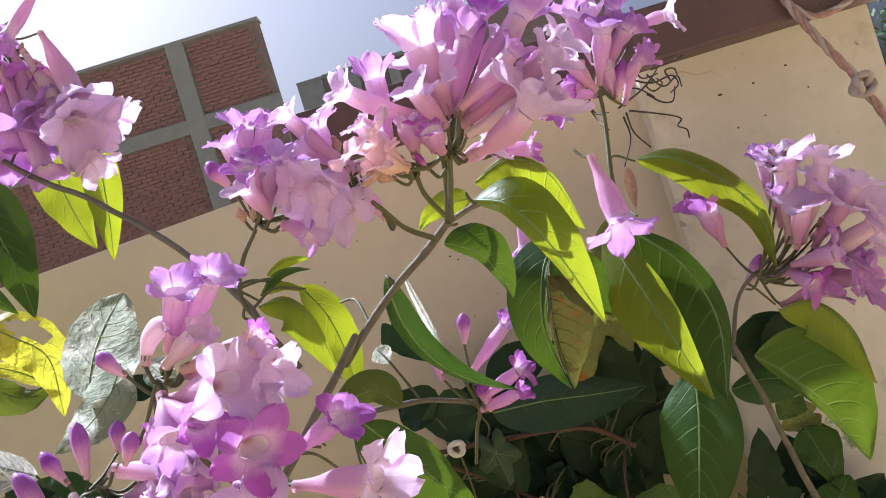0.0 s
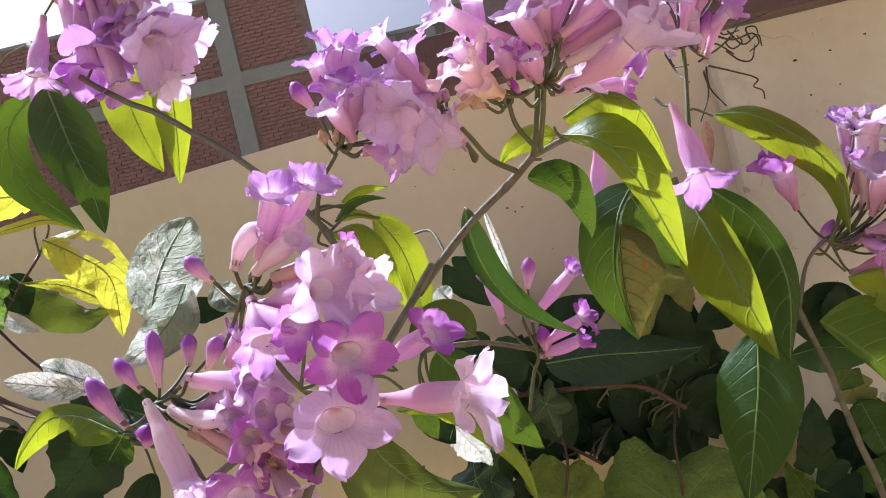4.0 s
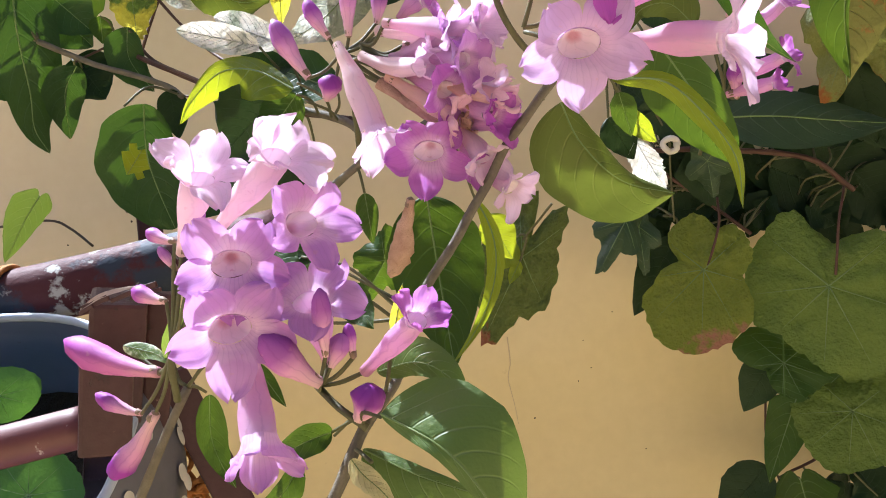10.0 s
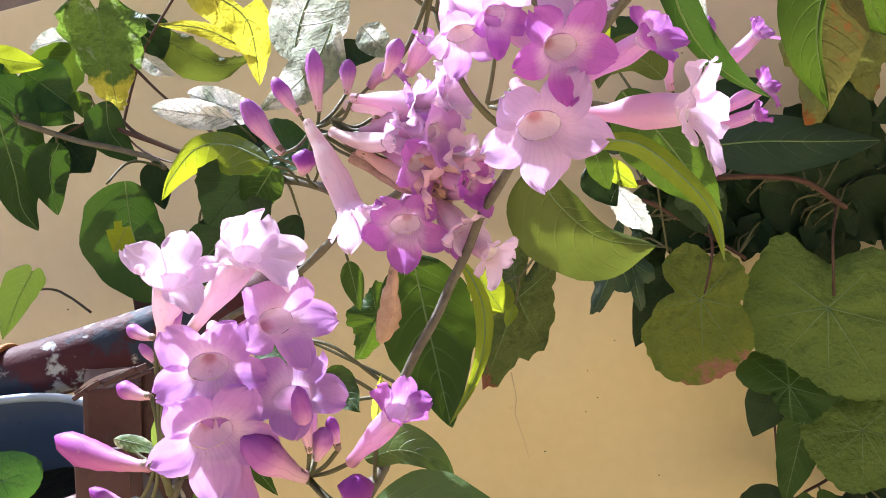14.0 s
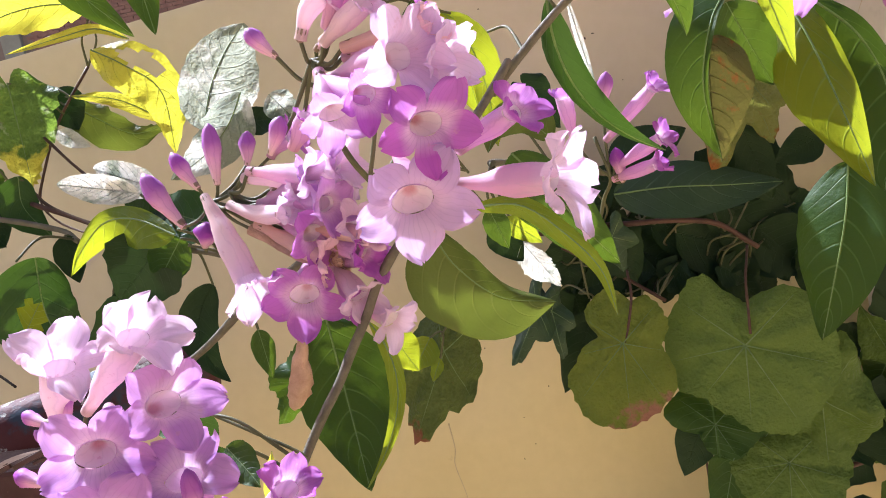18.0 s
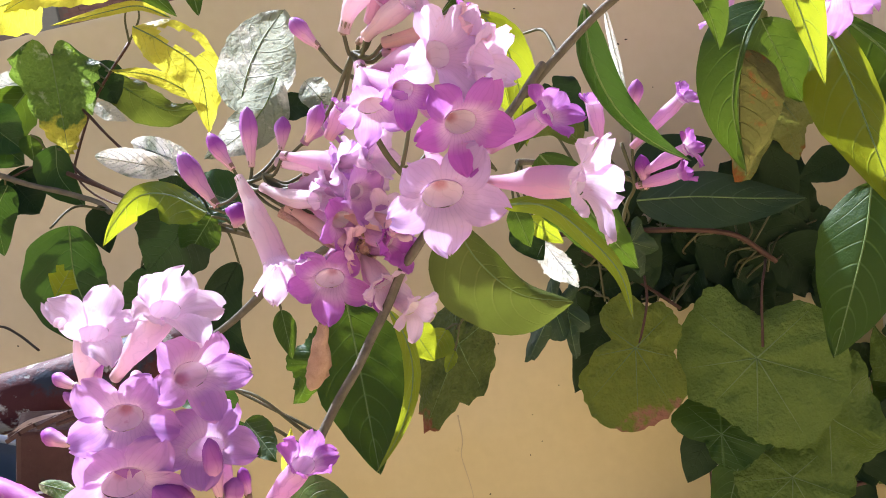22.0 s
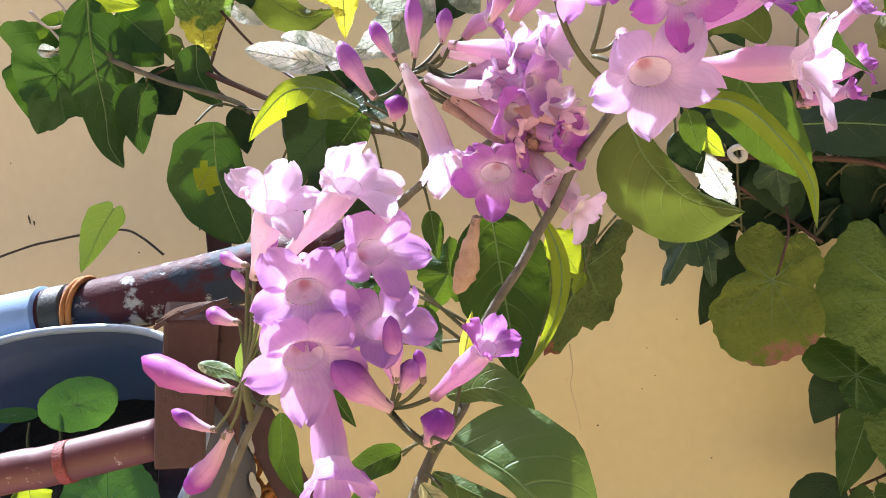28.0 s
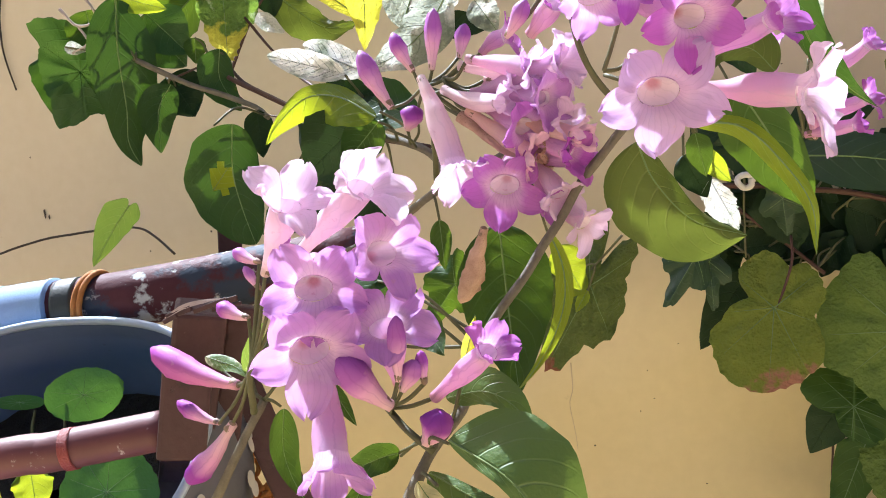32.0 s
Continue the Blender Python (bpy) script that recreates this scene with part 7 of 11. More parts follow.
stem(left_top, 0.0014, 0.0012, GREENSTEM, (-0.133, 0.670, 1.562), (-0.124, 0.675, 1.561), (-0.116, 0.680, 1.573), name='flower_stalk')
bud(left_top, (-0.143, 0.670, 1.593), (-0.157, 0.670, 1.619), 0.0066)
stem(left_top, 0.0014, 0.0012, GREENSTEM, (-0.133, 0.670, 1.562), (-0.138, 0.670, 1.572), (-0.143, 0.670, 1.593), name='flower_stalk')
bud(left_top, (-0.122, 0.655, 1.577), (-0.107, 0.645, 1.590), 0.0062)
stem(left_top, 0.0014, 0.0012, GREENSTEM, (-0.133, 0.670, 1.562), (-0.128, 0.663, 1.564), (-0.122, 0.655, 1.577), name='flower_stalk')
bud(left_top, (-0.135, 0.670, 1.564), (-0.128, 0.660, 1.576), 0.0037, TAN, wrinkle=0.45, plump=0.45)
bud(left_top, (-0.142, 0.670, 1.566), (-0.142, 0.660, 1.577), 0.0036, TAN, wrinkle=0.45, plump=0.45)
stem(left_top, 0.0014, 0.0012, GREENSTEM, (-0.133, 0.670, 1.562), (-0.138, 0.670, 1.558), (-0.142, 0.670, 1.566), name='flower_stalk')
bud(left_top, (-0.055, 0.655, 1.593), (-0.055, 0.650, 1.607), 0.0037, TAN, wrinkle=0.45, plump=0.45)
flower(left_top, (-0.125, 0.655, 1.584), (-0.132, 0.645, 1.621), 0.018, 60, MAUVE, 64)
stem(left_top, 0.0014, 0.0012, GREENSTEM, (-0.133, 0.670, 1.562), (-0.129, 0.663, 1.567), (-0.125, 0.655, 1.584), name='flower_stalk')
flower(left_top, (-0.120, 0.640, 1.577), (-0.118, 0.620, 1.596), 0.019, 66, FRESH, 25)
stem(left_top, 0.0014, 0.0012, GREENSTEM, (-0.133, 0.670, 1.562), (-0.127, 0.655, 1.564), (-0.120, 0.640, 1.577), name='flower_stalk')
flower(left_top, (-0.042, 0.655, 1.576), (-0.074, 0.640, 1.602), 0.022, 60, PALE, 25)
stem(left_top, 0.0014, 0.0012, GREENSTEM, (-0.133, 0.670, 1.562), (-0.088, 0.663, 1.563), (-0.042, 0.655, 1.576), name='flower_stalk')
flower(left_top, (-0.045, 0.645, 1.563), (-0.059, 0.620, 1.551), 0.026, 66, CREAMP, 15)
stem(left_top, 0.0014, 0.0012, GREENSTEM, (-0.133, 0.670, 1.562), (-0.089, 0.657, 1.556), (-0.045, 0.645, 1.563), name='flower_stalk')
flower(left_top, (-0.054, 0.650, 1.575), (-0.091, 0.635, 1.581), 0.021, 64, CREAMP, 48)
stem(left_top, 0.0014, 0.0012, GREENSTEM, (-0.133, 0.670, 1.562), (-0.093, 0.660, 1.562), (-0.054, 0.650, 1.575), name='flower_stalk')
flower(left_top, (-0.117, 0.645, 1.561), (-0.124, 0.630, 1.582), 0.019, 60, PALE, 8)
stem(left_top, 0.0014, 0.0012, GREENSTEM, (-0.133, 0.670, 1.562), (-0.125, 0.657, 1.556), (-0.117, 0.645, 1.561), name='flower_stalk')
flower(left_top, (-0.111, 0.650, 1.554), (-0.092, 0.640, 1.540), 0.016, 60, MAUVE, 30)
stem(left_top, 0.0014, 0.0012, GREENSTEM, (-0.133, 0.670, 1.562), (-0.122, 0.660, 1.552), (-0.111, 0.650, 1.554), name='flower_stalk')
stem(left_top, 0.0014, 0.0012, GREENSTEM, (-0.050, 0.650, 1.547), (-0.053, 0.653, 1.564), (-0.055, 0.655, 1.593), name='flower_stalk')
stem(left_top, 0.0019, 0.0016, GREENSTEM, (-0.030, 0.660, 1.528), (-0.038, 0.655, 1.543), (-0.046, 0.650, 1.559), (-0.048, 0.645, 1.571), name='flower_stalk')

top = thing('flower_cluster', 'large cluster of mauve and pale pink trumpet flowers', 'flower cluster', 'flower clusters on the vine')
flower(top, (0.013, 0.585, 1.591), (-0.030, 0.565, 1.616), 0.022, 52, PALE, 20, 0.05)
stem(top, 0.0014, 0.0012, GREENSTEM, (0.024, 0.590, 1.565), (0.018, 0.587, 1.572), (0.013, 0.585, 1.591), name='flower_stalk')
flower(top, (-0.014, 0.610, 1.580), (-0.011, 0.600, 1.628), 0.021, 34, MAUVE, 40)
stem(top, 0.0014, 0.0012, GREENSTEM, (-0.002, 0.600, 1.559), (-0.008, 0.605, 1.564), (-0.014, 0.610, 1.580), name='flower_stalk')
flower(top, (0.028, 0.580, 1.586), (0.024, 0.570, 1.633), 0.032, 34, PALE, 60, -0.05)
stem(top, 0.0014, 0.0012, GREENSTEM, (0.024, 0.590, 1.565), (0.026, 0.585, 1.569), (0.028, 0.580, 1.586), name='flower_stalk')
flower(top, (0.034, 0.590, 1.590), (0.056, 0.585, 1.633), 0.023, 22, MAUVE, 10)
stem(top, 0.0014, 0.0012, GREENSTEM, (0.024, 0.590, 1.565), (0.029, 0.590, 1.572), (0.034, 0.590, 1.590), name='flower_stalk')
flower(top, (0.040, 0.600, 1.604), (0.057, 0.600, 1.663), 0.030, 40, MAUVE, 35)
stem(top, 0.0014, 0.0012, GREENSTEM, (0.024, 0.590, 1.565), (0.032, 0.595, 1.579), (0.040, 0.600, 1.604), name='flower_stalk')
flower(top, (0.037, 0.580, 1.585), (0.093, 0.575, 1.633), 0.028, 26, MAUVE, 50, 0.04)
stem(top, 0.0014, 0.0012, GREENSTEM, (0.024, 0.590, 1.565), (0.030, 0.585, 1.569), (0.037, 0.580, 1.585), name='flower_stalk')
flower(top, (0.036, 0.580, 1.577), (0.100, 0.570, 1.599), 0.024, 55, PALE, 30, 0.03)
stem(top, 0.0014, 0.0012, GREENSTEM, (0.024, 0.590, 1.565), (0.030, 0.585, 1.565), (0.036, 0.580, 1.577), name='flower_stalk')
flower(top, (0.035, 0.575, 1.554), (0.077, 0.555, 1.569), 0.039, 58, PALE, 15, 0.05)
stem(top, 0.0014, 0.0012, GREENSTEM, (0.024, 0.590, 1.565), (0.030, 0.583, 1.553), (0.035, 0.575, 1.554), name='flower_stalk')
flower(top, (0.029, 0.600, 1.555), (0.049, 0.605, 1.560), 0.018, 55, PALE, 70)
stem(top, 0.0014, 0.0012, GREENSTEM, (0.024, 0.590, 1.565), (0.027, 0.595, 1.554), (0.029, 0.600, 1.555), name='flower_stalk')
flower(top, (0.058, 0.620, 1.555), (0.080, 0.620, 1.551), 0.013, 40, FRESH, 20)
stem(top, 0.0014, 0.0012, GREENSTEM, (0.024, 0.590, 1.565), (0.041, 0.605, 1.554), (0.058, 0.620, 1.555), name='flower_stalk')
flower(top, (-0.006, 0.580, 1.560), (-0.026, 0.565, 1.578), 0.026, 68, PEACH, 45, 0.08)
stem(top, 0.0014, 0.0012, GREENSTEM, (-0.003, 0.590, 1.556), (-0.005, 0.585, 1.552), (-0.006, 0.580, 1.560), name='flower_stalk')
flower(top, (-0.012, 0.600, 1.562), (-0.021, 0.600, 1.590), 0.015, 35, MAUVE, 10)
stem(top, 0.0014, 0.0012, GREENSTEM, (-0.003, 0.590, 1.556), (-0.007, 0.595, 1.553), (-0.012, 0.600, 1.562), name='flower_stalk')
flower(top, (0.015, 0.585, 1.565), (0.010, 0.580, 1.585), 0.012, 26, FRESH, 40)
stem(top, 0.0014, 0.0012, GREENSTEM, (0.024, 0.590, 1.565), (0.019, 0.587, 1.559), (0.015, 0.585, 1.565), name='flower_stalk')
flower(top, (0.001, 0.580, 1.564), (0.002, 0.580, 1.587), 0.012, 28, PALE, 0)
stem(top, 0.0014, 0.0012, GREENSTEM, (-0.003, 0.590, 1.556), (-0.001, 0.585, 1.554), (0.001, 0.580, 1.564), name='flower_stalk')
flower(top, (0.042, 0.610, 1.622), (0.040, 0.610, 1.658), 0.017, 50, PALE, 60)
stem(top, 0.0014, 0.0012, GREENSTEM, (0.024, 0.590, 1.565), (0.033, 0.600, 1.588), (0.042, 0.610, 1.622), name='flower_stalk')
flower(top, (0.056, 0.610, 1.605), (0.079, 0.600, 1.629), 0.016, 40, PALE, 25)
stem(top, 0.0014, 0.0012, GREENSTEM, (0.024, 0.590, 1.565), (0.040, 0.600, 1.579), (0.056, 0.610, 1.605), name='flower_stalk')
bud(top, (-0.017, 0.595, 1.556), (-0.035, 0.585, 1.568), 0.0045, TAN, wrinkle=0.45, plump=0.45)
stem(top, 0.0014, 0.0012, GREENSTEM, (-0.003, 0.590, 1.556), (-0.010, 0.593, 1.550), (-0.017, 0.595, 1.556), name='flower_stalk')
bud(top, (-0.021, 0.585, 1.567), (-0.040, 0.575, 1.556), 0.0028, TAN, wrinkle=0.45, plump=0.45)
stem(top, 0.0014, 0.0012, GREENSTEM, (-0.003, 0.590, 1.556), (-0.012, 0.587, 1.556), (-0.021, 0.585, 1.567), name='flower_stalk')
bud(top, (0.007, 0.590, 1.555), (0.001, 0.575, 1.567), 0.0025)
flower(top, (0.030, 0.600, 1.591), (0.022, 0.590, 1.624), 0.021, 60, CREAMP, 30, 0.05)
stem(top, 0.0014, 0.0012, GREENSTEM, (0.024, 0.590, 1.565), (0.027, 0.595, 1.572), (0.030, 0.600, 1.591), name='flower_stalk')
flower(top, (0.033, 0.595, 1.587), (0.028, 0.565, 1.609), 0.018, 70, PALE, 75)
stem(top, 0.0014, 0.0012, GREENSTEM, (0.024, 0.590, 1.565), (0.029, 0.593, 1.570), (0.033, 0.595, 1.587), name='flower_stalk')
flower(top, (0.037, 0.605, 1.593), (0.073, 0.600, 1.648), 0.022, 44, FRESH, 12)
stem(top, 0.0014, 0.0012, GREENSTEM, (0.024, 0.590, 1.565), (0.030, 0.597, 1.573), (0.037, 0.605, 1.593), name='flower_stalk')
flower(top, (0.038, 0.565, 1.586), (0.079, 0.555, 1.608), 0.016, 40, MAUVE, 33, 0.03)
stem(top, 0.0014, 0.0012, GREENSTEM, (0.024, 0.590, 1.565), (0.031, 0.577, 1.569), (0.038, 0.565, 1.586), name='flower_stalk')
flower(top, (0.040, 0.600, 1.585), (0.118, 0.600, 1.615), 0.020, 70, PALE, 66, 0.02)
stem(top, 0.0014, 0.0012, GREENSTEM, (0.024, 0.590, 1.565), (0.032, 0.595, 1.569), (0.040, 0.600, 1.585), name='flower_stalk')
flower(top, (0.039, 0.600, 1.578), (0.077, 0.600, 1.587), 0.026, 66, CREAMP, 12, 0.02)
stem(top, 0.0014, 0.0012, GREENSTEM, (0.024, 0.590, 1.565), (0.032, 0.595, 1.565), (0.039, 0.600, 1.578), name='flower_stalk')
flower(top, (0.037, 0.565, 1.567), (0.094, 0.560, 1.578), 0.021, 64, CREAMP, 52)
stem(top, 0.0014, 0.0012, GREENSTEM, (0.024, 0.590, 1.565), (0.030, 0.577, 1.560), (0.037, 0.565, 1.567), name='flower_stalk')
flower(top, (0.026, 0.570, 1.577), (0.013, 0.560, 1.603), 0.017, 50, PALE, 8)
stem(top, 0.0014, 0.0012, GREENSTEM, (0.024, 0.590, 1.565), (0.025, 0.580, 1.565), (0.026, 0.570, 1.577), name='flower_stalk')
flower(top, (0.019, 0.575, 1.562), (0.015, 0.560, 1.576), 0.009, 35, FRESH, 5)
stem(top, 0.0014, 0.0012, GREENSTEM, (0.024, 0.590, 1.565), (0.021, 0.583, 1.557), (0.019, 0.575, 1.562), name='flower_stalk')
flower(top, (-0.008, 0.585, 1.564), (-0.028, 0.575, 1.595), 0.014, 66, CREAMP, 25, 0.05)
stem(top, 0.0014, 0.0012, GREENSTEM, (0.024, 0.590, 1.565), (0.008, 0.587, 1.558), (-0.008, 0.585, 1.564), name='flower_stalk')
flower(top, (-0.008, 0.575, 1.558), (-0.022, 0.560, 1.567), 0.014, 80, PEACH, 65, 0.05)
stem(top, 0.0014, 0.0012, GREENSTEM, (0.024, 0.590, 1.565), (0.008, 0.583, 1.556), (-0.008, 0.575, 1.558), name='flower_stalk')
stem(top, 0.0014, 0.0012, GREENSTEM, (0.018, 0.590, 1.552), (0.012, 0.590, 1.548), (0.007, 0.590, 1.555), name='flower_stalk')
stem(top, 0.002, 0.0018, GREENSTEM, (0.012, 0.600, 1.517), (0.019, 0.595, 1.544), (0.024, 0.590, 1.565), (0.031, 0.588, 1.582), name='flower_stalk')
stem(top, 0.0019, 0.0016, GREENSTEM, (0.009, 0.600, 1.521), (-0.001, 0.598, 1.540), (-0.003, 0.590, 1.556), (-0.005, 0.585, 1.562), name='flower_stalk')

upper_right = thing('flower_cluster', 'mauve flowers and buds with thin dark tendrils', 'flower cluster', 'flower clusters on the vine')
flower(upper_right, (0.197, 0.850, 1.633), (0.188, 0.845, 1.683), 0.023, 40, MAUVE, 20)
stem(upper_right, 0.0014, 0.0012, GREENSTEM, (0.194, 0.840, 1.609), (0.196, 0.845, 1.615), (0.197, 0.850, 1.633), name='flower_stalk')
flower(upper_right, (0.200, 0.850, 1.634), (0.227, 0.845, 1.676), 0.020, 36, MAUVE, 50)
stem(upper_right, 0.0014, 0.0012, GREENSTEM, (0.194, 0.840, 1.609), (0.197, 0.845, 1.615), (0.200, 0.850, 1.634), name='flower_stalk')
flower(upper_right, (0.182, 0.840, 1.618), (0.153, 0.830, 1.607), 0.028, 46, FRESH, 10)
stem(upper_right, 0.0014, 0.0012, GREENSTEM, (0.194, 0.840, 1.609), (0.188, 0.840, 1.608), (0.182, 0.840, 1.618), name='flower_stalk')
flower(upper_right, (0.186, 0.845, 1.635), (0.158, 0.835, 1.641), 0.023, 50, PALE, 60)
stem(upper_right, 0.0014, 0.0012, GREENSTEM, (0.194, 0.840, 1.609), (0.190, 0.843, 1.616), (0.186, 0.845, 1.635), name='flower_stalk')
flower(upper_right, (0.214, 0.850, 1.584), (0.246, 0.840, 1.627), 0.016, 14, MAUVE, 30, -0.12)
stem(upper_right, 0.0014, 0.0012, GREENSTEM, (0.194, 0.840, 1.609), (0.204, 0.845, 1.591), (0.214, 0.850, 1.584), name='flower_stalk')
flower(upper_right, (0.205, 0.845, 1.594), (0.205, 0.840, 1.620), 0.015, 20, PALE, 10)
stem(upper_right, 0.0014, 0.0012, GREENSTEM, (0.194, 0.840, 1.609), (0.200, 0.843, 1.596), (0.205, 0.845, 1.594), name='flower_stalk')
flower(upper_right, (0.205, 0.850, 1.638), (0.238, 0.845, 1.652), 0.024, 30, MAUVE, 5)
stem(upper_right, 0.0014, 0.0012, GREENSTEM, (0.194, 0.840, 1.609), (0.200, 0.845, 1.617), (0.205, 0.850, 1.638), name='flower_stalk')
flower(upper_right, (0.251, 0.855, 1.658), (0.276, 0.845, 1.656), 0.022, 48, PALE, 25)
stem(upper_right, 0.0014, 0.0012, GREENSTEM, (0.194, 0.840, 1.609), (0.223, 0.847, 1.627), (0.251, 0.855, 1.658), name='flower_stalk')
flower(upper_right, (0.199, 0.855, 1.646), (0.210, 0.850, 1.695), 0.027, 40, PALE, 45)
stem(upper_right, 0.0014, 0.0012, GREENSTEM, (0.194, 0.840, 1.609), (0.197, 0.847, 1.621), (0.199, 0.855, 1.646), name='flower_stalk')
bud(upper_right, (0.205, 0.840, 1.590), (0.223, 0.840, 1.627), 0.0061)
stem(upper_right, 0.0014, 0.0012, GREENSTEM, (0.194, 0.840, 1.609), (0.200, 0.840, 1.593), (0.205, 0.840, 1.590), name='flower_stalk')
bud(upper_right, (0.188, 0.840, 1.611), (0.171, 0.835, 1.621), 0.0059)
stem(upper_right, 0.0014, 0.0012, GREENSTEM, (0.194, 0.840, 1.609), (0.191, 0.840, 1.604), (0.188, 0.840, 1.611), name='flower_stalk')
flower(upper_right, (0.152, 0.775, 1.542), (0.156, 0.750, 1.480), 0.033, 58, MAUVE, 30)
stem(upper_right, 0.0013, 0.0012, GREENSTEM, (0.142, 0.790, 1.553), (0.147, 0.782, 1.544), (0.152, 0.775, 1.542), name='flower_stalk')
flower(upper_right, (0.083, 0.800, 1.525), (0.076, 0.800, 1.482), 0.020, 40, MAUVE)
flower(upper_right, (0.197, 0.850, 1.616), (0.201, 0.840, 1.671), 0.024, 44, PALE, 12)
stem(upper_right, 0.0014, 0.0012, GREENSTEM, (0.194, 0.840, 1.609), (0.196, 0.845, 1.607), (0.197, 0.850, 1.616), name='flower_stalk')
flower(upper_right, (0.196, 0.845, 1.610), (0.230, 0.840, 1.653), 0.023, 40, MAUVE, 33)
flower(upper_right, (0.189, 0.840, 1.605), (0.169, 0.820, 1.635), 0.023, 60, PALE, 55)
stem(upper_right, 0.0014, 0.0012, GREENSTEM, (0.194, 0.840, 1.609), (0.192, 0.840, 1.601), (0.189, 0.840, 1.605), name='flower_stalk')
flower(upper_right, (0.193, 0.840, 1.609), (0.206, 0.820, 1.653), 0.028, 44, MAUVE, 70)
flower(upper_right, (0.190, 0.850, 1.601), (0.167, 0.840, 1.609), 0.020, 60, FRESH, 5)
stem(upper_right, 0.0014, 0.0012, GREENSTEM, (0.194, 0.840, 1.609), (0.192, 0.845, 1.599), (0.190, 0.850, 1.601), name='flower_stalk')
flower(upper_right, (0.196, 0.845, 1.601), (0.237, 0.840, 1.619), 0.020, 46, MAUVE, 25)
stem(upper_right, 0.0014, 0.0012, GREENSTEM, (0.194, 0.840, 1.609), (0.195, 0.843, 1.599), (0.196, 0.845, 1.601), name='flower_stalk')

side = thing('flower_cluster', 'purple and mauve flowers on branching stalks', 'flower cluster', 'flower clusters on the vine')
flower(side, (0.337, 0.870, 1.402), (0.349, 0.850, 1.475), 0.042, 34, PALE, 20)
stem(side, 0.0014, 0.0012, GREENSTEM, (0.296, 0.860, 1.380), (0.317, 0.865, 1.385), (0.337, 0.870, 1.402), name='flower_stalk')
flower(side, (0.340, 0.880, 1.420), (0.334, 0.860, 1.490), 0.022, 22, MAUVE, 40)
stem(side, 0.0014, 0.0012, GREENSTEM, (0.296, 0.860, 1.380), (0.318, 0.870, 1.394), (0.340, 0.880, 1.420), name='flower_stalk')
flower(side, (0.362, 0.870, 1.400), (0.388, 0.845, 1.422), 0.048, 72, PALE, 35)
stem(side, 0.0014, 0.0012, GREENSTEM, (0.296, 0.860, 1.380), (0.329, 0.865, 1.384), (0.362, 0.870, 1.400), name='flower_stalk')
flower(side, (0.331, 0.870, 1.374), (0.365, 0.845, 1.386), 0.038, 64, MAUVE, 60)
stem(side, 0.0014, 0.0012, GREENSTEM, (0.296, 0.860, 1.380), (0.314, 0.865, 1.371), (0.331, 0.870, 1.374), name='flower_stalk')
flower(side, (0.353, 0.880, 1.356), (0.382, 0.850, 1.354), 0.034, 60, MAUVE, 15)
stem(side, 0.0014, 0.0012, GREENSTEM, (0.296, 0.860, 1.380), (0.325, 0.870, 1.362), (0.353, 0.880, 1.356), name='flower_stalk')
flower(side, (0.312, 0.870, 1.345), (0.346, 0.850, 1.351), 0.029, 34, MAUVE, 40)
stem(side, 0.0014, 0.0012, GREENSTEM, (0.296, 0.860, 1.380), (0.304, 0.865, 1.356), (0.312, 0.870, 1.345), name='flower_stalk')
flower(side, (0.305, 0.860, 1.376), (0.346, 0.855, 1.381), 0.016, 22, FRESH, 10)
stem(side, 0.0014, 0.0012, GREENSTEM, (0.296, 0.860, 1.380), (0.300, 0.860, 1.372), (0.305, 0.860, 1.376), name='flower_stalk')
flower(side, (0.278, 0.880, 1.418), (0.267, 0.868, 1.455), 0.034, 30, FRESH, 20)
stem(side, 0.0014, 0.0012, GREENSTEM, (0.296, 0.860, 1.380), (0.287, 0.870, 1.393), (0.278, 0.880, 1.418), name='flower_stalk')
flower(side, (0.364, 0.890, 1.414), (0.380, 0.870, 1.456), 0.025, 50, PALE, 70)
stem(side, 0.0014, 0.0012, GREENSTEM, (0.296, 0.860, 1.380), (0.330, 0.875, 1.391), (0.364, 0.890, 1.414), name='flower_stalk')
flower(side, (0.387, 0.890, 1.388), (0.418, 0.870, 1.385), 0.036, 60, PALE, 5)
stem(side, 0.0014, 0.0012, GREENSTEM, (0.296, 0.860, 1.380), (0.342, 0.875, 1.378), (0.387, 0.890, 1.388), name='flower_stalk')
flower(side, (0.342, 0.870, 1.408), (0.334, 0.850, 1.454), 0.017, 20, MAUVE, 5)
stem(side, 0.0014, 0.0012, GREENSTEM, (0.296, 0.860, 1.380), (0.319, 0.865, 1.388), (0.342, 0.870, 1.408), name='flower_stalk')
bud(side, (0.341, 0.855, 1.418), (0.363, 0.845, 1.445), 0.0071)
stem(side, 0.0014, 0.0012, GREENSTEM, (0.296, 0.860, 1.380), (0.319, 0.857, 1.393), (0.341, 0.855, 1.418), name='flower_stalk')
bud(side, (0.280, 0.870, 1.372), (0.307, 0.870, 1.401), 0.0063)
stem(side, 0.0014, 0.0012, GREENSTEM, (0.296, 0.860, 1.380), (0.288, 0.865, 1.370), (0.280, 0.870, 1.372), name='flower_stalk')
bud(side, (0.347, 0.850, 1.482), (0.364, 0.845, 1.496), 0.0082, TAN, wrinkle=0.45, plump=0.45)
stem(side, 0.0014, 0.0012, GREENSTEM, (0.296, 0.860, 1.380), (0.322, 0.855, 1.425), (0.347, 0.850, 1.482), name='flower_stalk')
bud(side, (0.340, 0.850, 1.488), (0.337, 0.845, 1.501), 0.0056, TAN, wrinkle=0.45, plump=0.45)
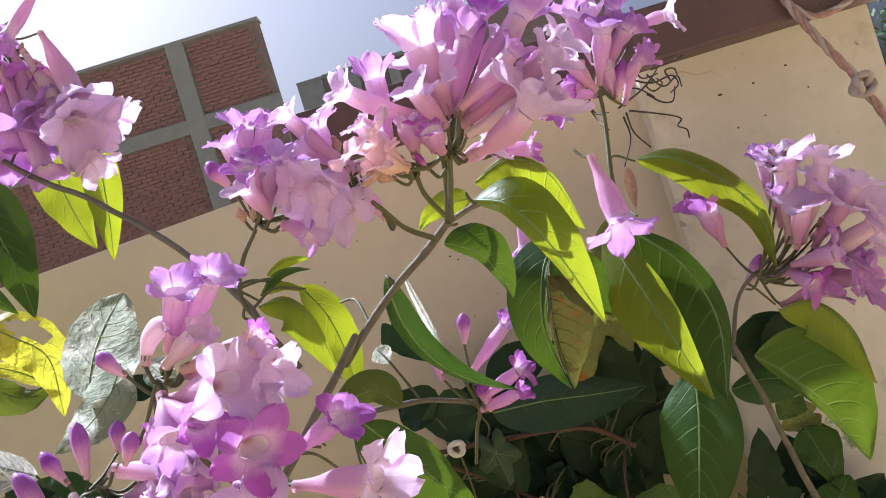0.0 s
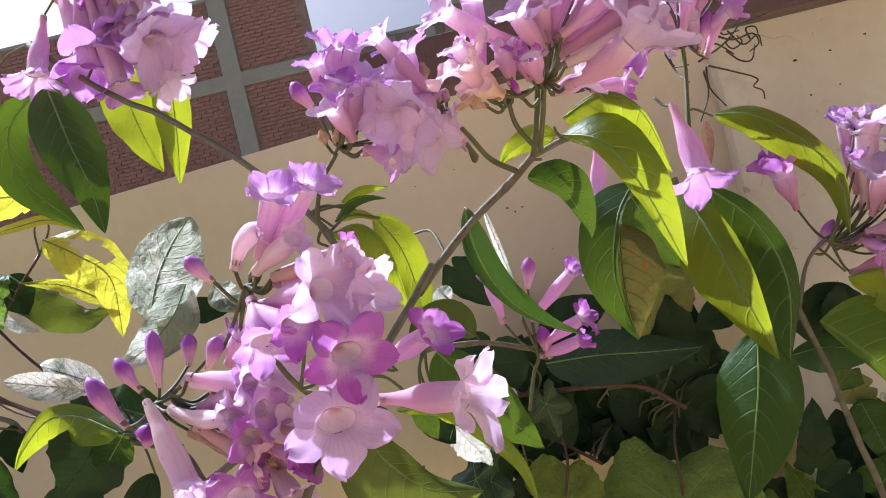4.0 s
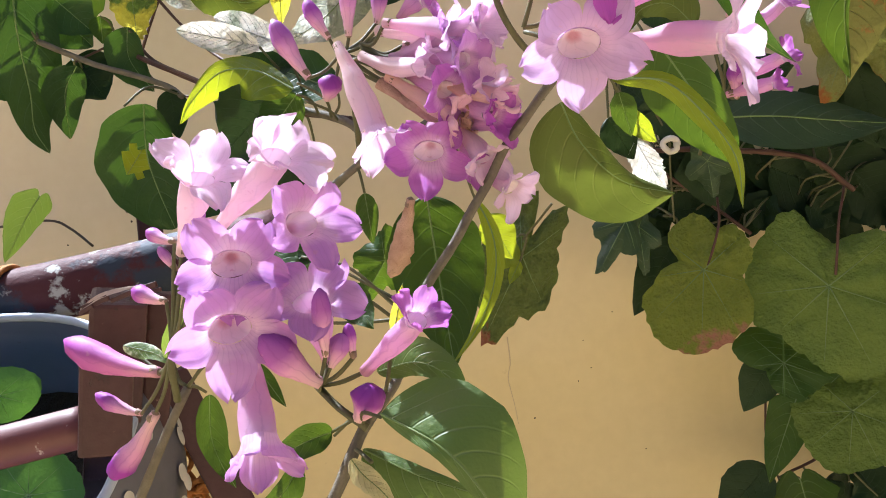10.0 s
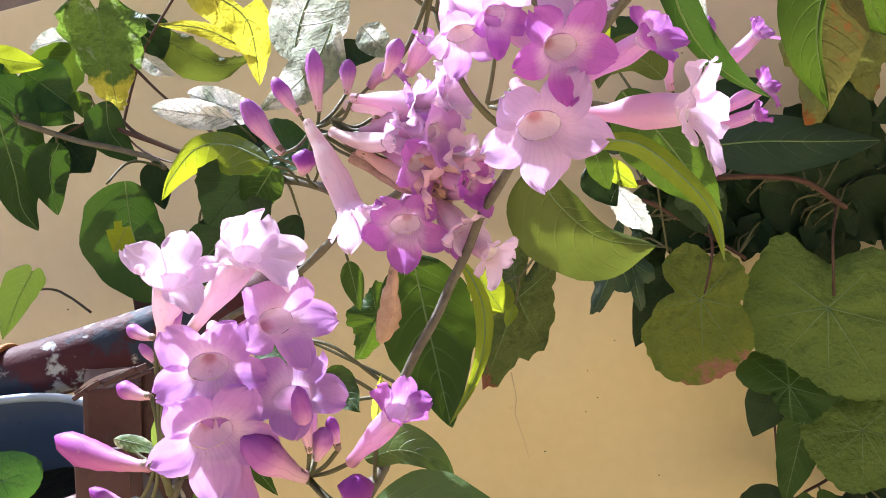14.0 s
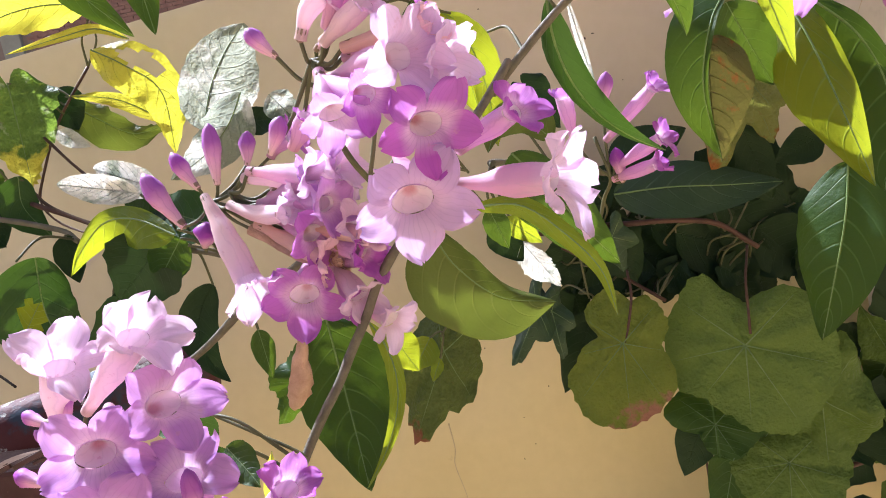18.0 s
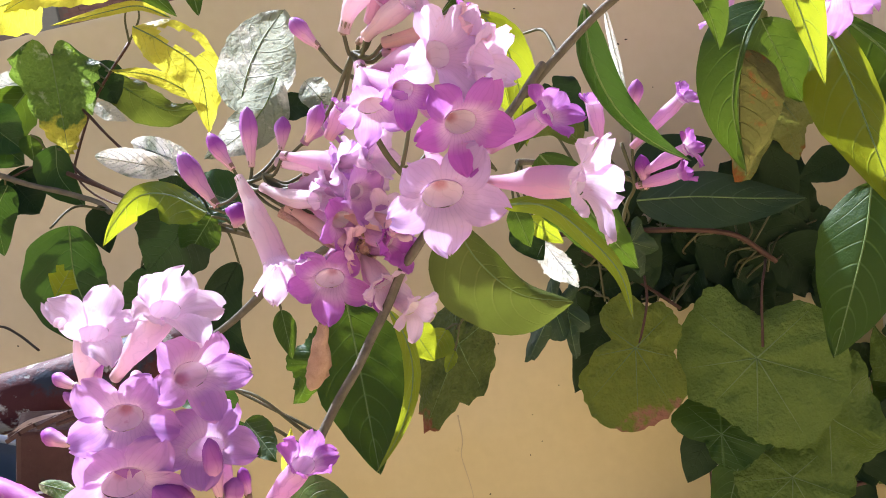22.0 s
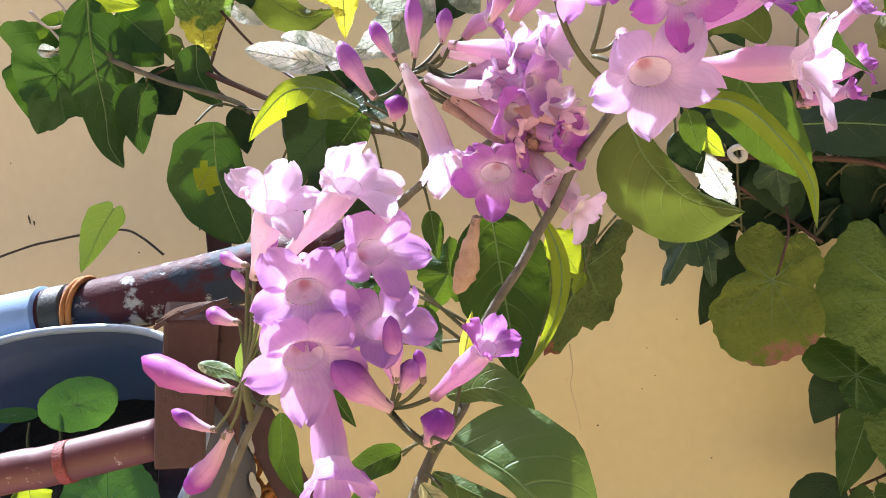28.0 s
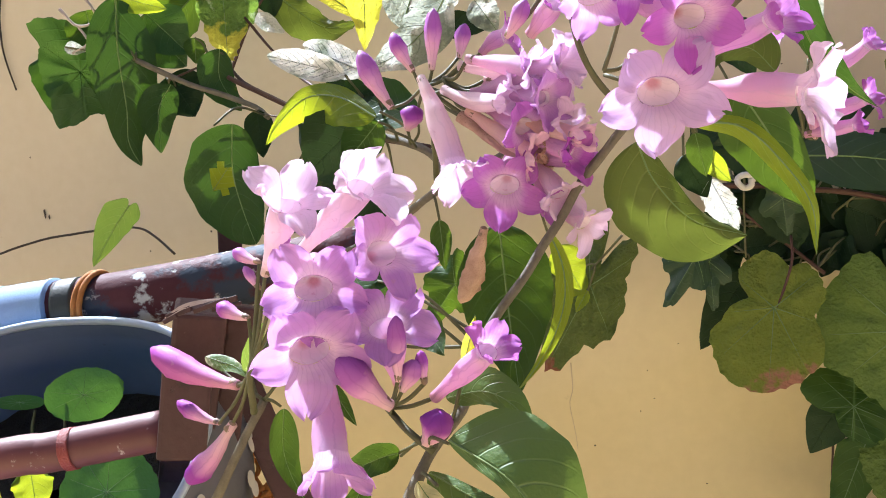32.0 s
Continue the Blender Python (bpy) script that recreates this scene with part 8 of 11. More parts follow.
stem(side, 0.0014, 0.0012, GREENSTEM, (0.296, 0.860, 1.380), (0.318, 0.855, 1.428), (0.340, 0.850, 1.488), name='flower_stalk')
bud(side, (0.365, 0.860, 1.413), (0.374, 0.850, 1.416), 0.0057, TAN, wrinkle=0.45, plump=0.45)
flower(side, (0.336, 0.860, 1.404), (0.343, 0.845, 1.477), 0.027, 50, CREAMP, 22)
stem(side, 0.0014, 0.0012, GREENSTEM, (0.296, 0.860, 1.380), (0.316, 0.860, 1.386), (0.336, 0.860, 1.404), name='flower_stalk')
flower(side, (0.345, 0.855, 1.401), (0.380, 0.840, 1.471), 0.031, 56, CREAMP, 48)
stem(side, 0.0014, 0.0012, GREENSTEM, (0.296, 0.860, 1.380), (0.321, 0.857, 1.384), (0.345, 0.855, 1.401), name='flower_stalk')
flower(side, (0.336, 0.850, 1.398), (0.344, 0.830, 1.435), 0.028, 62, PALE, 10)
stem(side, 0.0014, 0.0012, GREENSTEM, (0.296, 0.860, 1.380), (0.316, 0.855, 1.383), (0.336, 0.850, 1.398), name='flower_stalk')
flower(side, (0.352, 0.850, 1.393), (0.398, 0.830, 1.442), 0.032, 66, PALE, 34)
stem(side, 0.0014, 0.0012, GREENSTEM, (0.296, 0.860, 1.380), (0.324, 0.855, 1.380), (0.352, 0.850, 1.393), name='flower_stalk')
flower(side, (0.322, 0.840, 1.385), (0.356, 0.820, 1.386), 0.031, 76, MAUVE, 60)
stem(side, 0.0014, 0.0012, GREENSTEM, (0.296, 0.860, 1.380), (0.309, 0.850, 1.376), (0.322, 0.840, 1.385), name='flower_stalk')
flower(side, (0.335, 0.850, 1.375), (0.402, 0.830, 1.400), 0.031, 66, CREAMP, 15)
stem(side, 0.0014, 0.0012, GREENSTEM, (0.296, 0.860, 1.380), (0.316, 0.855, 1.371), (0.335, 0.850, 1.375), name='flower_stalk')
flower(side, (0.319, 0.850, 1.380), (0.331, 0.830, 1.365), 0.023, 66, FRESH, 28)
stem(side, 0.0014, 0.0012, GREENSTEM, (0.296, 0.860, 1.380), (0.307, 0.855, 1.374), (0.319, 0.850, 1.380), name='flower_stalk')
flower(side, (0.326, 0.860, 1.371), (0.381, 0.850, 1.355), 0.029, 66, MAUVE, 70)
stem(side, 0.0014, 0.0012, GREENSTEM, (0.296, 0.860, 1.380), (0.311, 0.860, 1.369), (0.326, 0.860, 1.371), name='flower_stalk')
stem(side, 0.0014, 0.0012, GREENSTEM, (0.296, 0.860, 1.380), (0.331, 0.860, 1.391), (0.365, 0.860, 1.413), name='flower_stalk')

small = thing('flower_cluster', 'small narrow purple flowers and buds in shade', 'flower cluster', 'flower clusters on the vine')
flower(small, (-0.010, 0.830, 1.376), (0.034, 0.810, 1.413), 0.018, 50, FRESH)
stem(small, 0.0013, 0.0012, GREENSTEM, (-0.012, 0.830, 1.343), (-0.011, 0.830, 1.357), (-0.010, 0.830, 1.376), name='flower_stalk')
flower(small, (-0.006, 0.830, 1.350), (0.034, 0.810, 1.369), 0.018, 60, FRESH)
stem(small, 0.0013, 0.0012, GREENSTEM, (-0.012, 0.830, 1.343), (-0.009, 0.830, 1.344), (-0.006, 0.830, 1.350), name='flower_stalk')
flower(small, (-0.010, 0.830, 1.340), (0.027, 0.820, 1.347), 0.016, 30, FRESH)
stem(small, 0.0013, 0.0012, GREENSTEM, (-0.012, 0.830, 1.343), (-0.011, 0.830, 1.339), (-0.010, 0.830, 1.340), name='flower_stalk')
flower(small, (-0.037, 0.830, 1.379), (-0.040, 0.820, 1.421), 0.014, 30, FRESH)
stem(small, 0.0013, 0.0012, GREENSTEM, (-0.012, 0.830, 1.343), (-0.025, 0.830, 1.358), (-0.037, 0.830, 1.379), name='flower_stalk')
bud(small, (-0.007, 0.830, 1.407), (0.000, 0.820, 1.436), 0.0068)
stem(small, 0.0013, 0.0012, GREENSTEM, (-0.012, 0.830, 1.343), (-0.010, 0.830, 1.372), (-0.007, 0.830, 1.407), name='flower_stalk')
bud(small, (-0.001, 0.830, 1.336), (-0.003, 0.830, 1.368), 0.0069)
stem(small, 0.0013, 0.0012, GREENSTEM, (-0.012, 0.830, 1.343), (-0.007, 0.830, 1.337), (-0.001, 0.830, 1.336), name='flower_stalk')
stem(small, 0.0018, 0.0016, GREENSTEM, (-0.031, 0.860, 1.284), (-0.019, 0.850, 1.321), (-0.012, 0.830, 1.343), (-0.019, 0.830, 1.381), name='flower_stalk')

nast = thing('nasturtium_plant', 'round-leaved nasturtium growing in the planter soil', 'plant')
lobed(nast, (-0.608, 0.615, 1.080), (-0.554, 0.610, 1.088), 0.069, (-0.140, -0.916, 0.377), NAST, 0, 0, 0.015, 0.08, label='round green leaf')
lobed(nast, (-0.674, 0.690, 1.139), (-0.629, 0.690, 1.147), 0.044, (-0.038, -0.972, 0.232), NAST, 0, 0, 0.012, 0.05)
lobed(nast, (-0.756, 0.700, 1.126), (-0.727, 0.700, 1.127), 0.013, (-0.016, -0.946, 0.324), NAST, 0, 0, 0.012, 0.05)
lobed(nast, (-0.722, 0.580, 1.157), (-0.684, 0.580, 1.156), 0.058, (0.017, -0.911, 0.412), NAST, 0, 0, 0.012, 0.08)
lobed(nast, (-0.750, 0.600, 1.221), (-0.716, 0.600, 1.218), 0.058, (0.021, -0.942, 0.335), NAST, 0, 0, 0.012, 0.08)
lobed(nast, (-0.750, 0.640, 1.152), (-0.733, 0.640, 1.154), 0.021, (-0.035, -0.975, 0.220), LIME, 0, 0, 0.012, 0.08)
lobed(nast, (-0.767, 0.600, 1.063), (-0.745, 0.600, 1.073), 0.038, (-0.041, -0.994, 0.100), NAST, 0, 0, 0.012, 0.08)
leaf(nast, (-0.729, 0.595, 1.080), (-0.715, 0.593, 1.061), (-0.700, 0.590, 1.041), 0.047, (0.566, -0.657, 0.498), (10, 20), YELLOW, 'heart', wave=1.6, label='withered yellow leaf')
leaf(nast, (-0.686, 0.620, 1.091), (-0.686, 0.620, 1.069), (-0.687, 0.620, 1.046), 0.038, (0.655, -0.756, -0.022), (10, 20), LIME, 'heart', wave=1.6)
stem(nast, 0.0013, 0.0016, GREENSTEM, (-0.607, 0.612, 1.064), (-0.621, 0.615, 1.046), (-0.648, 0.615, 0.995), name='leaf_stalk')
stem(nast, 0.0013, 0.0016, GREENSTEM, (-0.695, 0.690, 1.131), (-0.696, 0.685, 1.111), (-0.682, 0.660, 1.079), name='leaf_stalk')
stem(nast, 0.0013, 0.0016, GREENSTEM, (-0.731, 0.690, 1.122), (-0.730, 0.680, 1.101), (-0.709, 0.660, 1.067), name='leaf_stalk')
stem(nast, 0.0013, 0.0016, GREENSTEM, (-0.729, 0.585, 1.148), (-0.747, 0.600, 1.090), (-0.762, 0.610, 1.019), name='leaf_stalk')
stem(nast, 0.0013, 0.0016, GREENSTEM, (-0.767, 0.600, 1.063), (-0.767, 0.605, 1.046), (-0.787, 0.610, 0.999), name='leaf_stalk')
stem(nast, 0.0013, 0.0016, GREENSTEM, (-0.750, 0.600, 1.221), (-0.783, 0.610, 1.174), (-0.807, 0.620, 1.075), name='leaf_stalk')
stem(nast, 0.0013, 0.0016, GREENSTEM, (-0.750, 0.600, 1.077), (-0.717, 0.600, 1.055), (-0.685, 0.600, 1.033), name='leaf_stalk')

wire = thing('thin_wire', 'thin dark wire curving across the wall', 'wire')
stem(wire, 0.0016, 0.0016, WIREM, (-1.196, 1.020, 1.133), (-1.087, 1.030, 1.196), (-0.983, 1.030, 1.229), (-0.889, 1.030, 1.242), (-0.819, 1.030, 1.246), (-0.784, 1.020, 1.234), (-0.746, 1.000, 1.214), name='strand')

shoot = thing('hanging_tendril', 'thin dark tendril hanging from above', 'tendril')
stem(shoot, 0.0014, 0.0012, WIREM, (-1.038, 1.122, 1.603), (-1.051, 1.121, 1.540), (-1.053, 1.121, 1.494), (-1.041, 1.120, 1.441), name='strand')

tend = thing('dry_tendrils', 'tangle of thin dry dark tendrils under the beam', 'tendril')
stem(tend, 0.0011, 0.0007, WIREM, (0.195, 0.850, 1.618), (0.189, 0.880, 1.603), (0.193, 0.890, 1.588), (0.199, 0.860, 1.583), name='strand')
stem(tend, 0.0011, 0.0007, WIREM, (0.273, 0.930, 1.620), (0.293, 0.940, 1.623), (0.318, 0.950, 1.628), name='strand')
stem(tend, 0.0011, 0.0007, WIREM, (0.238, 0.900, 1.614), (0.270, 0.930, 1.606), (0.295, 0.940, 1.609), (0.300, 0.940, 1.598), (0.292, 0.950, 1.592), name='strand')
stem(tend, 0.0011, 0.0007, WIREM, (0.261, 0.930, 1.596), (0.280, 0.950, 1.585), (0.292, 0.950, 1.583), (0.299, 0.950, 1.598), name='strand')
stem(tend, 0.0011, 0.0007, WIREM, (0.215, 0.880, 1.586), (0.251, 0.920, 1.600), (0.273, 0.930, 1.613), (0.286, 0.940, 1.625), name='strand')
stem(tend, 0.0011, 0.0007, WIREM, (0.230, 0.900, 1.582), (0.274, 0.950, 1.573), (0.301, 0.970, 1.563), (0.295, 0.970, 1.556), (0.304, 0.970, 1.549), (0.304, 0.970, 1.539), name='strand')
stem(tend, 0.0011, 0.0007, WIREM, (0.221, 0.880, 1.579), (0.233, 0.920, 1.560), (0.248, 0.930, 1.539), name='strand')
stem(tend, 0.0011, 0.0007, WIREM, (0.215, 0.870, 1.575), (0.218, 0.880, 1.553), (0.201, 0.870, 1.526), name='strand')
stem(tend, 0.0011, 0.0007, WIREM, (0.183, 0.880, 1.603), (0.189, 0.870, 1.579), (0.190, 0.840, 1.564), name='strand')
stem(tend, 0.0011, 0.0007, WIREM, (0.209, 0.860, 1.618), (0.227, 0.900, 1.607), (0.250, 0.920, 1.604), (0.268, 0.930, 1.591), name='strand')
stem(tend, 0.0011, 0.0007, WIREM, (0.267, 0.930, 1.616), (0.287, 0.950, 1.601), (0.304, 0.950, 1.608), (0.306, 0.950, 1.595), name='strand')
stem(tend, 0.0011, 0.0007, WIREM, (0.276, 0.940, 1.610), (0.266, 0.940, 1.606), (0.275, 0.950, 1.599), (0.286, 0.950, 1.604), (0.282, 0.950, 1.612), name='strand')
stem(tend, 0.0011, 0.0007, WIREM, (0.299, 0.960, 1.606), (0.293, 0.950, 1.617), (0.303, 0.950, 1.617), (0.305, 0.950, 1.609), name='strand')
stem(tend, 0.0011, 0.0007, WIREM, (0.250, 0.910, 1.626), (0.261, 0.930, 1.614), (0.282, 0.940, 1.615), name='strand')

dry = thing('dry_orange_leaf', 'curled orange dried leaf on the shoot', 'dried leaf')
leaf(dry, (0.194, 0.830, 1.524), (0.192, 0.830, 1.503), (0.190, 0.830, 1.482), 0.014, (-0.222, -0.975, 0.023), (30, 30), TAN, 'narrow')

twist = thing('orange_twine', 'frayed orange twine hanging beside the rusty brace', 'twine')
stem(twist, 0.0026, 0.0022, ORANGE, (-0.562, 0.791, 1.054), (-0.552, 0.786, 1.047), (-0.552, 0.780, 1.041), (-0.561, 0.781, 1.031), (-0.565, 0.789, 1.018), (-0.557, 0.790, 1.007), (-0.550, 0.784, 1.001), (-0.553, 0.779, 0.994), (-0.562, 0.784, 0.982), (-0.561, 0.790, 0.969), (-0.553, 0.789, 0.960), (-0.549, 0.781, 0.954), (-0.555, 0.780, 0.945), (-0.561, 0.787, 0.932), (-0.557, 0.791, 0.919), name='strand')
stem(twist, 0.0026, 0.0022, ORANGE, (-0.538, 0.791, 1.054), (-0.527, 0.786, 1.051), (-0.527, 0.780, 1.049), (-0.535, 0.781, 1.043), (-0.537, 0.789, 1.034), (-0.528, 0.790, 1.028), (-0.520, 0.784, 1.026), (-0.523, 0.779, 1.023), (-0.530, 0.784, 1.015), (-0.529, 0.790, 1.007), (-0.519, 0.789, 1.002), (-0.515, 0.781, 1.001), (-0.519, 0.780, 0.996), (-0.524, 0.787, 0.987), (-0.520, 0.791, 0.980), name='strand')
stem(twist, 0.0026, 0.0022, ORANGE, (-0.556, 0.779, 1.060), (-0.565, 0.784, 1.048), (-0.564, 0.790, 1.036), (-0.554, 0.789, 1.027), (-0.550, 0.781, 1.021), (-0.557, 0.780, 1.013), (-0.564, 0.786, 1.000), (-0.560, 0.791, 0.988), (-0.551, 0.786, 0.981), (-0.550, 0.780, 0.975), (-0.558, 0.781, 0.964), (-0.562, 0.789, 0.950), (-0.555, 0.790, 0.939), (-0.548, 0.783, 0.934), (-0.551, 0.779, 0.926), name='strand')
stem(twist, 0.0026, 0.0022, ORANGE, (-0.532, 0.779, 1.059), (-0.540, 0.784, 1.052), (-0.538, 0.790, 1.044), (-0.528, 0.789, 1.039), (-0.523, 0.781, 1.038), (-0.529, 0.780, 1.033), (-0.534, 0.786, 1.025), (-0.529, 0.791, 1.017), (-0.519, 0.786, 1.014), (-0.518, 0.780, 1.012), (-0.525, 0.781, 1.006), (-0.527, 0.789, 0.997), (-0.519, 0.790, 0.991), (-0.512, 0.783, 0.989), (-0.514, 0.779, 0.986), name='strand')
stem(twist, 0.0028, 0.0024, ORANGE, (-0.530, 0.765, 1.042), (-0.526, 0.775, 1.037), (-0.519, 0.785, 1.022), (-0.521, 0.777, 1.011), (-0.525, 0.766, 1.011), (-0.537, 0.770, 1.012), (-0.534, 0.783, 1.012), name='strand')
stem(twist, 0.0028, 0.0024, ORANGE, (-0.543, 0.784, 0.991), (-0.559, 0.781, 0.986), (-0.551, 0.768, 0.996), (-0.548, 0.767, 1.003), (-0.542, 0.780, 0.993), (-0.538, 0.784, 0.977), (-0.534, 0.773, 0.970), name='strand')
stem(twist, 0.0028, 0.0024, ORANGE, (-0.547, 0.768, 1.006), (-0.538, 0.767, 1.012), (-0.530, 0.780, 1.003), (-0.522, 0.784, 0.987), (-0.529, 0.773, 0.980), (-0.536, 0.765, 0.981), (-0.539, 0.774, 0.982), name='strand')
stem(twist, 0.0028, 0.0024, ORANGE, (-0.562, 0.782, 0.985), (-0.561, 0.769, 0.995), (-0.551, 0.766, 1.003), (-0.549, 0.778, 0.995), (-0.540, 0.785, 0.979), (-0.546, 0.775, 0.971), (-0.549, 0.765, 0.971), name='strand')
stem(twist, 0.0028, 0.0024, ORANGE, (-0.558, 0.785, 0.997), (-0.567, 0.778, 0.997), (-0.561, 0.766, 1.009), (-0.552, 0.770, 1.011), (-0.541, 0.783, 0.998), (-0.542, 0.783, 0.984), (-0.546, 0.770, 0.979), name='strand')
stem(twist, 0.0028, 0.0024, ORANGE, (-0.520, 0.785, 1.031), (-0.526, 0.775, 1.034), (-0.522, 0.765, 1.045), (-0.512, 0.772, 1.044), (-0.512, 0.784, 1.030), (-0.505, 0.781, 1.018), (-0.511, 0.768, 1.015), name='strand')
stem(twist, 0.0028, 0.0024, ORANGE, (-0.533, 0.782, 0.997), (-0.545, 0.783, 0.989), (-0.543, 0.770, 0.998), (-0.535, 0.766, 1.006), (-0.527, 0.777, 0.999), (-0.524, 0.785, 0.983), (-0.522, 0.775, 0.974), name='strand')
stem(twist, 0.0028, 0.0024, ORANGE, (-0.522, 0.778, 1.008), (-0.534, 0.785, 0.993), (-0.540, 0.775, 0.997), (-0.532, 0.765, 1.008), (-0.526, 0.772, 1.007), (-0.517, 0.784, 0.992), (-0.518, 0.780, 0.980), name='strand')
stem(twist, 0.0028, 0.0024, ORANGE, (-0.539, 0.784, 1.016), (-0.537, 0.781, 1.003), (-0.536, 0.768, 1.000), (-0.550, 0.767, 1.002), (-0.554, 0.780, 1.002), (-0.542, 0.784, 1.000), (-0.522, 0.773, 0.995), name='strand')

petal_bit = thing('seed_ring', 'small white dried ring of a fallen calyx on the stem', 'dried calyx')
bar('post', RUST, frame_thing, (-0.522, 0.660, 1.233), (-0.559, 0.660, 1.080), 0.044, 0.045, (0.501, -0.813, 0.296), 'hollow rusty post with a jagged top', 0.004)
bar('post_side', RUST, frame_thing, (-0.497, 0.685, 1.227), (-0.536, 0.685, 1.068), 0.024, 0.012, (0.466, -0.831, 0.303), '', 0.003)
bar('end_plate', RUST, frame_thing, (-0.496, 0.583, 1.203), (-0.509, 0.578, 1.130), 0.038, 0.006, (0.508, -0.801, 0.317), 'rusty plate welded to the pipe end', 0.003)
bar('torn_shard', RUST, frame_thing, (-0.541, 0.635, 1.230), (-0.515, 0.632, 1.239), 0.005, 0.003, (0.516, -0.829, 0.214), '', 0.001)
bar('torn_shard', RUST, frame_thing, (-0.515, 0.635, 1.235), (-0.483, 0.632, 1.246), 0.004, 0.003, (0.489, -0.847, 0.211), '', 0.001)
bar('torn_shard', RUST, frame_thing, (-0.500, 0.635, 1.240), (-0.473, 0.632, 1.247), 0.005, 0.003, (0.477, -0.854, 0.209), '', 0.001)
bar('torn_shard', RUST, frame_thing, (-0.544, 0.635, 1.226), (-0.529, 0.632, 1.233), 0.004, 0.003, (0.523, -0.824, 0.219), '', 0.001)
bar('torn_shard', RUST, frame_thing, (-0.498, 0.635, 1.236), (-0.470, 0.632, 1.243), 0.003, 0.003, (0.474, -0.854, 0.214), '', 0.001)
bar('brace', RUST, frame_thing, (-0.535, 0.740, 1.135), (-0.469, 0.740, 0.945), 0.034, 0.016, (0.411, -0.822, 0.394), '', 0.003)
bar('upright', RUST, frame_thing, (-0.625, 0.930, 1.294), (-0.635, 0.930, 1.166), 0.028, 0.01, (0.466, -0.871, 0.158), '', 0.003)
blade(frame_thing, [(-0.542, 0.634, 1.230), (-0.522, 0.632, 1.240), (-0.500, 0.632, 1.245), (-0.483, 0.632, 1.247)], (0.0024, 0.0022), (0.486, -0.850, 0.203), (30, -20), FLAKE, shape='narrow', label='curled flake of pale paint')
# more shade-darkened filler leaves, packed behind the front foliage
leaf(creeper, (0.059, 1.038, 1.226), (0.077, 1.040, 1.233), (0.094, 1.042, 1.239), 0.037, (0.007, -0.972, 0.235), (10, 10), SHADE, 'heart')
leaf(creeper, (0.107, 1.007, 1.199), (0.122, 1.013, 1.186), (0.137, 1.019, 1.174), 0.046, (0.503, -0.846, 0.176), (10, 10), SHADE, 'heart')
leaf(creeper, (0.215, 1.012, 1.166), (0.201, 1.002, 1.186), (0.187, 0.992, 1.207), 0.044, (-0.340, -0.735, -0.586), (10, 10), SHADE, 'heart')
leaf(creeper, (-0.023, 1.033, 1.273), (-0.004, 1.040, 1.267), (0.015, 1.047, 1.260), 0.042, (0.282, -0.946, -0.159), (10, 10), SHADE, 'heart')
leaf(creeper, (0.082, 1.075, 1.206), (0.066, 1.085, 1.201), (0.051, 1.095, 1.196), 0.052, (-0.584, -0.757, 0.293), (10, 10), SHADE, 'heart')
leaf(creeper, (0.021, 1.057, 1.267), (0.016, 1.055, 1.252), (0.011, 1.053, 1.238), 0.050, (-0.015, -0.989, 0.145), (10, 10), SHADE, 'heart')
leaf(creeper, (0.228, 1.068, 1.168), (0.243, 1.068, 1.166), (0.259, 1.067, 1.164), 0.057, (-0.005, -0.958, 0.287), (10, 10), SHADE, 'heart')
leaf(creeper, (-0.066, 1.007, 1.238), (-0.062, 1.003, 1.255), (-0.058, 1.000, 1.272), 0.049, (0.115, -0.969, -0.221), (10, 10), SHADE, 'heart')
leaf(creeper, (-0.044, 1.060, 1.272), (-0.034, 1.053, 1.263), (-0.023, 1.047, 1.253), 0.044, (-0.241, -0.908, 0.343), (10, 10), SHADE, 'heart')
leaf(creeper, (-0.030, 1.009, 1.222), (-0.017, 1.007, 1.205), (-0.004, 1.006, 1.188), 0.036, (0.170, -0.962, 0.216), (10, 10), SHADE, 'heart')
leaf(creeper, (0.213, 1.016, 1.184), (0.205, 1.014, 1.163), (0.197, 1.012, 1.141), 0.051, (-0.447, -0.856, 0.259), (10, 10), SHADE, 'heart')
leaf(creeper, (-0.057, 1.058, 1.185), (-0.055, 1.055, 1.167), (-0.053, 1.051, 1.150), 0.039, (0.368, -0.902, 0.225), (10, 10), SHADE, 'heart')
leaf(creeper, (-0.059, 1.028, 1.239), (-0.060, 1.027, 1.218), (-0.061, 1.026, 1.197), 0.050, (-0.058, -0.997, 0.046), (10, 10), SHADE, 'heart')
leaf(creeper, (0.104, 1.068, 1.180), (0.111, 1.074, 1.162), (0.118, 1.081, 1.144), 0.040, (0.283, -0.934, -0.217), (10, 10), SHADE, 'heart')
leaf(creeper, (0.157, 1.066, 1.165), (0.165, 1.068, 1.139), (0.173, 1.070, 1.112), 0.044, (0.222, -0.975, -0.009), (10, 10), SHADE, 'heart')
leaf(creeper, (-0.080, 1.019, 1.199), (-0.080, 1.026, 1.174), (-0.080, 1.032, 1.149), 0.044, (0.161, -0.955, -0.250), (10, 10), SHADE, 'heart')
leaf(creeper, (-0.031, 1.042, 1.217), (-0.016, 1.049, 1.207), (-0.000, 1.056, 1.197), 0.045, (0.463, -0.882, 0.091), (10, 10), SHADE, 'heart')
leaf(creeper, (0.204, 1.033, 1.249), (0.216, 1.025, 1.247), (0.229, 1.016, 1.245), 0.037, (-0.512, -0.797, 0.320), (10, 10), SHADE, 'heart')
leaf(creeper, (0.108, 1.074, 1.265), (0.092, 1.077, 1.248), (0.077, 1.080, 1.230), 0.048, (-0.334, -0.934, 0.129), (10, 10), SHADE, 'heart')
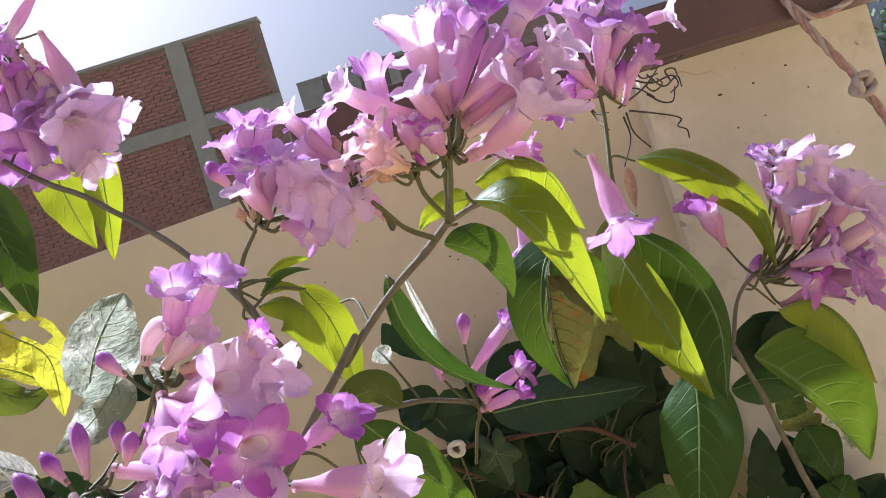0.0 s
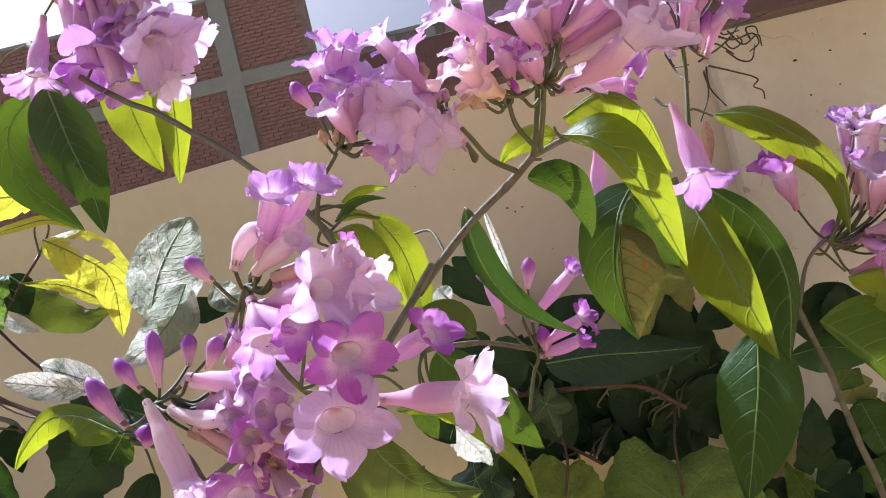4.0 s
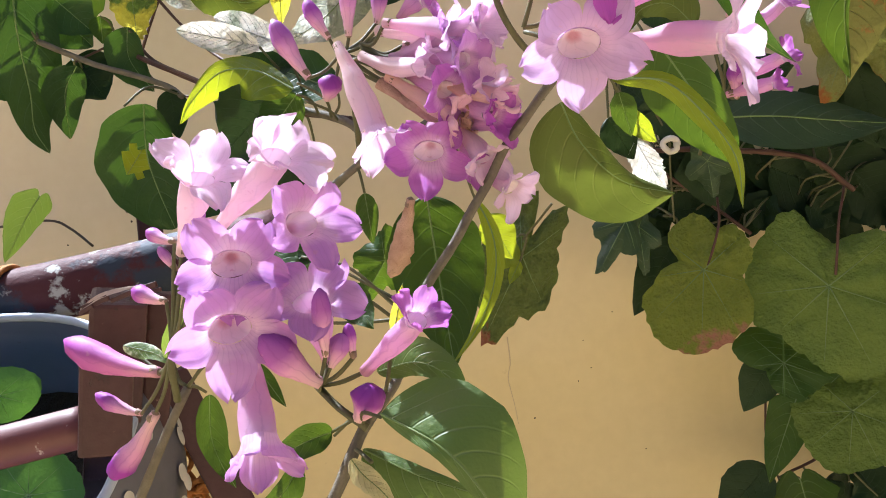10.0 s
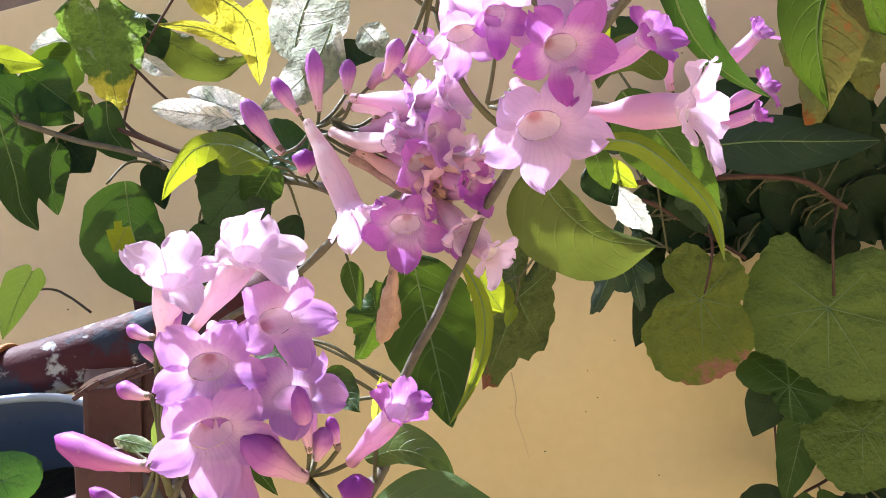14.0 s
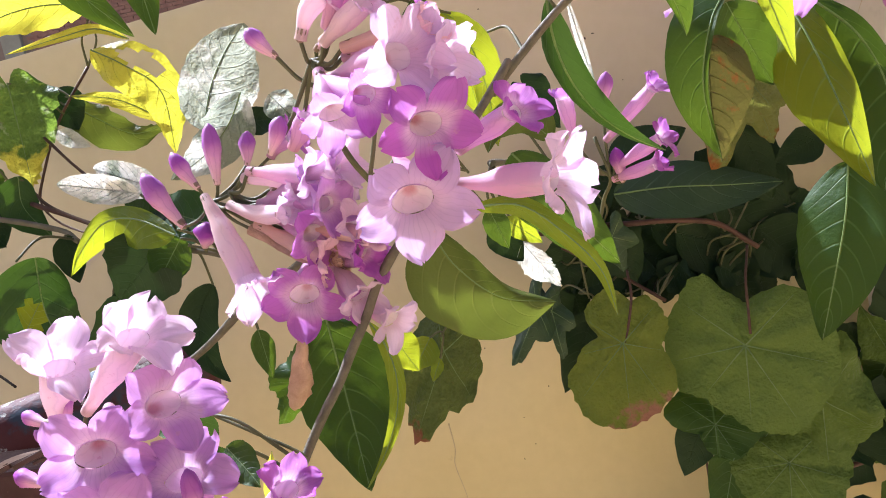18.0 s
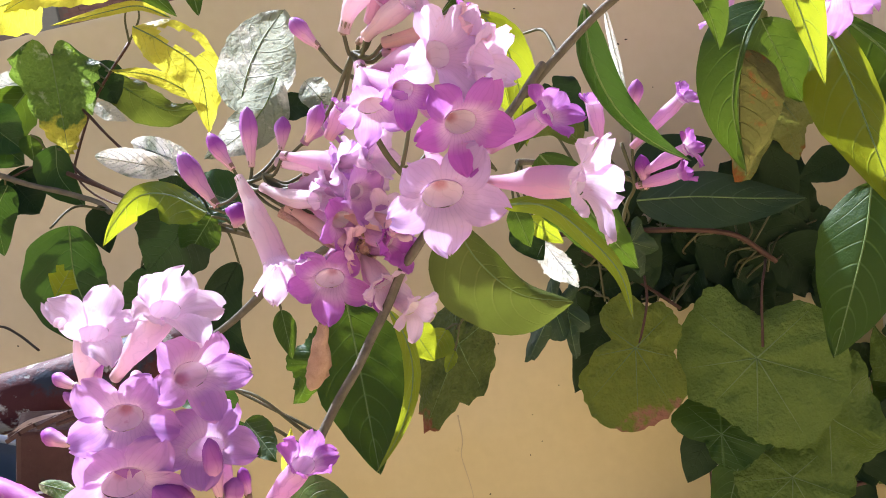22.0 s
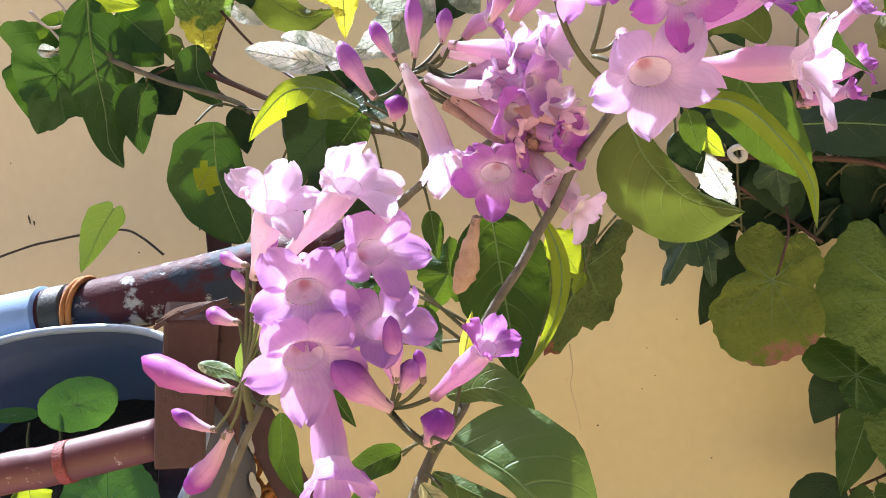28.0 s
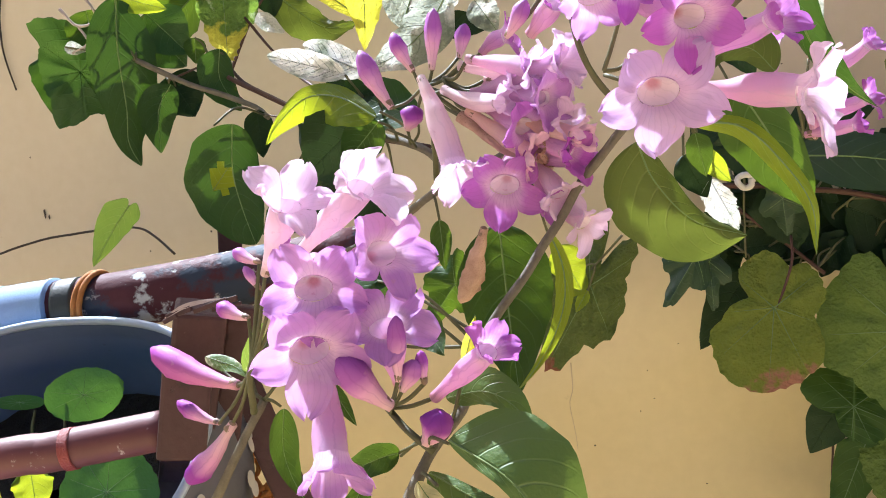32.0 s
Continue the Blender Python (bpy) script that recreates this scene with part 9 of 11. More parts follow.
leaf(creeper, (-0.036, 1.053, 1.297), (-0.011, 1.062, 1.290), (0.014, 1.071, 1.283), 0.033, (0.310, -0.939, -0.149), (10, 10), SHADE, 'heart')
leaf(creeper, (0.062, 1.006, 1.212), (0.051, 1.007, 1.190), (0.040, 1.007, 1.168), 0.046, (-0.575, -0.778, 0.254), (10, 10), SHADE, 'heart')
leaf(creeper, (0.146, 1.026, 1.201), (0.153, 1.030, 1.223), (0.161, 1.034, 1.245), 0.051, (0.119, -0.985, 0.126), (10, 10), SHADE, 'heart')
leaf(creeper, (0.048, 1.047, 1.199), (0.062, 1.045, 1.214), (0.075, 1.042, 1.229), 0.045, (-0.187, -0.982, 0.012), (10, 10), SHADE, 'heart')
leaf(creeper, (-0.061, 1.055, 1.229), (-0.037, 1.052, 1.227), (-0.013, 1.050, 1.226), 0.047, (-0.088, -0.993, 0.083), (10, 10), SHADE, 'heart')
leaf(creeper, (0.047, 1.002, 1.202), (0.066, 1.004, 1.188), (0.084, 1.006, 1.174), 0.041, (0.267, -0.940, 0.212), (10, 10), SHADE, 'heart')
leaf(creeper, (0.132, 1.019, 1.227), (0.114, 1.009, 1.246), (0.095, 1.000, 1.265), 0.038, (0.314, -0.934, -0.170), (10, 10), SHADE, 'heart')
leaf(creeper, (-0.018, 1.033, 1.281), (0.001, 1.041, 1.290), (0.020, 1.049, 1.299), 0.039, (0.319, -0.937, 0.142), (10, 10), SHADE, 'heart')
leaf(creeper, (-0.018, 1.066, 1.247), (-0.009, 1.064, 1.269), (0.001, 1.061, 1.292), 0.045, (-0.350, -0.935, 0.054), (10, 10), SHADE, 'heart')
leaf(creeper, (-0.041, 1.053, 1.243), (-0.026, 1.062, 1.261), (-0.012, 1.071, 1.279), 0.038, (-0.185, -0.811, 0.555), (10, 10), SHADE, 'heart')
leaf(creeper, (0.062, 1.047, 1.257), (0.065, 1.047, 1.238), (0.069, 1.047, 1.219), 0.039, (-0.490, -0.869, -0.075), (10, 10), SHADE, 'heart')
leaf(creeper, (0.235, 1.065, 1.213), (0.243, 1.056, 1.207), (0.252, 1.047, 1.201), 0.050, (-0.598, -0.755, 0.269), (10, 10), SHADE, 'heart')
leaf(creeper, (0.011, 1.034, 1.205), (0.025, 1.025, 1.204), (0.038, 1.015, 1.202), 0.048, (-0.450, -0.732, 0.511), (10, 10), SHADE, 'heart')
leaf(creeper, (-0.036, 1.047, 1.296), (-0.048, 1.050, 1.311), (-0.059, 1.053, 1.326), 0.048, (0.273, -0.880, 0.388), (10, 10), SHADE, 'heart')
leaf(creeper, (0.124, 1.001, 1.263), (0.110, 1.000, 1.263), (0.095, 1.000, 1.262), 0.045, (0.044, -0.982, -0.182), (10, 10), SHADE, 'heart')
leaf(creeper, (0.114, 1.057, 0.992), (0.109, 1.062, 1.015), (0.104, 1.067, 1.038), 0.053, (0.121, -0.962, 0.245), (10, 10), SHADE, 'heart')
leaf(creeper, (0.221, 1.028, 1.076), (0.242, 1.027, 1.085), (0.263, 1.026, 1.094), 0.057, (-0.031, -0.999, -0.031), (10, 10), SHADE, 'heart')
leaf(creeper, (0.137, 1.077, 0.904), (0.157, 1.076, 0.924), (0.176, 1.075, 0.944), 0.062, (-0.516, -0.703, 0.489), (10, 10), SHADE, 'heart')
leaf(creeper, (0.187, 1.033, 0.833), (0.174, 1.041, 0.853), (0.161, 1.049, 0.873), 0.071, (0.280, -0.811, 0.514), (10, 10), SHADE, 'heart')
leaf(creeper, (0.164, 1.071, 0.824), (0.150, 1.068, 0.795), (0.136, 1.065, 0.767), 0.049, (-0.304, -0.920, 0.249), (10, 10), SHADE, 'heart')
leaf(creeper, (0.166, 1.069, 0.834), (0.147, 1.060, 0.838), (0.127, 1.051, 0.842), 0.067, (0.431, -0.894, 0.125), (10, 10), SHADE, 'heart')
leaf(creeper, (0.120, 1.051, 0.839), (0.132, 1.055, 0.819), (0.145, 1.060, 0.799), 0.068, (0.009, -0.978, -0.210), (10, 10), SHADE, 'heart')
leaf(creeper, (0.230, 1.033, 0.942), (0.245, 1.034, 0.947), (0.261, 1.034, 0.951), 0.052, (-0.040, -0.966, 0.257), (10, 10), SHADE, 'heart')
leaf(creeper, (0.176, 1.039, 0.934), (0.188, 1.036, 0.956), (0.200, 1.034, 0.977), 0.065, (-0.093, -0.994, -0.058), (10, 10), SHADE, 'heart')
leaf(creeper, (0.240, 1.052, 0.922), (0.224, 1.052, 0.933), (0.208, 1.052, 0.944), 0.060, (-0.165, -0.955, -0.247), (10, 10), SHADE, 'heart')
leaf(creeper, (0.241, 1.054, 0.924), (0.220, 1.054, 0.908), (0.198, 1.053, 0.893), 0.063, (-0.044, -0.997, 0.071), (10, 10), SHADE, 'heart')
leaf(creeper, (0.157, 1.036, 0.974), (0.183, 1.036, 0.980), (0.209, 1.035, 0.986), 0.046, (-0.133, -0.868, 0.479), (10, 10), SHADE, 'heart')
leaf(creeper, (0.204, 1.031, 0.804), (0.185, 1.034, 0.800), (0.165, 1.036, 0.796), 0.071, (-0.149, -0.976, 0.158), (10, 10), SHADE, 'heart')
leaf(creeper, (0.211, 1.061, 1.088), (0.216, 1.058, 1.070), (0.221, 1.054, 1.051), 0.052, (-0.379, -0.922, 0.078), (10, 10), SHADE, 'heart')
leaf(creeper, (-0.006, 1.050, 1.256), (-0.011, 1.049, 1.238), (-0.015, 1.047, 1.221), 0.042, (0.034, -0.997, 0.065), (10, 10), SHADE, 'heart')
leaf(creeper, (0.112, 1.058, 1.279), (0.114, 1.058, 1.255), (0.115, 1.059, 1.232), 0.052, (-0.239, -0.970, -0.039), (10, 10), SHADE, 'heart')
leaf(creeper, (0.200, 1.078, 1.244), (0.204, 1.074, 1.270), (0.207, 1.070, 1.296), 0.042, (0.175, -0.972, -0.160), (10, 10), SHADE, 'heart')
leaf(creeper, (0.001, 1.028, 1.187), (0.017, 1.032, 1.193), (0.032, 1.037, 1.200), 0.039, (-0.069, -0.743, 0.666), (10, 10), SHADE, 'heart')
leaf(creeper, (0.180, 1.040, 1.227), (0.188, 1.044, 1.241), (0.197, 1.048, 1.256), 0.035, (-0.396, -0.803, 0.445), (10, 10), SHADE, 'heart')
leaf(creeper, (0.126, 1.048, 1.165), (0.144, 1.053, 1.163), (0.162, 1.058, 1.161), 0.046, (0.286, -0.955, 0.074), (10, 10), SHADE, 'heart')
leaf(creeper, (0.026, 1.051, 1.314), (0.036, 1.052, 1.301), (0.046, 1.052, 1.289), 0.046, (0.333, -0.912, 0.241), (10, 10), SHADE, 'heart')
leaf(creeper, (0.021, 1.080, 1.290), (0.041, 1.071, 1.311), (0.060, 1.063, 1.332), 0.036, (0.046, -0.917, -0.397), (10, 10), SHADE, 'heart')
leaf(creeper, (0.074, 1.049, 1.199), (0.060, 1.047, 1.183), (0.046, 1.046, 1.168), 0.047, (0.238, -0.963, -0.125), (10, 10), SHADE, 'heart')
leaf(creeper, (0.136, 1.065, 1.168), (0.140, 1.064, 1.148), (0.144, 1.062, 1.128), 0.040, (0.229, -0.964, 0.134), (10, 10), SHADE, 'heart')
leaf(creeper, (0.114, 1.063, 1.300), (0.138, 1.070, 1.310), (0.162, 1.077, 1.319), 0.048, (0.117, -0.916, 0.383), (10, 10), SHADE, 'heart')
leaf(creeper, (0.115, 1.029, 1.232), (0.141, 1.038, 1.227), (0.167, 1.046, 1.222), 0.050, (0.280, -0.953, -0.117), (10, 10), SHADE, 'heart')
leaf(creeper, (0.180, 1.062, 1.225), (0.205, 1.067, 1.235), (0.230, 1.073, 1.245), 0.052, (0.028, -0.905, 0.425), (10, 10), SHADE, 'heart')
leaf(creeper, (0.157, 1.011, 1.288), (0.142, 1.008, 1.275), (0.127, 1.005, 1.261), 0.046, (-0.159, -0.915, 0.371), (10, 10), SHADE, 'heart')
leaf(creeper, (0.008, 1.059, 1.185), (0.002, 1.061, 1.203), (-0.003, 1.062, 1.222), 0.046, (-0.089, -0.995, 0.047), (10, 10), SHADE, 'heart')
leaf(creeper, (0.226, 1.084, 1.174), (0.222, 1.074, 1.202), (0.217, 1.064, 1.229), 0.050, (0.073, -0.946, -0.314), (10, 10), SHADE, 'heart')
leaf(creeper, (0.032, 1.038, 1.265), (0.046, 1.030, 1.258), (0.060, 1.022, 1.250), 0.039, (-0.503, -0.864, -0.036), (10, 10), SHADE, 'heart')
leaf(creeper, (0.110, 1.085, 1.222), (0.133, 1.087, 1.221), (0.157, 1.090, 1.219), 0.053, (0.120, -0.775, 0.620), (10, 10), SHADE, 'heart')
leaf(creeper, (0.106, 1.022, 1.199), (0.128, 1.021, 1.186), (0.151, 1.021, 1.174), 0.038, (0.066, -0.985, 0.162), (10, 10), SHADE, 'heart')
leaf(creeper, (0.136, 1.050, 1.290), (0.157, 1.051, 1.292), (0.177, 1.053, 1.294), 0.042, (0.045, -0.909, 0.414), (10, 10), SHADE, 'heart')
leaf(creeper, (0.128, 1.032, 1.220), (0.117, 1.022, 1.202), (0.105, 1.013, 1.183), 0.039, (0.386, -0.894, 0.228), (10, 10), SHADE, 'heart')
leaf(creeper, (-0.005, 1.066, 1.215), (-0.029, 1.057, 1.205), (-0.053, 1.048, 1.195), 0.055, (-0.012, -0.718, 0.696), (10, 10), SHADE, 'heart')
leaf(creeper, (-0.033, 1.083, 1.194), (-0.054, 1.078, 1.190), (-0.075, 1.073, 1.187), 0.047, (0.069, -0.734, 0.676), (10, 10), SHADE, 'heart')
leaf(creeper, (0.153, 1.055, 1.224), (0.176, 1.048, 1.223), (0.199, 1.040, 1.223), 0.048, (-0.294, -0.914, 0.281), (10, 10), SHADE, 'heart')
leaf(creeper, (0.030, 1.043, 1.317), (0.014, 1.047, 1.323), (-0.001, 1.050, 1.329), 0.043, (-0.231, -0.972, -0.046), (10, 10), SHADE, 'heart')
leaf(creeper, (0.122, 1.085, 1.232), (0.132, 1.094, 1.252), (0.142, 1.103, 1.271), 0.052, (-0.271, -0.807, 0.525), (10, 10), SHADE, 'heart')
leaf(creeper, (-0.022, 1.037, 1.205), (-0.012, 1.032, 1.227), (-0.002, 1.028, 1.249), 0.048, (-0.127, -0.981, -0.149), (10, 10), SHADE, 'heart')
leaf(creeper, (0.109, 1.029, 1.215), (0.115, 1.038, 1.230), (0.120, 1.048, 1.245), 0.053, (0.339, -0.844, 0.415), (10, 10), SHADE, 'heart')
leaf(creeper, (-0.013, 1.057, 1.324), (-0.020, 1.049, 1.305), (-0.028, 1.041, 1.287), 0.045, (0.471, -0.863, 0.185), (10, 10), SHADE, 'heart')
leaf(creeper, (-0.022, 1.038, 1.237), (-0.041, 1.038, 1.249), (-0.061, 1.037, 1.261), 0.038, (0.030, -0.999, 0.013), (10, 10), SHADE, 'heart')
leaf(creeper, (0.372, 1.043, 1.026), (0.390, 1.045, 1.011), (0.408, 1.048, 0.996), 0.068, (0.316, -0.923, 0.219), (10, 10), SHADE, 'heart')
leaf(creeper, (0.335, 1.029, 1.095), (0.352, 1.039, 1.112), (0.370, 1.048, 1.130), 0.053, (-0.079, -0.837, 0.542), (10, 10), SHADE, 'heart')
leaf(creeper, (0.346, 0.979, 1.047), (0.325, 0.986, 1.038), (0.305, 0.994, 1.029), 0.045, (-0.319, -0.946, -0.061), (10, 10), SHADE, 'heart')
leaf(creeper, (0.353, 1.040, 1.066), (0.346, 1.031, 1.093), (0.338, 1.023, 1.120), 0.050, (-0.050, -0.950, -0.309), (10, 10), SHADE, 'heart')
leaf(creeper, (0.277, 0.995, 1.114), (0.276, 0.988, 1.145), (0.276, 0.981, 1.176), 0.050, (-0.093, -0.970, -0.225), (10, 10), SHADE, 'heart')
leaf(creeper, (0.338, 1.053, 1.101), (0.340, 1.061, 1.127), (0.342, 1.070, 1.153), 0.069, (-0.376, -0.868, 0.325), (10, 10), SHADE, 'heart')
leaf(creeper, (0.396, 1.054, 1.069), (0.383, 1.062, 1.044), (0.370, 1.070, 1.020), 0.053, (-0.453, -0.890, -0.053), (10, 10), SHADE, 'heart')
leaf(creeper, (0.310, 0.988, 1.103), (0.289, 0.989, 1.092), (0.267, 0.990, 1.081), 0.062, (-0.257, -0.876, 0.409), (10, 10), SHADE, 'heart')
leaf(creeper, (0.393, 1.049, 1.046), (0.398, 1.045, 1.017), (0.404, 1.041, 0.989), 0.047, (-0.329, -0.941, 0.082), (10, 10), SHADE, 'heart')
leaf(creeper, (0.350, 1.042, 1.058), (0.375, 1.034, 1.061), (0.400, 1.025, 1.064), 0.060, (-0.332, -0.941, 0.060), (10, 10), SHADE, 'heart')
leaf(creeper, (0.276, 0.978, 1.139), (0.281, 0.980, 1.169), (0.286, 0.983, 1.199), 0.044, (-0.075, -0.992, 0.102), (10, 10), SHADE, 'heart')
leaf(creeper, (0.361, 1.017, 1.093), (0.362, 1.022, 1.060), (0.363, 1.028, 1.028), 0.055, (-0.212, -0.964, -0.162), (10, 10), SHADE, 'heart')
leaf(creeper, (0.403, 1.035, 1.038), (0.378, 1.039, 1.041), (0.352, 1.043, 1.044), 0.070, (-0.124, -0.959, 0.256), (10, 10), SHADE, 'heart')
leaf(creeper, (0.388, 1.045, 1.039), (0.415, 1.053, 1.056), (0.442, 1.061, 1.074), 0.073, (-0.028, -0.896, 0.442), (10, 10), SHADE, 'heart')
leaf(creeper, (0.336, 0.980, 1.221), (0.323, 0.980, 1.211), (0.311, 0.980, 1.200), 0.041, (-0.265, -0.913, 0.309), (8, 8), CREEP, 'heart')
leaf(creeper, (0.333, 0.970, 1.187), (0.339, 0.965, 1.159), (0.345, 0.960, 1.132), 0.048, (-0.311, -0.945, 0.104), (8, 8), GREEN)
scuff(parapet, (0.006, 1.124, 1.488), 0.0037, 0.0022)
scuff(parapet, (0.015, 1.124, 1.481), 0.0022, 0.0030)
scuff(parapet, (0.025, 1.124, 1.485), 0.0044, 0.0015)
scuff(parapet, (-1.029, 1.124, 1.256), 0.0039, 0.0135)
scuff(parapet, (-1.022, 1.124, 1.251), 0.0029, 0.0077)
scuff(parapet, (-0.762, 1.124, 1.237), 0.0043, 0.0069)
scuff(parapet, (-0.758, 1.124, 1.222), 0.0026, 0.0035)
scuff(parapet, (-1.172, 1.1242, 1.480), 0.032, 0.022)
scuff(parapet, (-1.113, 1.124, 1.304), 0.0030, 0.0030)
scuff(parapet, (-1.039, 1.124, 1.342), 0.0019, 0.0029)
scuff(parapet, (-0.860, 1.124, 1.195), 0.0027, 0.0027)
scuff(parapet, (-0.183, 1.124, 1.120), 0.0015, 0.0022)
scuff(parapet, (-0.143, 1.124, 0.978), 0.0023, 0.0015)
scuff(parapet, (-0.151, 1.124, 1.017), 0.0015, 0.0015)
scuff(parapet, (-0.223, 1.124, 0.909), 0.0024, 0.0024)
scuff(parapet, (-0.105, 1.124, 1.543), 0.0022, 0.0015)
scuff(parapet, (-0.050, 1.124, 1.553), 0.0015, 0.0015)
scuff(parapet, (-0.161, 1.124, 1.503), 0.0015, 0.0015)
scuff(parapet, (-0.161, 1.124, 0.960), 0.0016, 0.0024)
scuff(parapet, (-0.077, 1.124, 0.859), 0.0025, 0.0017)
scuff(parapet, (-0.111, 1.124, 1.054), 0.0016, 0.0016)
scuff(parapet, (-0.226, 1.124, 0.780), 0.0026, 0.0026)
scuff(parapet, (0.014, 1.124, 1.403), 0.0022, 0.0015)
scuff(parapet, (0.051, 1.124, 1.423), 0.0015, 0.0015)
leaf(creeper, (0.314, 1.008, 0.925), (0.321, 1.001, 0.957), (0.327, 0.994, 0.988), 0.069, (-0.433, -0.894, -0.112), (10, 10), CREEP, 'heart')
leaf(creeper, (0.312, 1.050, 0.988), (0.285, 1.049, 0.998), (0.258, 1.049, 1.007), 0.070, (0.154, -0.912, 0.381), (10, 10), GREEN, 'heart')
leaf(creeper, (0.358, 1.023, 1.043), (0.391, 1.031, 1.023), (0.423, 1.039, 1.003), 0.051, (0.367, -0.902, 0.226), (10, 10), SHADE, 'heart')
leaf(creeper, (0.298, 1.016, 0.954), (0.274, 1.015, 0.977), (0.251, 1.013, 1.000), 0.073, (-0.185, -0.952, -0.242), (10, 10), CREEP, 'heart')
leaf(creeper, (0.350, 1.013, 1.015), (0.315, 1.008, 1.033), (0.280, 1.004, 1.051), 0.072, (0.249, -0.938, 0.240), (10, 10), GREEN, 'heart')
leaf(creeper, (0.340, 0.990, 1.076), (0.354, 0.982, 1.098), (0.368, 0.975, 1.119), 0.068, (-0.401, -0.914, -0.052), (10, 10), GREEN, 'heart')
leaf(creeper, (0.271, 1.051, 0.854), (0.302, 1.050, 0.876), (0.332, 1.049, 0.899), 0.059, (-0.315, -0.863, 0.396), (10, 10), CREEP, 'heart')
leaf(creeper, (0.292, 1.048, 1.050), (0.279, 1.049, 1.026), (0.266, 1.049, 1.002), 0.066, (-0.468, -0.851, 0.239), (10, 10), GREEN, 'heart')
leaf(creeper, (0.276, 1.052, 0.946), (0.283, 1.045, 0.922), (0.290, 1.038, 0.898), 0.054, (-0.079, -0.963, 0.259), (10, 10), GREEN, 'heart')
leaf(creeper, (0.370, 1.056, 1.050), (0.340, 1.058, 1.050), (0.310, 1.059, 1.050), 0.074, (-0.057, -0.989, -0.140), (10, 10), GREEN, 'heart')
leaf(creeper, (0.278, 1.010, 1.056), (0.261, 1.000, 1.093), (0.244, 0.991, 1.130), 0.056, (-0.485, -0.772, -0.411), (10, 10), CREEP, 'heart')
leaf(creeper, (0.351, 0.998, 1.021), (0.341, 0.997, 1.000), (0.332, 0.996, 0.979), 0.068, (-0.132, -0.987, 0.091), (10, 10), GREEN, 'heart')
leaf(creeper, (0.281, 1.041, 0.926), (0.263, 1.033, 0.965), (0.246, 1.025, 1.004), 0.061, (0.066, -0.985, -0.160), (10, 10), CREEP, 'heart')
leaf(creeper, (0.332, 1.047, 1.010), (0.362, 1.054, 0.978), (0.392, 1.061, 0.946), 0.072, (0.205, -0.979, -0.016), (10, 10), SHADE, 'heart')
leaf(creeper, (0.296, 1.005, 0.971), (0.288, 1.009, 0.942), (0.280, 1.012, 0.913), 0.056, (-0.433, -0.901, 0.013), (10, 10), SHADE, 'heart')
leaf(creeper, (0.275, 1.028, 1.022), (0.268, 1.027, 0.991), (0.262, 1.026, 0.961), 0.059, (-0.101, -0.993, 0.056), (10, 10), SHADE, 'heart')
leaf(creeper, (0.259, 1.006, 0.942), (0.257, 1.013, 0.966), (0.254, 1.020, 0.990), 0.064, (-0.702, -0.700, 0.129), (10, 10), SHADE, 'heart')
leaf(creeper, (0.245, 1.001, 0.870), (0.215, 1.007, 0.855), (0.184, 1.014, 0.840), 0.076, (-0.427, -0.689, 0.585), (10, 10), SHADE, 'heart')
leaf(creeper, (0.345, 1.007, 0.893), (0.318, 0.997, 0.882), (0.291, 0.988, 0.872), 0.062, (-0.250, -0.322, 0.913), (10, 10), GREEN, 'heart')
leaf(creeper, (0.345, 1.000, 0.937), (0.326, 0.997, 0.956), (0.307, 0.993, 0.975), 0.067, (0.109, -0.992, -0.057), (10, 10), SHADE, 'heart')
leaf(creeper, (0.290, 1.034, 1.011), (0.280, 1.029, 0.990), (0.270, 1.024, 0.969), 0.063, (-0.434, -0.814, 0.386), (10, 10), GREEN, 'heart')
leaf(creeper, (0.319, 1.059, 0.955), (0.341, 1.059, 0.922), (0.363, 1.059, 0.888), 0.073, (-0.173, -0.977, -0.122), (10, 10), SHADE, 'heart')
stem(vine, 0.0036, 0.0036, BARK, (-0.305, 0.430, 1.137), (-0.420, 0.460, 0.850), (-0.470, 0.520, 0.450), (-0.500, 0.580, -0.010))
stem(vine, 0.0033, 0.0033, BARK, (-0.484, 0.500, 1.062), (-0.560, 0.520, 0.800), (-0.560, 0.560, 0.400), (-0.530, 0.600, -0.010))
stem(vine, 0.0036, 0.0036, BARK, (0.292, 0.850, 1.083), (0.400, 0.860, 0.900), (0.380, 0.900, 0.450), (0.350, 0.950, -0.010))
stem(creeper, 0.0032, 0.0032, REDSTEM, (0.163, 1.030, 0.921), (0.420, 1.040, 0.900), (0.440, 1.050, 0.450), (0.450, 1.050, -0.010))
bar('lower_post', RUST, frame_thing, (-0.555, 0.663, 1.082), (-0.559, 0.663, 0.000), 0.044, 0.045, (0.0, -1.0, 0.0))
stem(parapet, 0.0008, 0.0003, CRACKM, (-0.2515, 1.1250, 1.0266), (-0.2504, 1.1250, 0.9906), (-0.2548, 1.1250, 0.9666), (-0.2487, 1.1250, 0.9256), (-0.2464, 1.1250, 0.9008), name='crack')
stem(pillar, 0.0008, 0.0003, CRACKM, (0.3430, 1.0979, 1.6290), (0.3608, 1.0979, 1.6271), (0.3768, 1.0979, 1.6183), (0.3947, 1.0979, 1.6171), (0.4098, 1.0979, 1.6049), name='crack')
stem(pillar, 0.0008, 0.0003, CRACKM, (0.3833, 1.0979, 1.6546), (0.4058, 1.0979, 1.6455), (0.4215, 1.0979, 1.6441), name='crack')
stem(pillar, 0.0008, 0.0003, CRACKM, (0.3330, 1.0979, 1.4952), (0.3322, 1.0979, 1.4662), (0.3217, 1.0979, 1.4394), name='crack')
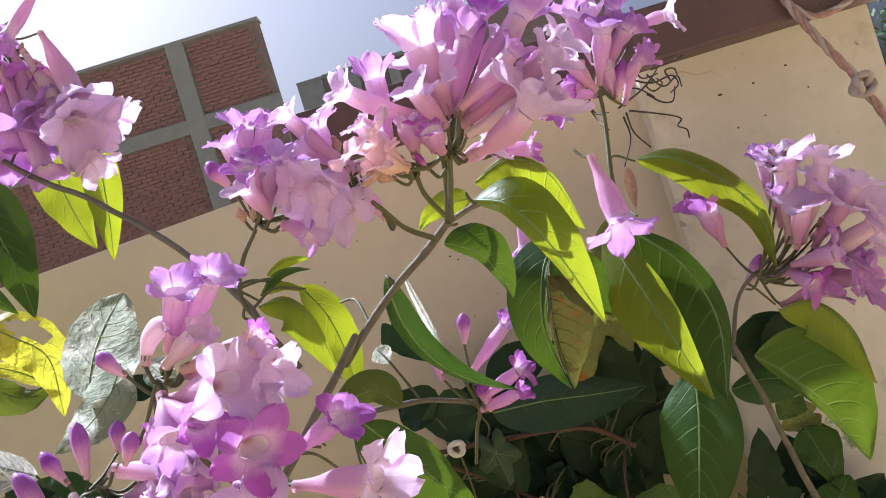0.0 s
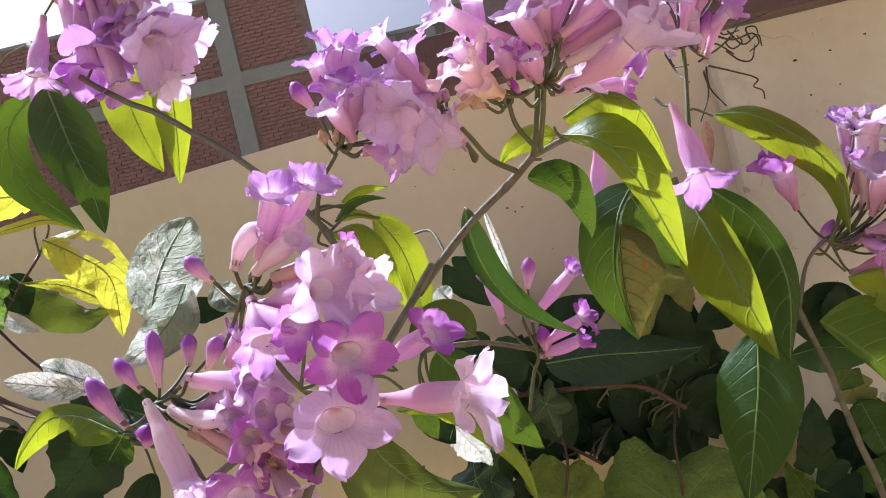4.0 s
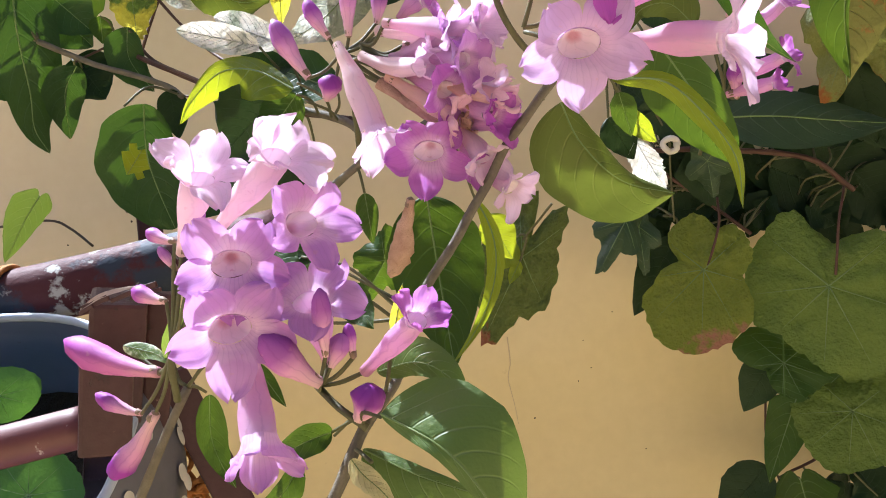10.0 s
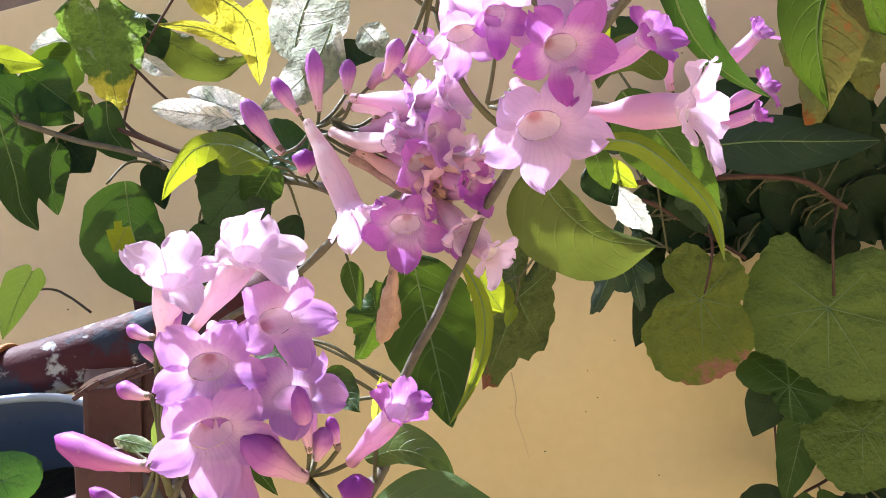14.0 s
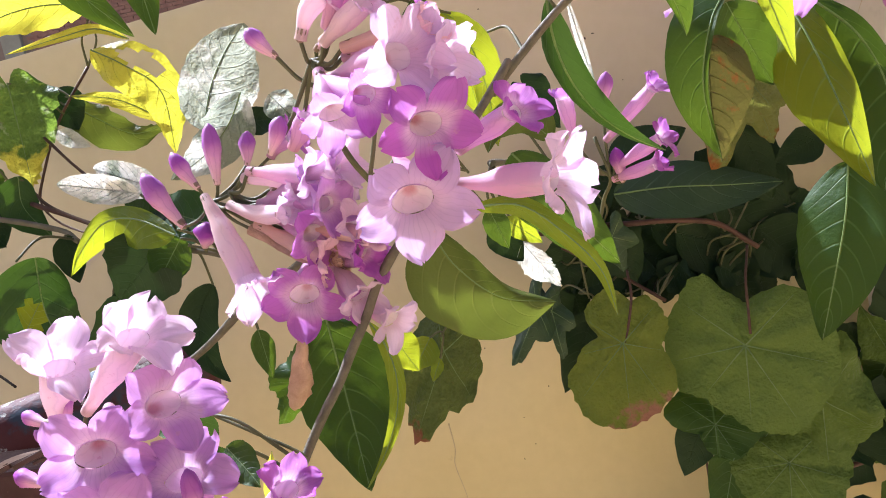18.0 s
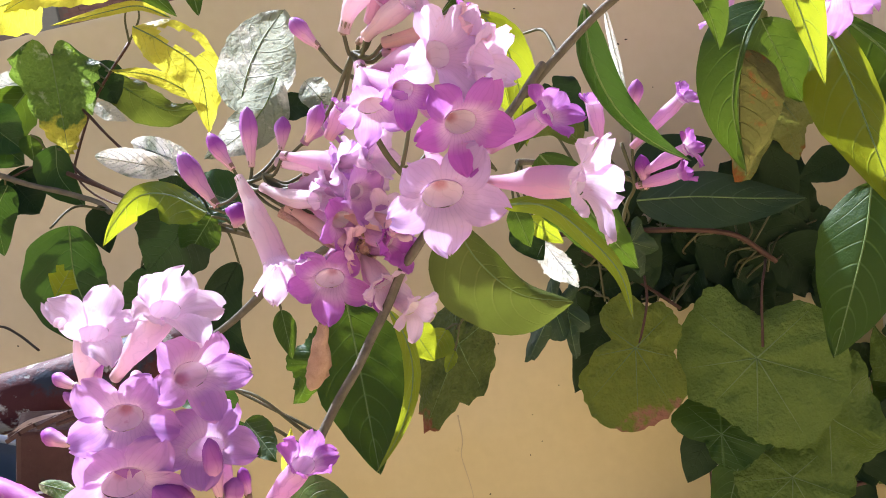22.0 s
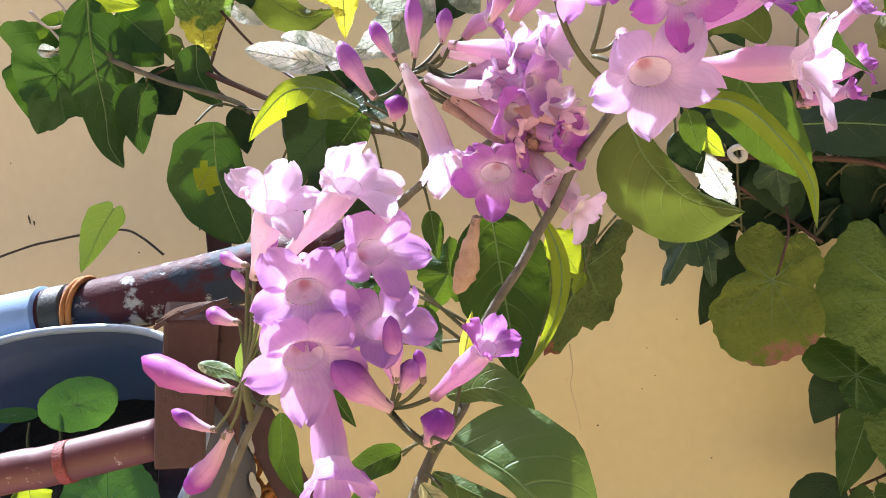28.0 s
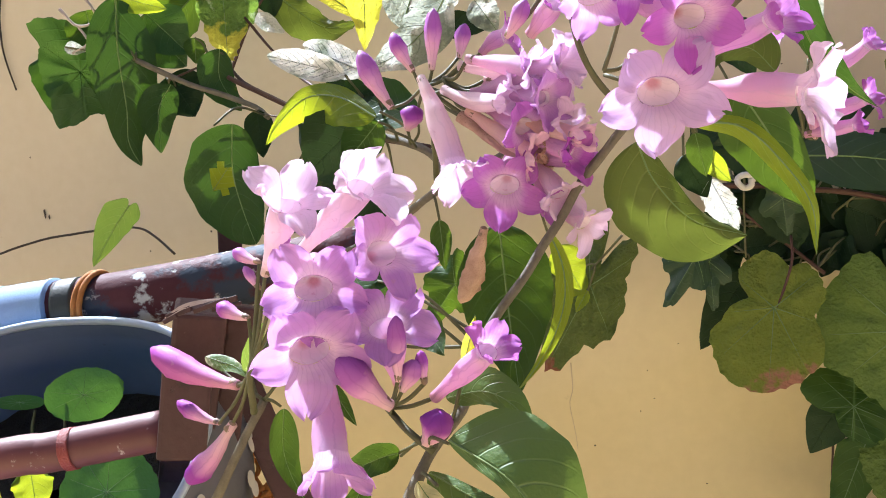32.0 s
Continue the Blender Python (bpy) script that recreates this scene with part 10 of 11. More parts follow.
scuff(pillar, (0.397, 1.097, 1.585), 0.0054, 0.0031)
scuff(pillar, (0.442, 1.097, 1.587), 0.0039, 0.0023)
scuff(pillar, (0.342, 1.097, 1.512), 0.0030, 0.0030)
scuff(pillar, (0.347, 1.097, 1.503), 0.0023, 0.0023)
scuff(pillar, (0.445, 1.097, 1.543), 0.0031, 0.0016)
scuff(pillar, (0.407, 1.097, 1.538), 0.0023, 0.0031)
scuff(pillar, (0.488, 1.097, 1.597), 0.0048, 0.0024)
scuff(pillar, (0.508, 1.097, 1.562), 0.0024, 0.0024)
stem(vine, 0.0013, 0.0010, GREENSTEM, (-0.411, 0.854, 1.732), (-0.420, 0.859, 1.727), (-0.427, 0.860, 1.715), name='leaf_stalk')
stem(vine, 0.0013, 0.0010, GREENSTEM, (-0.447, 0.880, 1.764), (-0.479, 0.887, 1.758), (-0.503, 0.890, 1.729), name='leaf_stalk')
stem(vine, 0.0013, 0.0010, GREENSTEM, (-0.376, 0.828, 1.700), (-0.363, 0.836, 1.720), (-0.346, 0.840, 1.726), name='leaf_stalk')
stem(vine, 0.0013, 0.0010, GREENSTEM, (0.033, 0.630, 1.524), (0.029, 0.629, 1.530), (0.028, 0.630, 1.535), name='leaf_stalk')
stem(vine, 0.0013, 0.0010, GREENSTEM, (0.004, 0.637, 1.514), (0.005, 0.639, 1.515), (0.007, 0.640, 1.514), name='leaf_stalk')
stem(vine, 0.0013, 0.0010, GREENSTEM, (0.007, 0.636, 1.516), (0.015, 0.646, 1.515), (0.016, 0.660, 1.516), name='leaf_stalk')
stem(vine, 0.0013, 0.0010, GREENSTEM, (0.175, 0.830, 1.480), (0.179, 0.815, 1.483), (0.183, 0.800, 1.476), name='leaf_stalk')
stem(vine, 0.0013, 0.0010, GREENSTEM, (0.249, 0.850, 1.314), (0.236, 0.855, 1.316), (0.218, 0.860, 1.307), name='leaf_stalk')
stem(vine, 0.0013, 0.0010, GREENSTEM, (0.181, 0.833, 1.537), (0.191, 0.844, 1.538), (0.209, 0.855, 1.528), name='leaf_stalk')
stem(vine, 0.0013, 0.0010, GREENSTEM, (0.284, 0.863, 1.377), (0.291, 0.863, 1.368), (0.303, 0.860, 1.349), name='leaf_stalk')
stem(vine, 0.0013, 0.0010, GREENSTEM, (-0.169, 0.676, 1.517), (-0.165, 0.688, 1.514), (-0.155, 0.700, 1.502), name='leaf_stalk')
stem(vine, 0.0013, 0.0010, GREENSTEM, (-0.169, 0.676, 1.517), (-0.145, 0.698, 1.519), (-0.137, 0.720, 1.513), name='leaf_stalk')
stem(vine, 0.0013, 0.0010, GREENSTEM, (-0.160, 0.667, 1.504), (-0.168, 0.684, 1.494), (-0.164, 0.700, 1.489), name='leaf_stalk')
stem(vine, 0.0013, 0.0010, GREENSTEM, (-0.169, 0.676, 1.517), (-0.156, 0.695, 1.521), (-0.133, 0.710, 1.511), name='leaf_stalk')
stem(vine, 0.0013, 0.0010, GREENSTEM, (-0.157, 0.665, 1.498), (-0.139, 0.684, 1.509), (-0.117, 0.700, 1.502), name='leaf_stalk')
stem(vine, 0.0013, 0.0010, GREENSTEM, (-0.070, 0.655, 1.460), (-0.078, 0.680, 1.481), (-0.093, 0.700, 1.483), name='leaf_stalk')
stem(vine, 0.0013, 0.0010, GREENSTEM, (-0.043, 0.655, 1.483), (-0.046, 0.656, 1.490), (-0.048, 0.660, 1.493), name='leaf_stalk')
stem(vine, 0.0013, 0.0010, GREENSTEM, (-0.163, 0.584, 1.367), (-0.166, 0.592, 1.367), (-0.165, 0.600, 1.362), name='leaf_stalk')
stem(vine, 0.0013, 0.0010, GREENSTEM, (-0.151, 0.591, 1.380), (-0.144, 0.574, 1.382), (-0.128, 0.560, 1.374), name='leaf_stalk')
stem(vine, 0.0013, 0.0010, GREENSTEM, (-0.127, 0.605, 1.407), (-0.128, 0.611, 1.401), (-0.123, 0.620, 1.389), name='leaf_stalk')
stem(vine, 0.0013, 0.0010, GREENSTEM, (-0.139, 0.597, 1.393), (-0.129, 0.611, 1.386), (-0.115, 0.630, 1.361), name='leaf_stalk')
stem(vine, 0.0013, 0.0010, GREENSTEM, (-0.111, 0.720, 1.385), (-0.115, 0.706, 1.369), (-0.108, 0.700, 1.342), name='leaf_stalk')
stem(vine, 0.0013, 0.0010, GREENSTEM, (-0.133, 0.600, 1.400), (-0.130, 0.599, 1.396), (-0.122, 0.600, 1.392), name='leaf_stalk')
stem(vine, 0.0013, 0.0010, GREENSTEM, (-0.298, 0.667, 1.327), (-0.286, 0.699, 1.318), (-0.270, 0.720, 1.286), name='leaf_stalk')
stem(vine, 0.0013, 0.0010, GREENSTEM, (-0.253, 0.660, 1.350), (-0.236, 0.666, 1.331), (-0.224, 0.670, 1.288), name='leaf_stalk')
stem(vine, 0.0013, 0.0010, GREENSTEM, (-0.271, 0.455, 1.200), (-0.267, 0.439, 1.216), (-0.252, 0.420, 1.221), name='leaf_stalk')
stem(vine, 0.0013, 0.0010, GREENSTEM, (-0.262, 0.483, 1.213), (-0.259, 0.479, 1.223), (-0.250, 0.470, 1.231), name='leaf_stalk')
stem(vine, 0.0013, 0.0010, GREENSTEM, (-0.277, 0.449, 1.189), (-0.280, 0.455, 1.188), (-0.280, 0.460, 1.187), name='leaf_stalk')
stem(vine, 0.0013, 0.0010, GREENSTEM, (-0.277, 0.449, 1.189), (-0.273, 0.443, 1.192), (-0.264, 0.435, 1.189), name='leaf_stalk')
stem(vine, 0.0013, 0.0010, GREENSTEM, (-0.264, 0.478, 1.210), (-0.258, 0.464, 1.223), (-0.248, 0.450, 1.254), name='leaf_stalk')
stem(vine, 0.0013, 0.0010, GREENSTEM, (-0.399, 0.510, 1.208), (-0.396, 0.515, 1.206), (-0.392, 0.520, 1.200), name='leaf_stalk')
stem(vine, 0.0013, 0.0010, GREENSTEM, (-0.265, 0.472, 1.208), (-0.276, 0.486, 1.197), (-0.305, 0.500, 1.178), name='leaf_stalk')
stem(vine, 0.0013, 0.0010, GREENSTEM, (-0.264, 0.478, 1.210), (-0.277, 0.498, 1.199), (-0.307, 0.510, 1.171), name='leaf_stalk')
stem(vine, 0.0013, 0.0010, GREENSTEM, (-0.399, 0.510, 1.208), (-0.380, 0.508, 1.224), (-0.348, 0.500, 1.225), name='leaf_stalk')
stem(vine, 0.0013, 0.0010, GREENSTEM, (-0.313, 0.670, 1.320), (-0.310, 0.665, 1.315), (-0.307, 0.660, 1.301), name='leaf_stalk')
stem(vine, 0.0013, 0.0010, GREENSTEM, (-0.399, 0.510, 1.208), (-0.428, 0.523, 1.219), (-0.441, 0.530, 1.227), name='leaf_stalk')
stem(vine, 0.0013, 0.0010, GREENSTEM, (-0.399, 0.510, 1.208), (-0.406, 0.514, 1.211), (-0.411, 0.520, 1.222), name='leaf_stalk')
stem(vine, 0.0013, 0.0010, GREENSTEM, (-0.258, 0.534, 1.230), (-0.281, 0.532, 1.252), (-0.294, 0.520, 1.263), name='leaf_stalk')
stem(vine, 0.0013, 0.0010, GREENSTEM, (-0.331, 0.698, 1.355), (-0.332, 0.678, 1.365), (-0.346, 0.665, 1.374), name='leaf_stalk')
stem(vine, 0.0013, 0.0010, GREENSTEM, (-0.424, 0.767, 1.375), (-0.425, 0.765, 1.353), (-0.444, 0.760, 1.318), name='leaf_stalk')
stem(vine, 0.0013, 0.0010, GREENSTEM, (-0.448, 0.782, 1.383), (-0.460, 0.783, 1.366), (-0.461, 0.780, 1.348), name='leaf_stalk')
stem(vine, 0.0013, 0.0010, GREENSTEM, (-0.337, 0.701, 1.357), (-0.329, 0.699, 1.367), (-0.329, 0.700, 1.380), name='leaf_stalk')
stem(vine, 0.0013, 0.0010, GREENSTEM, (-0.349, 0.709, 1.360), (-0.349, 0.691, 1.373), (-0.357, 0.680, 1.379), name='leaf_stalk')
stem(vine, 0.0013, 0.0010, GREENSTEM, (-0.401, 0.752, 1.369), (-0.402, 0.743, 1.351), (-0.410, 0.740, 1.338), name='leaf_stalk')
stem(vine, 0.0013, 0.0010, GREENSTEM, (-0.436, 0.775, 1.379), (-0.465, 0.768, 1.343), (-0.469, 0.760, 1.314), name='leaf_stalk')
stem(vine, 0.0013, 0.0010, GREENSTEM, (-0.367, 0.730, 1.363), (-0.366, 0.736, 1.353), (-0.365, 0.740, 1.330), name='leaf_stalk')
stem(vine, 0.0013, 0.0010, GREENSTEM, (-0.337, 0.701, 1.357), (-0.334, 0.677, 1.374), (-0.349, 0.660, 1.388), name='leaf_stalk')
stem(vine, 0.0013, 0.0010, GREENSTEM, (-0.367, 0.720, 1.366), (-0.369, 0.709, 1.376), (-0.379, 0.700, 1.380), name='leaf_stalk')
stem(creeper, 0.0013, 0.0010, GREENSTEM, (-0.652, 0.820, 1.452), (-0.676, 0.820, 1.492), (-0.696, 0.820, 1.506), name='leaf_stalk')
stem(creeper, 0.0013, 0.0010, GREENSTEM, (-0.620, 0.824, 1.434), (-0.622, 0.827, 1.431), (-0.626, 0.830, 1.424), name='leaf_stalk')
stem(creeper, 0.0013, 0.0010, GREENSTEM, (-0.567, 0.857, 1.437), (-0.567, 0.849, 1.449), (-0.568, 0.840, 1.453), name='leaf_stalk')
stem(creeper, 0.0013, 0.0010, GREENSTEM, (-0.652, 0.820, 1.452), (-0.666, 0.840, 1.481), (-0.665, 0.860, 1.495), name='leaf_stalk')
stem(creeper, 0.0013, 0.0010, GREENSTEM, (-0.594, 0.865, 1.449), (-0.599, 0.863, 1.465), (-0.606, 0.860, 1.472), name='leaf_stalk')
stem(creeper, 0.0013, 0.0010, GREENSTEM, (-0.637, 0.850, 1.430), (-0.645, 0.860, 1.436), (-0.648, 0.870, 1.434), name='leaf_stalk')
stem(creeper, 0.0013, 0.0010, GREENSTEM, (-0.652, 0.820, 1.452), (-0.676, 0.825, 1.490), (-0.675, 0.830, 1.519), name='leaf_stalk')
stem(creeper, 0.0013, 0.0010, GREENSTEM, (-0.652, 0.820, 1.452), (-0.659, 0.833, 1.484), (-0.653, 0.850, 1.500), name='leaf_stalk')
stem(creeper, 0.0013, 0.0010, GREENSTEM, (-0.637, 0.850, 1.430), (-0.638, 0.860, 1.431), (-0.641, 0.870, 1.424), name='leaf_stalk')
stem(creeper, 0.0013, 0.0010, GREENSTEM, (-0.652, 0.820, 1.452), (-0.678, 0.831, 1.457), (-0.699, 0.840, 1.444), name='leaf_stalk')
stem(creeper, 0.0013, 0.0010, GREENSTEM, (-0.652, 0.820, 1.452), (-0.707, 0.820, 1.465), (-0.733, 0.820, 1.471), name='leaf_stalk')
stem(creeper, 0.0013, 0.0010, GREENSTEM, (-0.512, 0.805, 1.389), (-0.514, 0.802, 1.393), (-0.517, 0.800, 1.393), name='leaf_stalk')
stem(creeper, 0.0013, 0.0010, GREENSTEM, (-0.508, 0.802, 1.388), (-0.524, 0.774, 1.397), (-0.535, 0.745, 1.383), name='leaf_stalk')
stem(creeper, 0.0013, 0.0010, GREENSTEM, (-0.379, 0.728, 1.368), (-0.374, 0.712, 1.391), (-0.388, 0.700, 1.419), name='leaf_stalk')
stem(creeper, 0.0013, 0.0010, GREENSTEM, (-0.367, 0.720, 1.366), (-0.361, 0.707, 1.389), (-0.372, 0.700, 1.420), name='leaf_stalk')
stem(creeper, 0.0013, 0.0010, GREENSTEM, (-0.410, 0.746, 1.373), (-0.420, 0.741, 1.388), (-0.419, 0.730, 1.402), name='leaf_stalk')
stem(creeper, 0.0013, 0.0010, GREENSTEM, (-0.519, 0.940, 1.556), (-0.516, 0.937, 1.583), (-0.500, 0.930, 1.601), name='leaf_stalk')
stem(creeper, 0.0013, 0.0010, GREENSTEM, (-0.540, 0.930, 1.527), (-0.552, 0.941, 1.531), (-0.555, 0.950, 1.532), name='leaf_stalk')
stem(creeper, 0.0013, 0.0010, GREENSTEM, (-0.546, 0.927, 1.520), (-0.561, 0.942, 1.527), (-0.565, 0.955, 1.529), name='leaf_stalk')
stem(creeper, 0.0013, 0.0010, GREENSTEM, (-0.519, 0.940, 1.556), (-0.504, 0.945, 1.581), (-0.507, 0.950, 1.603), name='leaf_stalk')
stem(creeper, 0.0013, 0.0010, GREENSTEM, (-0.551, 0.925, 1.512), (-0.570, 0.914, 1.543), (-0.588, 0.900, 1.553), name='leaf_stalk')
stem(creeper, 0.0013, 0.0010, GREENSTEM, (-0.579, 0.930, 1.482), (-0.591, 0.921, 1.508), (-0.629, 0.920, 1.533), name='leaf_stalk')
stem(creeper, 0.0013, 0.0010, GREENSTEM, (-0.579, 0.930, 1.482), (-0.595, 0.924, 1.510), (-0.632, 0.920, 1.524), name='leaf_stalk')
stem(creeper, 0.0013, 0.0010, GREENSTEM, (-0.540, 0.930, 1.527), (-0.554, 0.935, 1.539), (-0.564, 0.940, 1.541), name='leaf_stalk')
stem(creeper, 0.0013, 0.0010, GREENSTEM, (0.057, 1.020, 0.971), (0.067, 1.007, 1.011), (0.063, 0.990, 1.031), name='leaf_stalk')
stem(creeper, 0.0013, 0.0010, GREENSTEM, (0.057, 1.020, 0.971), (0.074, 1.006, 0.983), (0.085, 0.990, 0.981), name='leaf_stalk')
stem(creeper, 0.0013, 0.0010, GREENSTEM, (0.062, 1.020, 0.897), (0.060, 1.010, 0.899), (0.053, 1.000, 0.893), name='leaf_stalk')
stem(creeper, 0.0013, 0.0010, GREENSTEM, (0.070, 1.020, 0.867), (0.079, 1.010, 0.877), (0.090, 1.000, 0.876), name='leaf_stalk')
stem(creeper, 0.0013, 0.0010, GREENSTEM, (-0.046, 0.960, 1.208), (-0.040, 0.980, 1.197), (-0.044, 1.000, 1.168), name='leaf_stalk')
stem(creeper, 0.0013, 0.0010, GREENSTEM, (-0.046, 0.960, 1.208), (-0.054, 0.980, 1.205), (-0.047, 1.000, 1.204), name='leaf_stalk')
stem(creeper, 0.0013, 0.0010, GREENSTEM, (0.080, 0.979, 1.259), (0.066, 0.999, 1.255), (0.067, 1.020, 1.244), name='leaf_stalk')
stem(creeper, 0.0013, 0.0010, GREENSTEM, (0.120, 0.985, 1.237), (0.101, 1.002, 1.230), (0.096, 1.020, 1.209), name='leaf_stalk')
stem(creeper, 0.0013, 0.0010, GREENSTEM, (0.139, 0.989, 1.222), (0.143, 1.004, 1.233), (0.155, 1.020, 1.233), name='leaf_stalk')
stem(creeper, 0.0013, 0.0010, GREENSTEM, (-0.059, 0.976, 1.278), (-0.061, 0.988, 1.282), (-0.053, 1.000, 1.286), name='leaf_stalk')
stem(creeper, 0.0013, 0.0010, GREENSTEM, (-0.048, 0.950, 1.276), (-0.049, 0.947, 1.294), (-0.062, 0.950, 1.324), name='leaf_stalk')
stem(creeper, 0.0013, 0.0010, GREENSTEM, (-0.201, 0.895, 1.211), (-0.206, 0.897, 1.212), (-0.216, 0.900, 1.207), name='leaf_stalk')
stem(creeper, 0.0013, 0.0010, GREENSTEM, (-0.201, 0.895, 1.211), (-0.203, 0.897, 1.202), (-0.210, 0.900, 1.183), name='leaf_stalk')
stem(creeper, 0.0013, 0.0010, GREENSTEM, (-0.109, 0.728, 1.384), (-0.110, 0.719, 1.361), (-0.099, 0.720, 1.318), name='leaf_stalk')
stem(creeper, 0.0013, 0.0010, GREENSTEM, (-0.109, 0.728, 1.384), (-0.118, 0.724, 1.368), (-0.119, 0.720, 1.337), name='leaf_stalk')
stem(creeper, 0.0013, 0.0010, GREENSTEM, (-0.062, 0.824, 1.365), (-0.082, 0.842, 1.408), (-0.093, 0.860, 1.424), name='leaf_stalk')
stem(creeper, 0.0013, 0.0010, GREENSTEM, (-0.016, 0.970, 1.276), (-0.009, 0.960, 1.295), (-0.018, 0.950, 1.316), name='leaf_stalk')
stem(creeper, 0.0013, 0.0010, GREENSTEM, (-0.016, 0.970, 1.276), (-0.015, 0.975, 1.275), (-0.013, 0.980, 1.270), name='leaf_stalk')
stem(vine, 0.0013, 0.0010, GREENSTEM, (-0.259, 0.545, 1.234), (-0.294, 0.548, 1.269), (-0.329, 0.560, 1.276), name='leaf_stalk')
stem(vine, 0.0013, 0.0010, GREENSTEM, (-0.259, 0.545, 1.234), (-0.312, 0.548, 1.233), (-0.338, 0.560, 1.236), name='leaf_stalk')
stem(vine, 0.0013, 0.0010, GREENSTEM, (-0.255, 0.546, 1.238), (-0.275, 0.549, 1.252), (-0.319, 0.560, 1.275), name='leaf_stalk')
stem(creeper, 0.0013, 0.0010, GREENSTEM, (0.066, 0.978, 1.262), (0.051, 1.007, 1.239), (0.059, 1.038, 1.226), name='leaf_stalk')
stem(creeper, 0.0013, 0.0010, GREENSTEM, (0.133, 0.988, 1.227), (0.114, 0.995, 1.218), (0.107, 1.007, 1.199), name='leaf_stalk')
stem(creeper, 0.0013, 0.0010, GREENSTEM, (-0.033, 0.972, 1.277), (-0.038, 0.999, 1.279), (-0.023, 1.033, 1.273), name='leaf_stalk')
stem(creeper, 0.0013, 0.0010, GREENSTEM, (0.025, 0.974, 1.269), (0.028, 1.018, 1.282), (0.021, 1.057, 1.267), name='leaf_stalk')
stem(creeper, 0.0013, 0.0010, GREENSTEM, (-0.048, 0.974, 1.249), (-0.059, 0.991, 1.237), (-0.066, 1.007, 1.238), name='leaf_stalk')
stem(creeper, 0.0013, 0.0010, GREENSTEM, (-0.059, 0.976, 1.278), (-0.062, 1.024, 1.285), (-0.044, 1.060, 1.272), name='leaf_stalk')
stem(creeper, 0.0013, 0.0010, GREENSTEM, (-0.023, 0.980, 1.230), (-0.030, 0.995, 1.230), (-0.030, 1.009, 1.222), name='leaf_stalk')
stem(creeper, 0.0013, 0.0010, GREENSTEM, (-0.043, 0.975, 1.245), (-0.051, 1.002, 1.252), (-0.059, 1.028, 1.239), name='leaf_stalk')
stem(creeper, 0.0013, 0.0010, GREENSTEM, (-0.046, 0.960, 1.208), (-0.063, 0.986, 1.215), (-0.080, 1.019, 1.199), name='leaf_stalk')
stem(creeper, 0.0013, 0.0010, GREENSTEM, (-0.023, 0.980, 1.230), (-0.036, 1.007, 1.230), (-0.031, 1.042, 1.217), name='leaf_stalk')
stem(creeper, 0.0013, 0.0010, GREENSTEM, (0.139, 0.989, 1.222), (0.160, 1.020, 1.238), (0.204, 1.033, 1.249), name='leaf_stalk')
stem(creeper, 0.0013, 0.0010, GREENSTEM, (-0.050, 0.975, 1.277), (-0.056, 1.009, 1.291), (-0.036, 1.053, 1.297), name='leaf_stalk')
stem(creeper, 0.0013, 0.0010, GREENSTEM, (0.031, 0.980, 1.186), (0.050, 0.993, 1.206), (0.062, 1.006, 1.212), name='leaf_stalk')
stem(creeper, 0.0013, 0.0010, GREENSTEM, (0.139, 0.989, 1.222), (0.140, 1.006, 1.204), (0.146, 1.026, 1.201), name='leaf_stalk')
stem(creeper, 0.0013, 0.0010, GREENSTEM, (0.031, 0.980, 1.186), (0.031, 1.015, 1.183), (0.048, 1.047, 1.199), name='leaf_stalk')
stem(creeper, 0.0013, 0.0010, GREENSTEM, (-0.033, 0.978, 1.238), (-0.062, 1.017, 1.234), (-0.061, 1.055, 1.229), name='leaf_stalk')
stem(creeper, 0.0013, 0.0010, GREENSTEM, (0.031, 0.980, 1.186), (0.034, 0.991, 1.197), (0.047, 1.002, 1.202), name='leaf_stalk')
stem(creeper, 0.0013, 0.0010, GREENSTEM, (0.139, 0.989, 1.222), (0.140, 1.006, 1.221), (0.132, 1.019, 1.227), name='leaf_stalk')
stem(creeper, 0.0013, 0.0010, GREENSTEM, (-0.024, 0.971, 1.276), (-0.031, 0.998, 1.274), (-0.018, 1.033, 1.281), name='leaf_stalk')
stem(creeper, 0.0013, 0.0010, GREENSTEM, (-0.028, 0.979, 1.234), (-0.043, 1.011, 1.229), (-0.041, 1.053, 1.243), name='leaf_stalk')
stem(creeper, 0.0013, 0.0010, GREENSTEM, (0.066, 0.978, 1.262), (0.062, 1.012, 1.272), (0.062, 1.047, 1.257), name='leaf_stalk')
stem(creeper, 0.0013, 0.0010, GREENSTEM, (0.007, 0.980, 1.205), (0.001, 1.013, 1.206), (0.011, 1.034, 1.205), name='leaf_stalk')
stem(creeper, 0.0013, 0.0010, GREENSTEM, (-0.050, 0.975, 1.277), (-0.035, 1.009, 1.276), (-0.036, 1.047, 1.296), name='leaf_stalk')
stem(creeper, 0.0013, 0.0010, GREENSTEM, (0.113, 0.984, 1.242), (0.124, 0.992, 1.253), (0.124, 1.001, 1.263), name='leaf_stalk')
stem(creeper, 0.0013, 0.0010, GREENSTEM, (0.057, 1.020, 0.971), (0.089, 1.036, 0.969), (0.114, 1.057, 0.992), name='leaf_stalk')
stem(creeper, 0.0013, 0.0010, GREENSTEM, (0.140, 1.030, 0.903), (0.132, 1.054, 0.898), (0.137, 1.077, 0.904), name='leaf_stalk')
stem(creeper, 0.0013, 0.0010, GREENSTEM, (0.134, 1.030, 0.898), (0.169, 1.027, 0.854), (0.187, 1.033, 0.833), name='leaf_stalk')
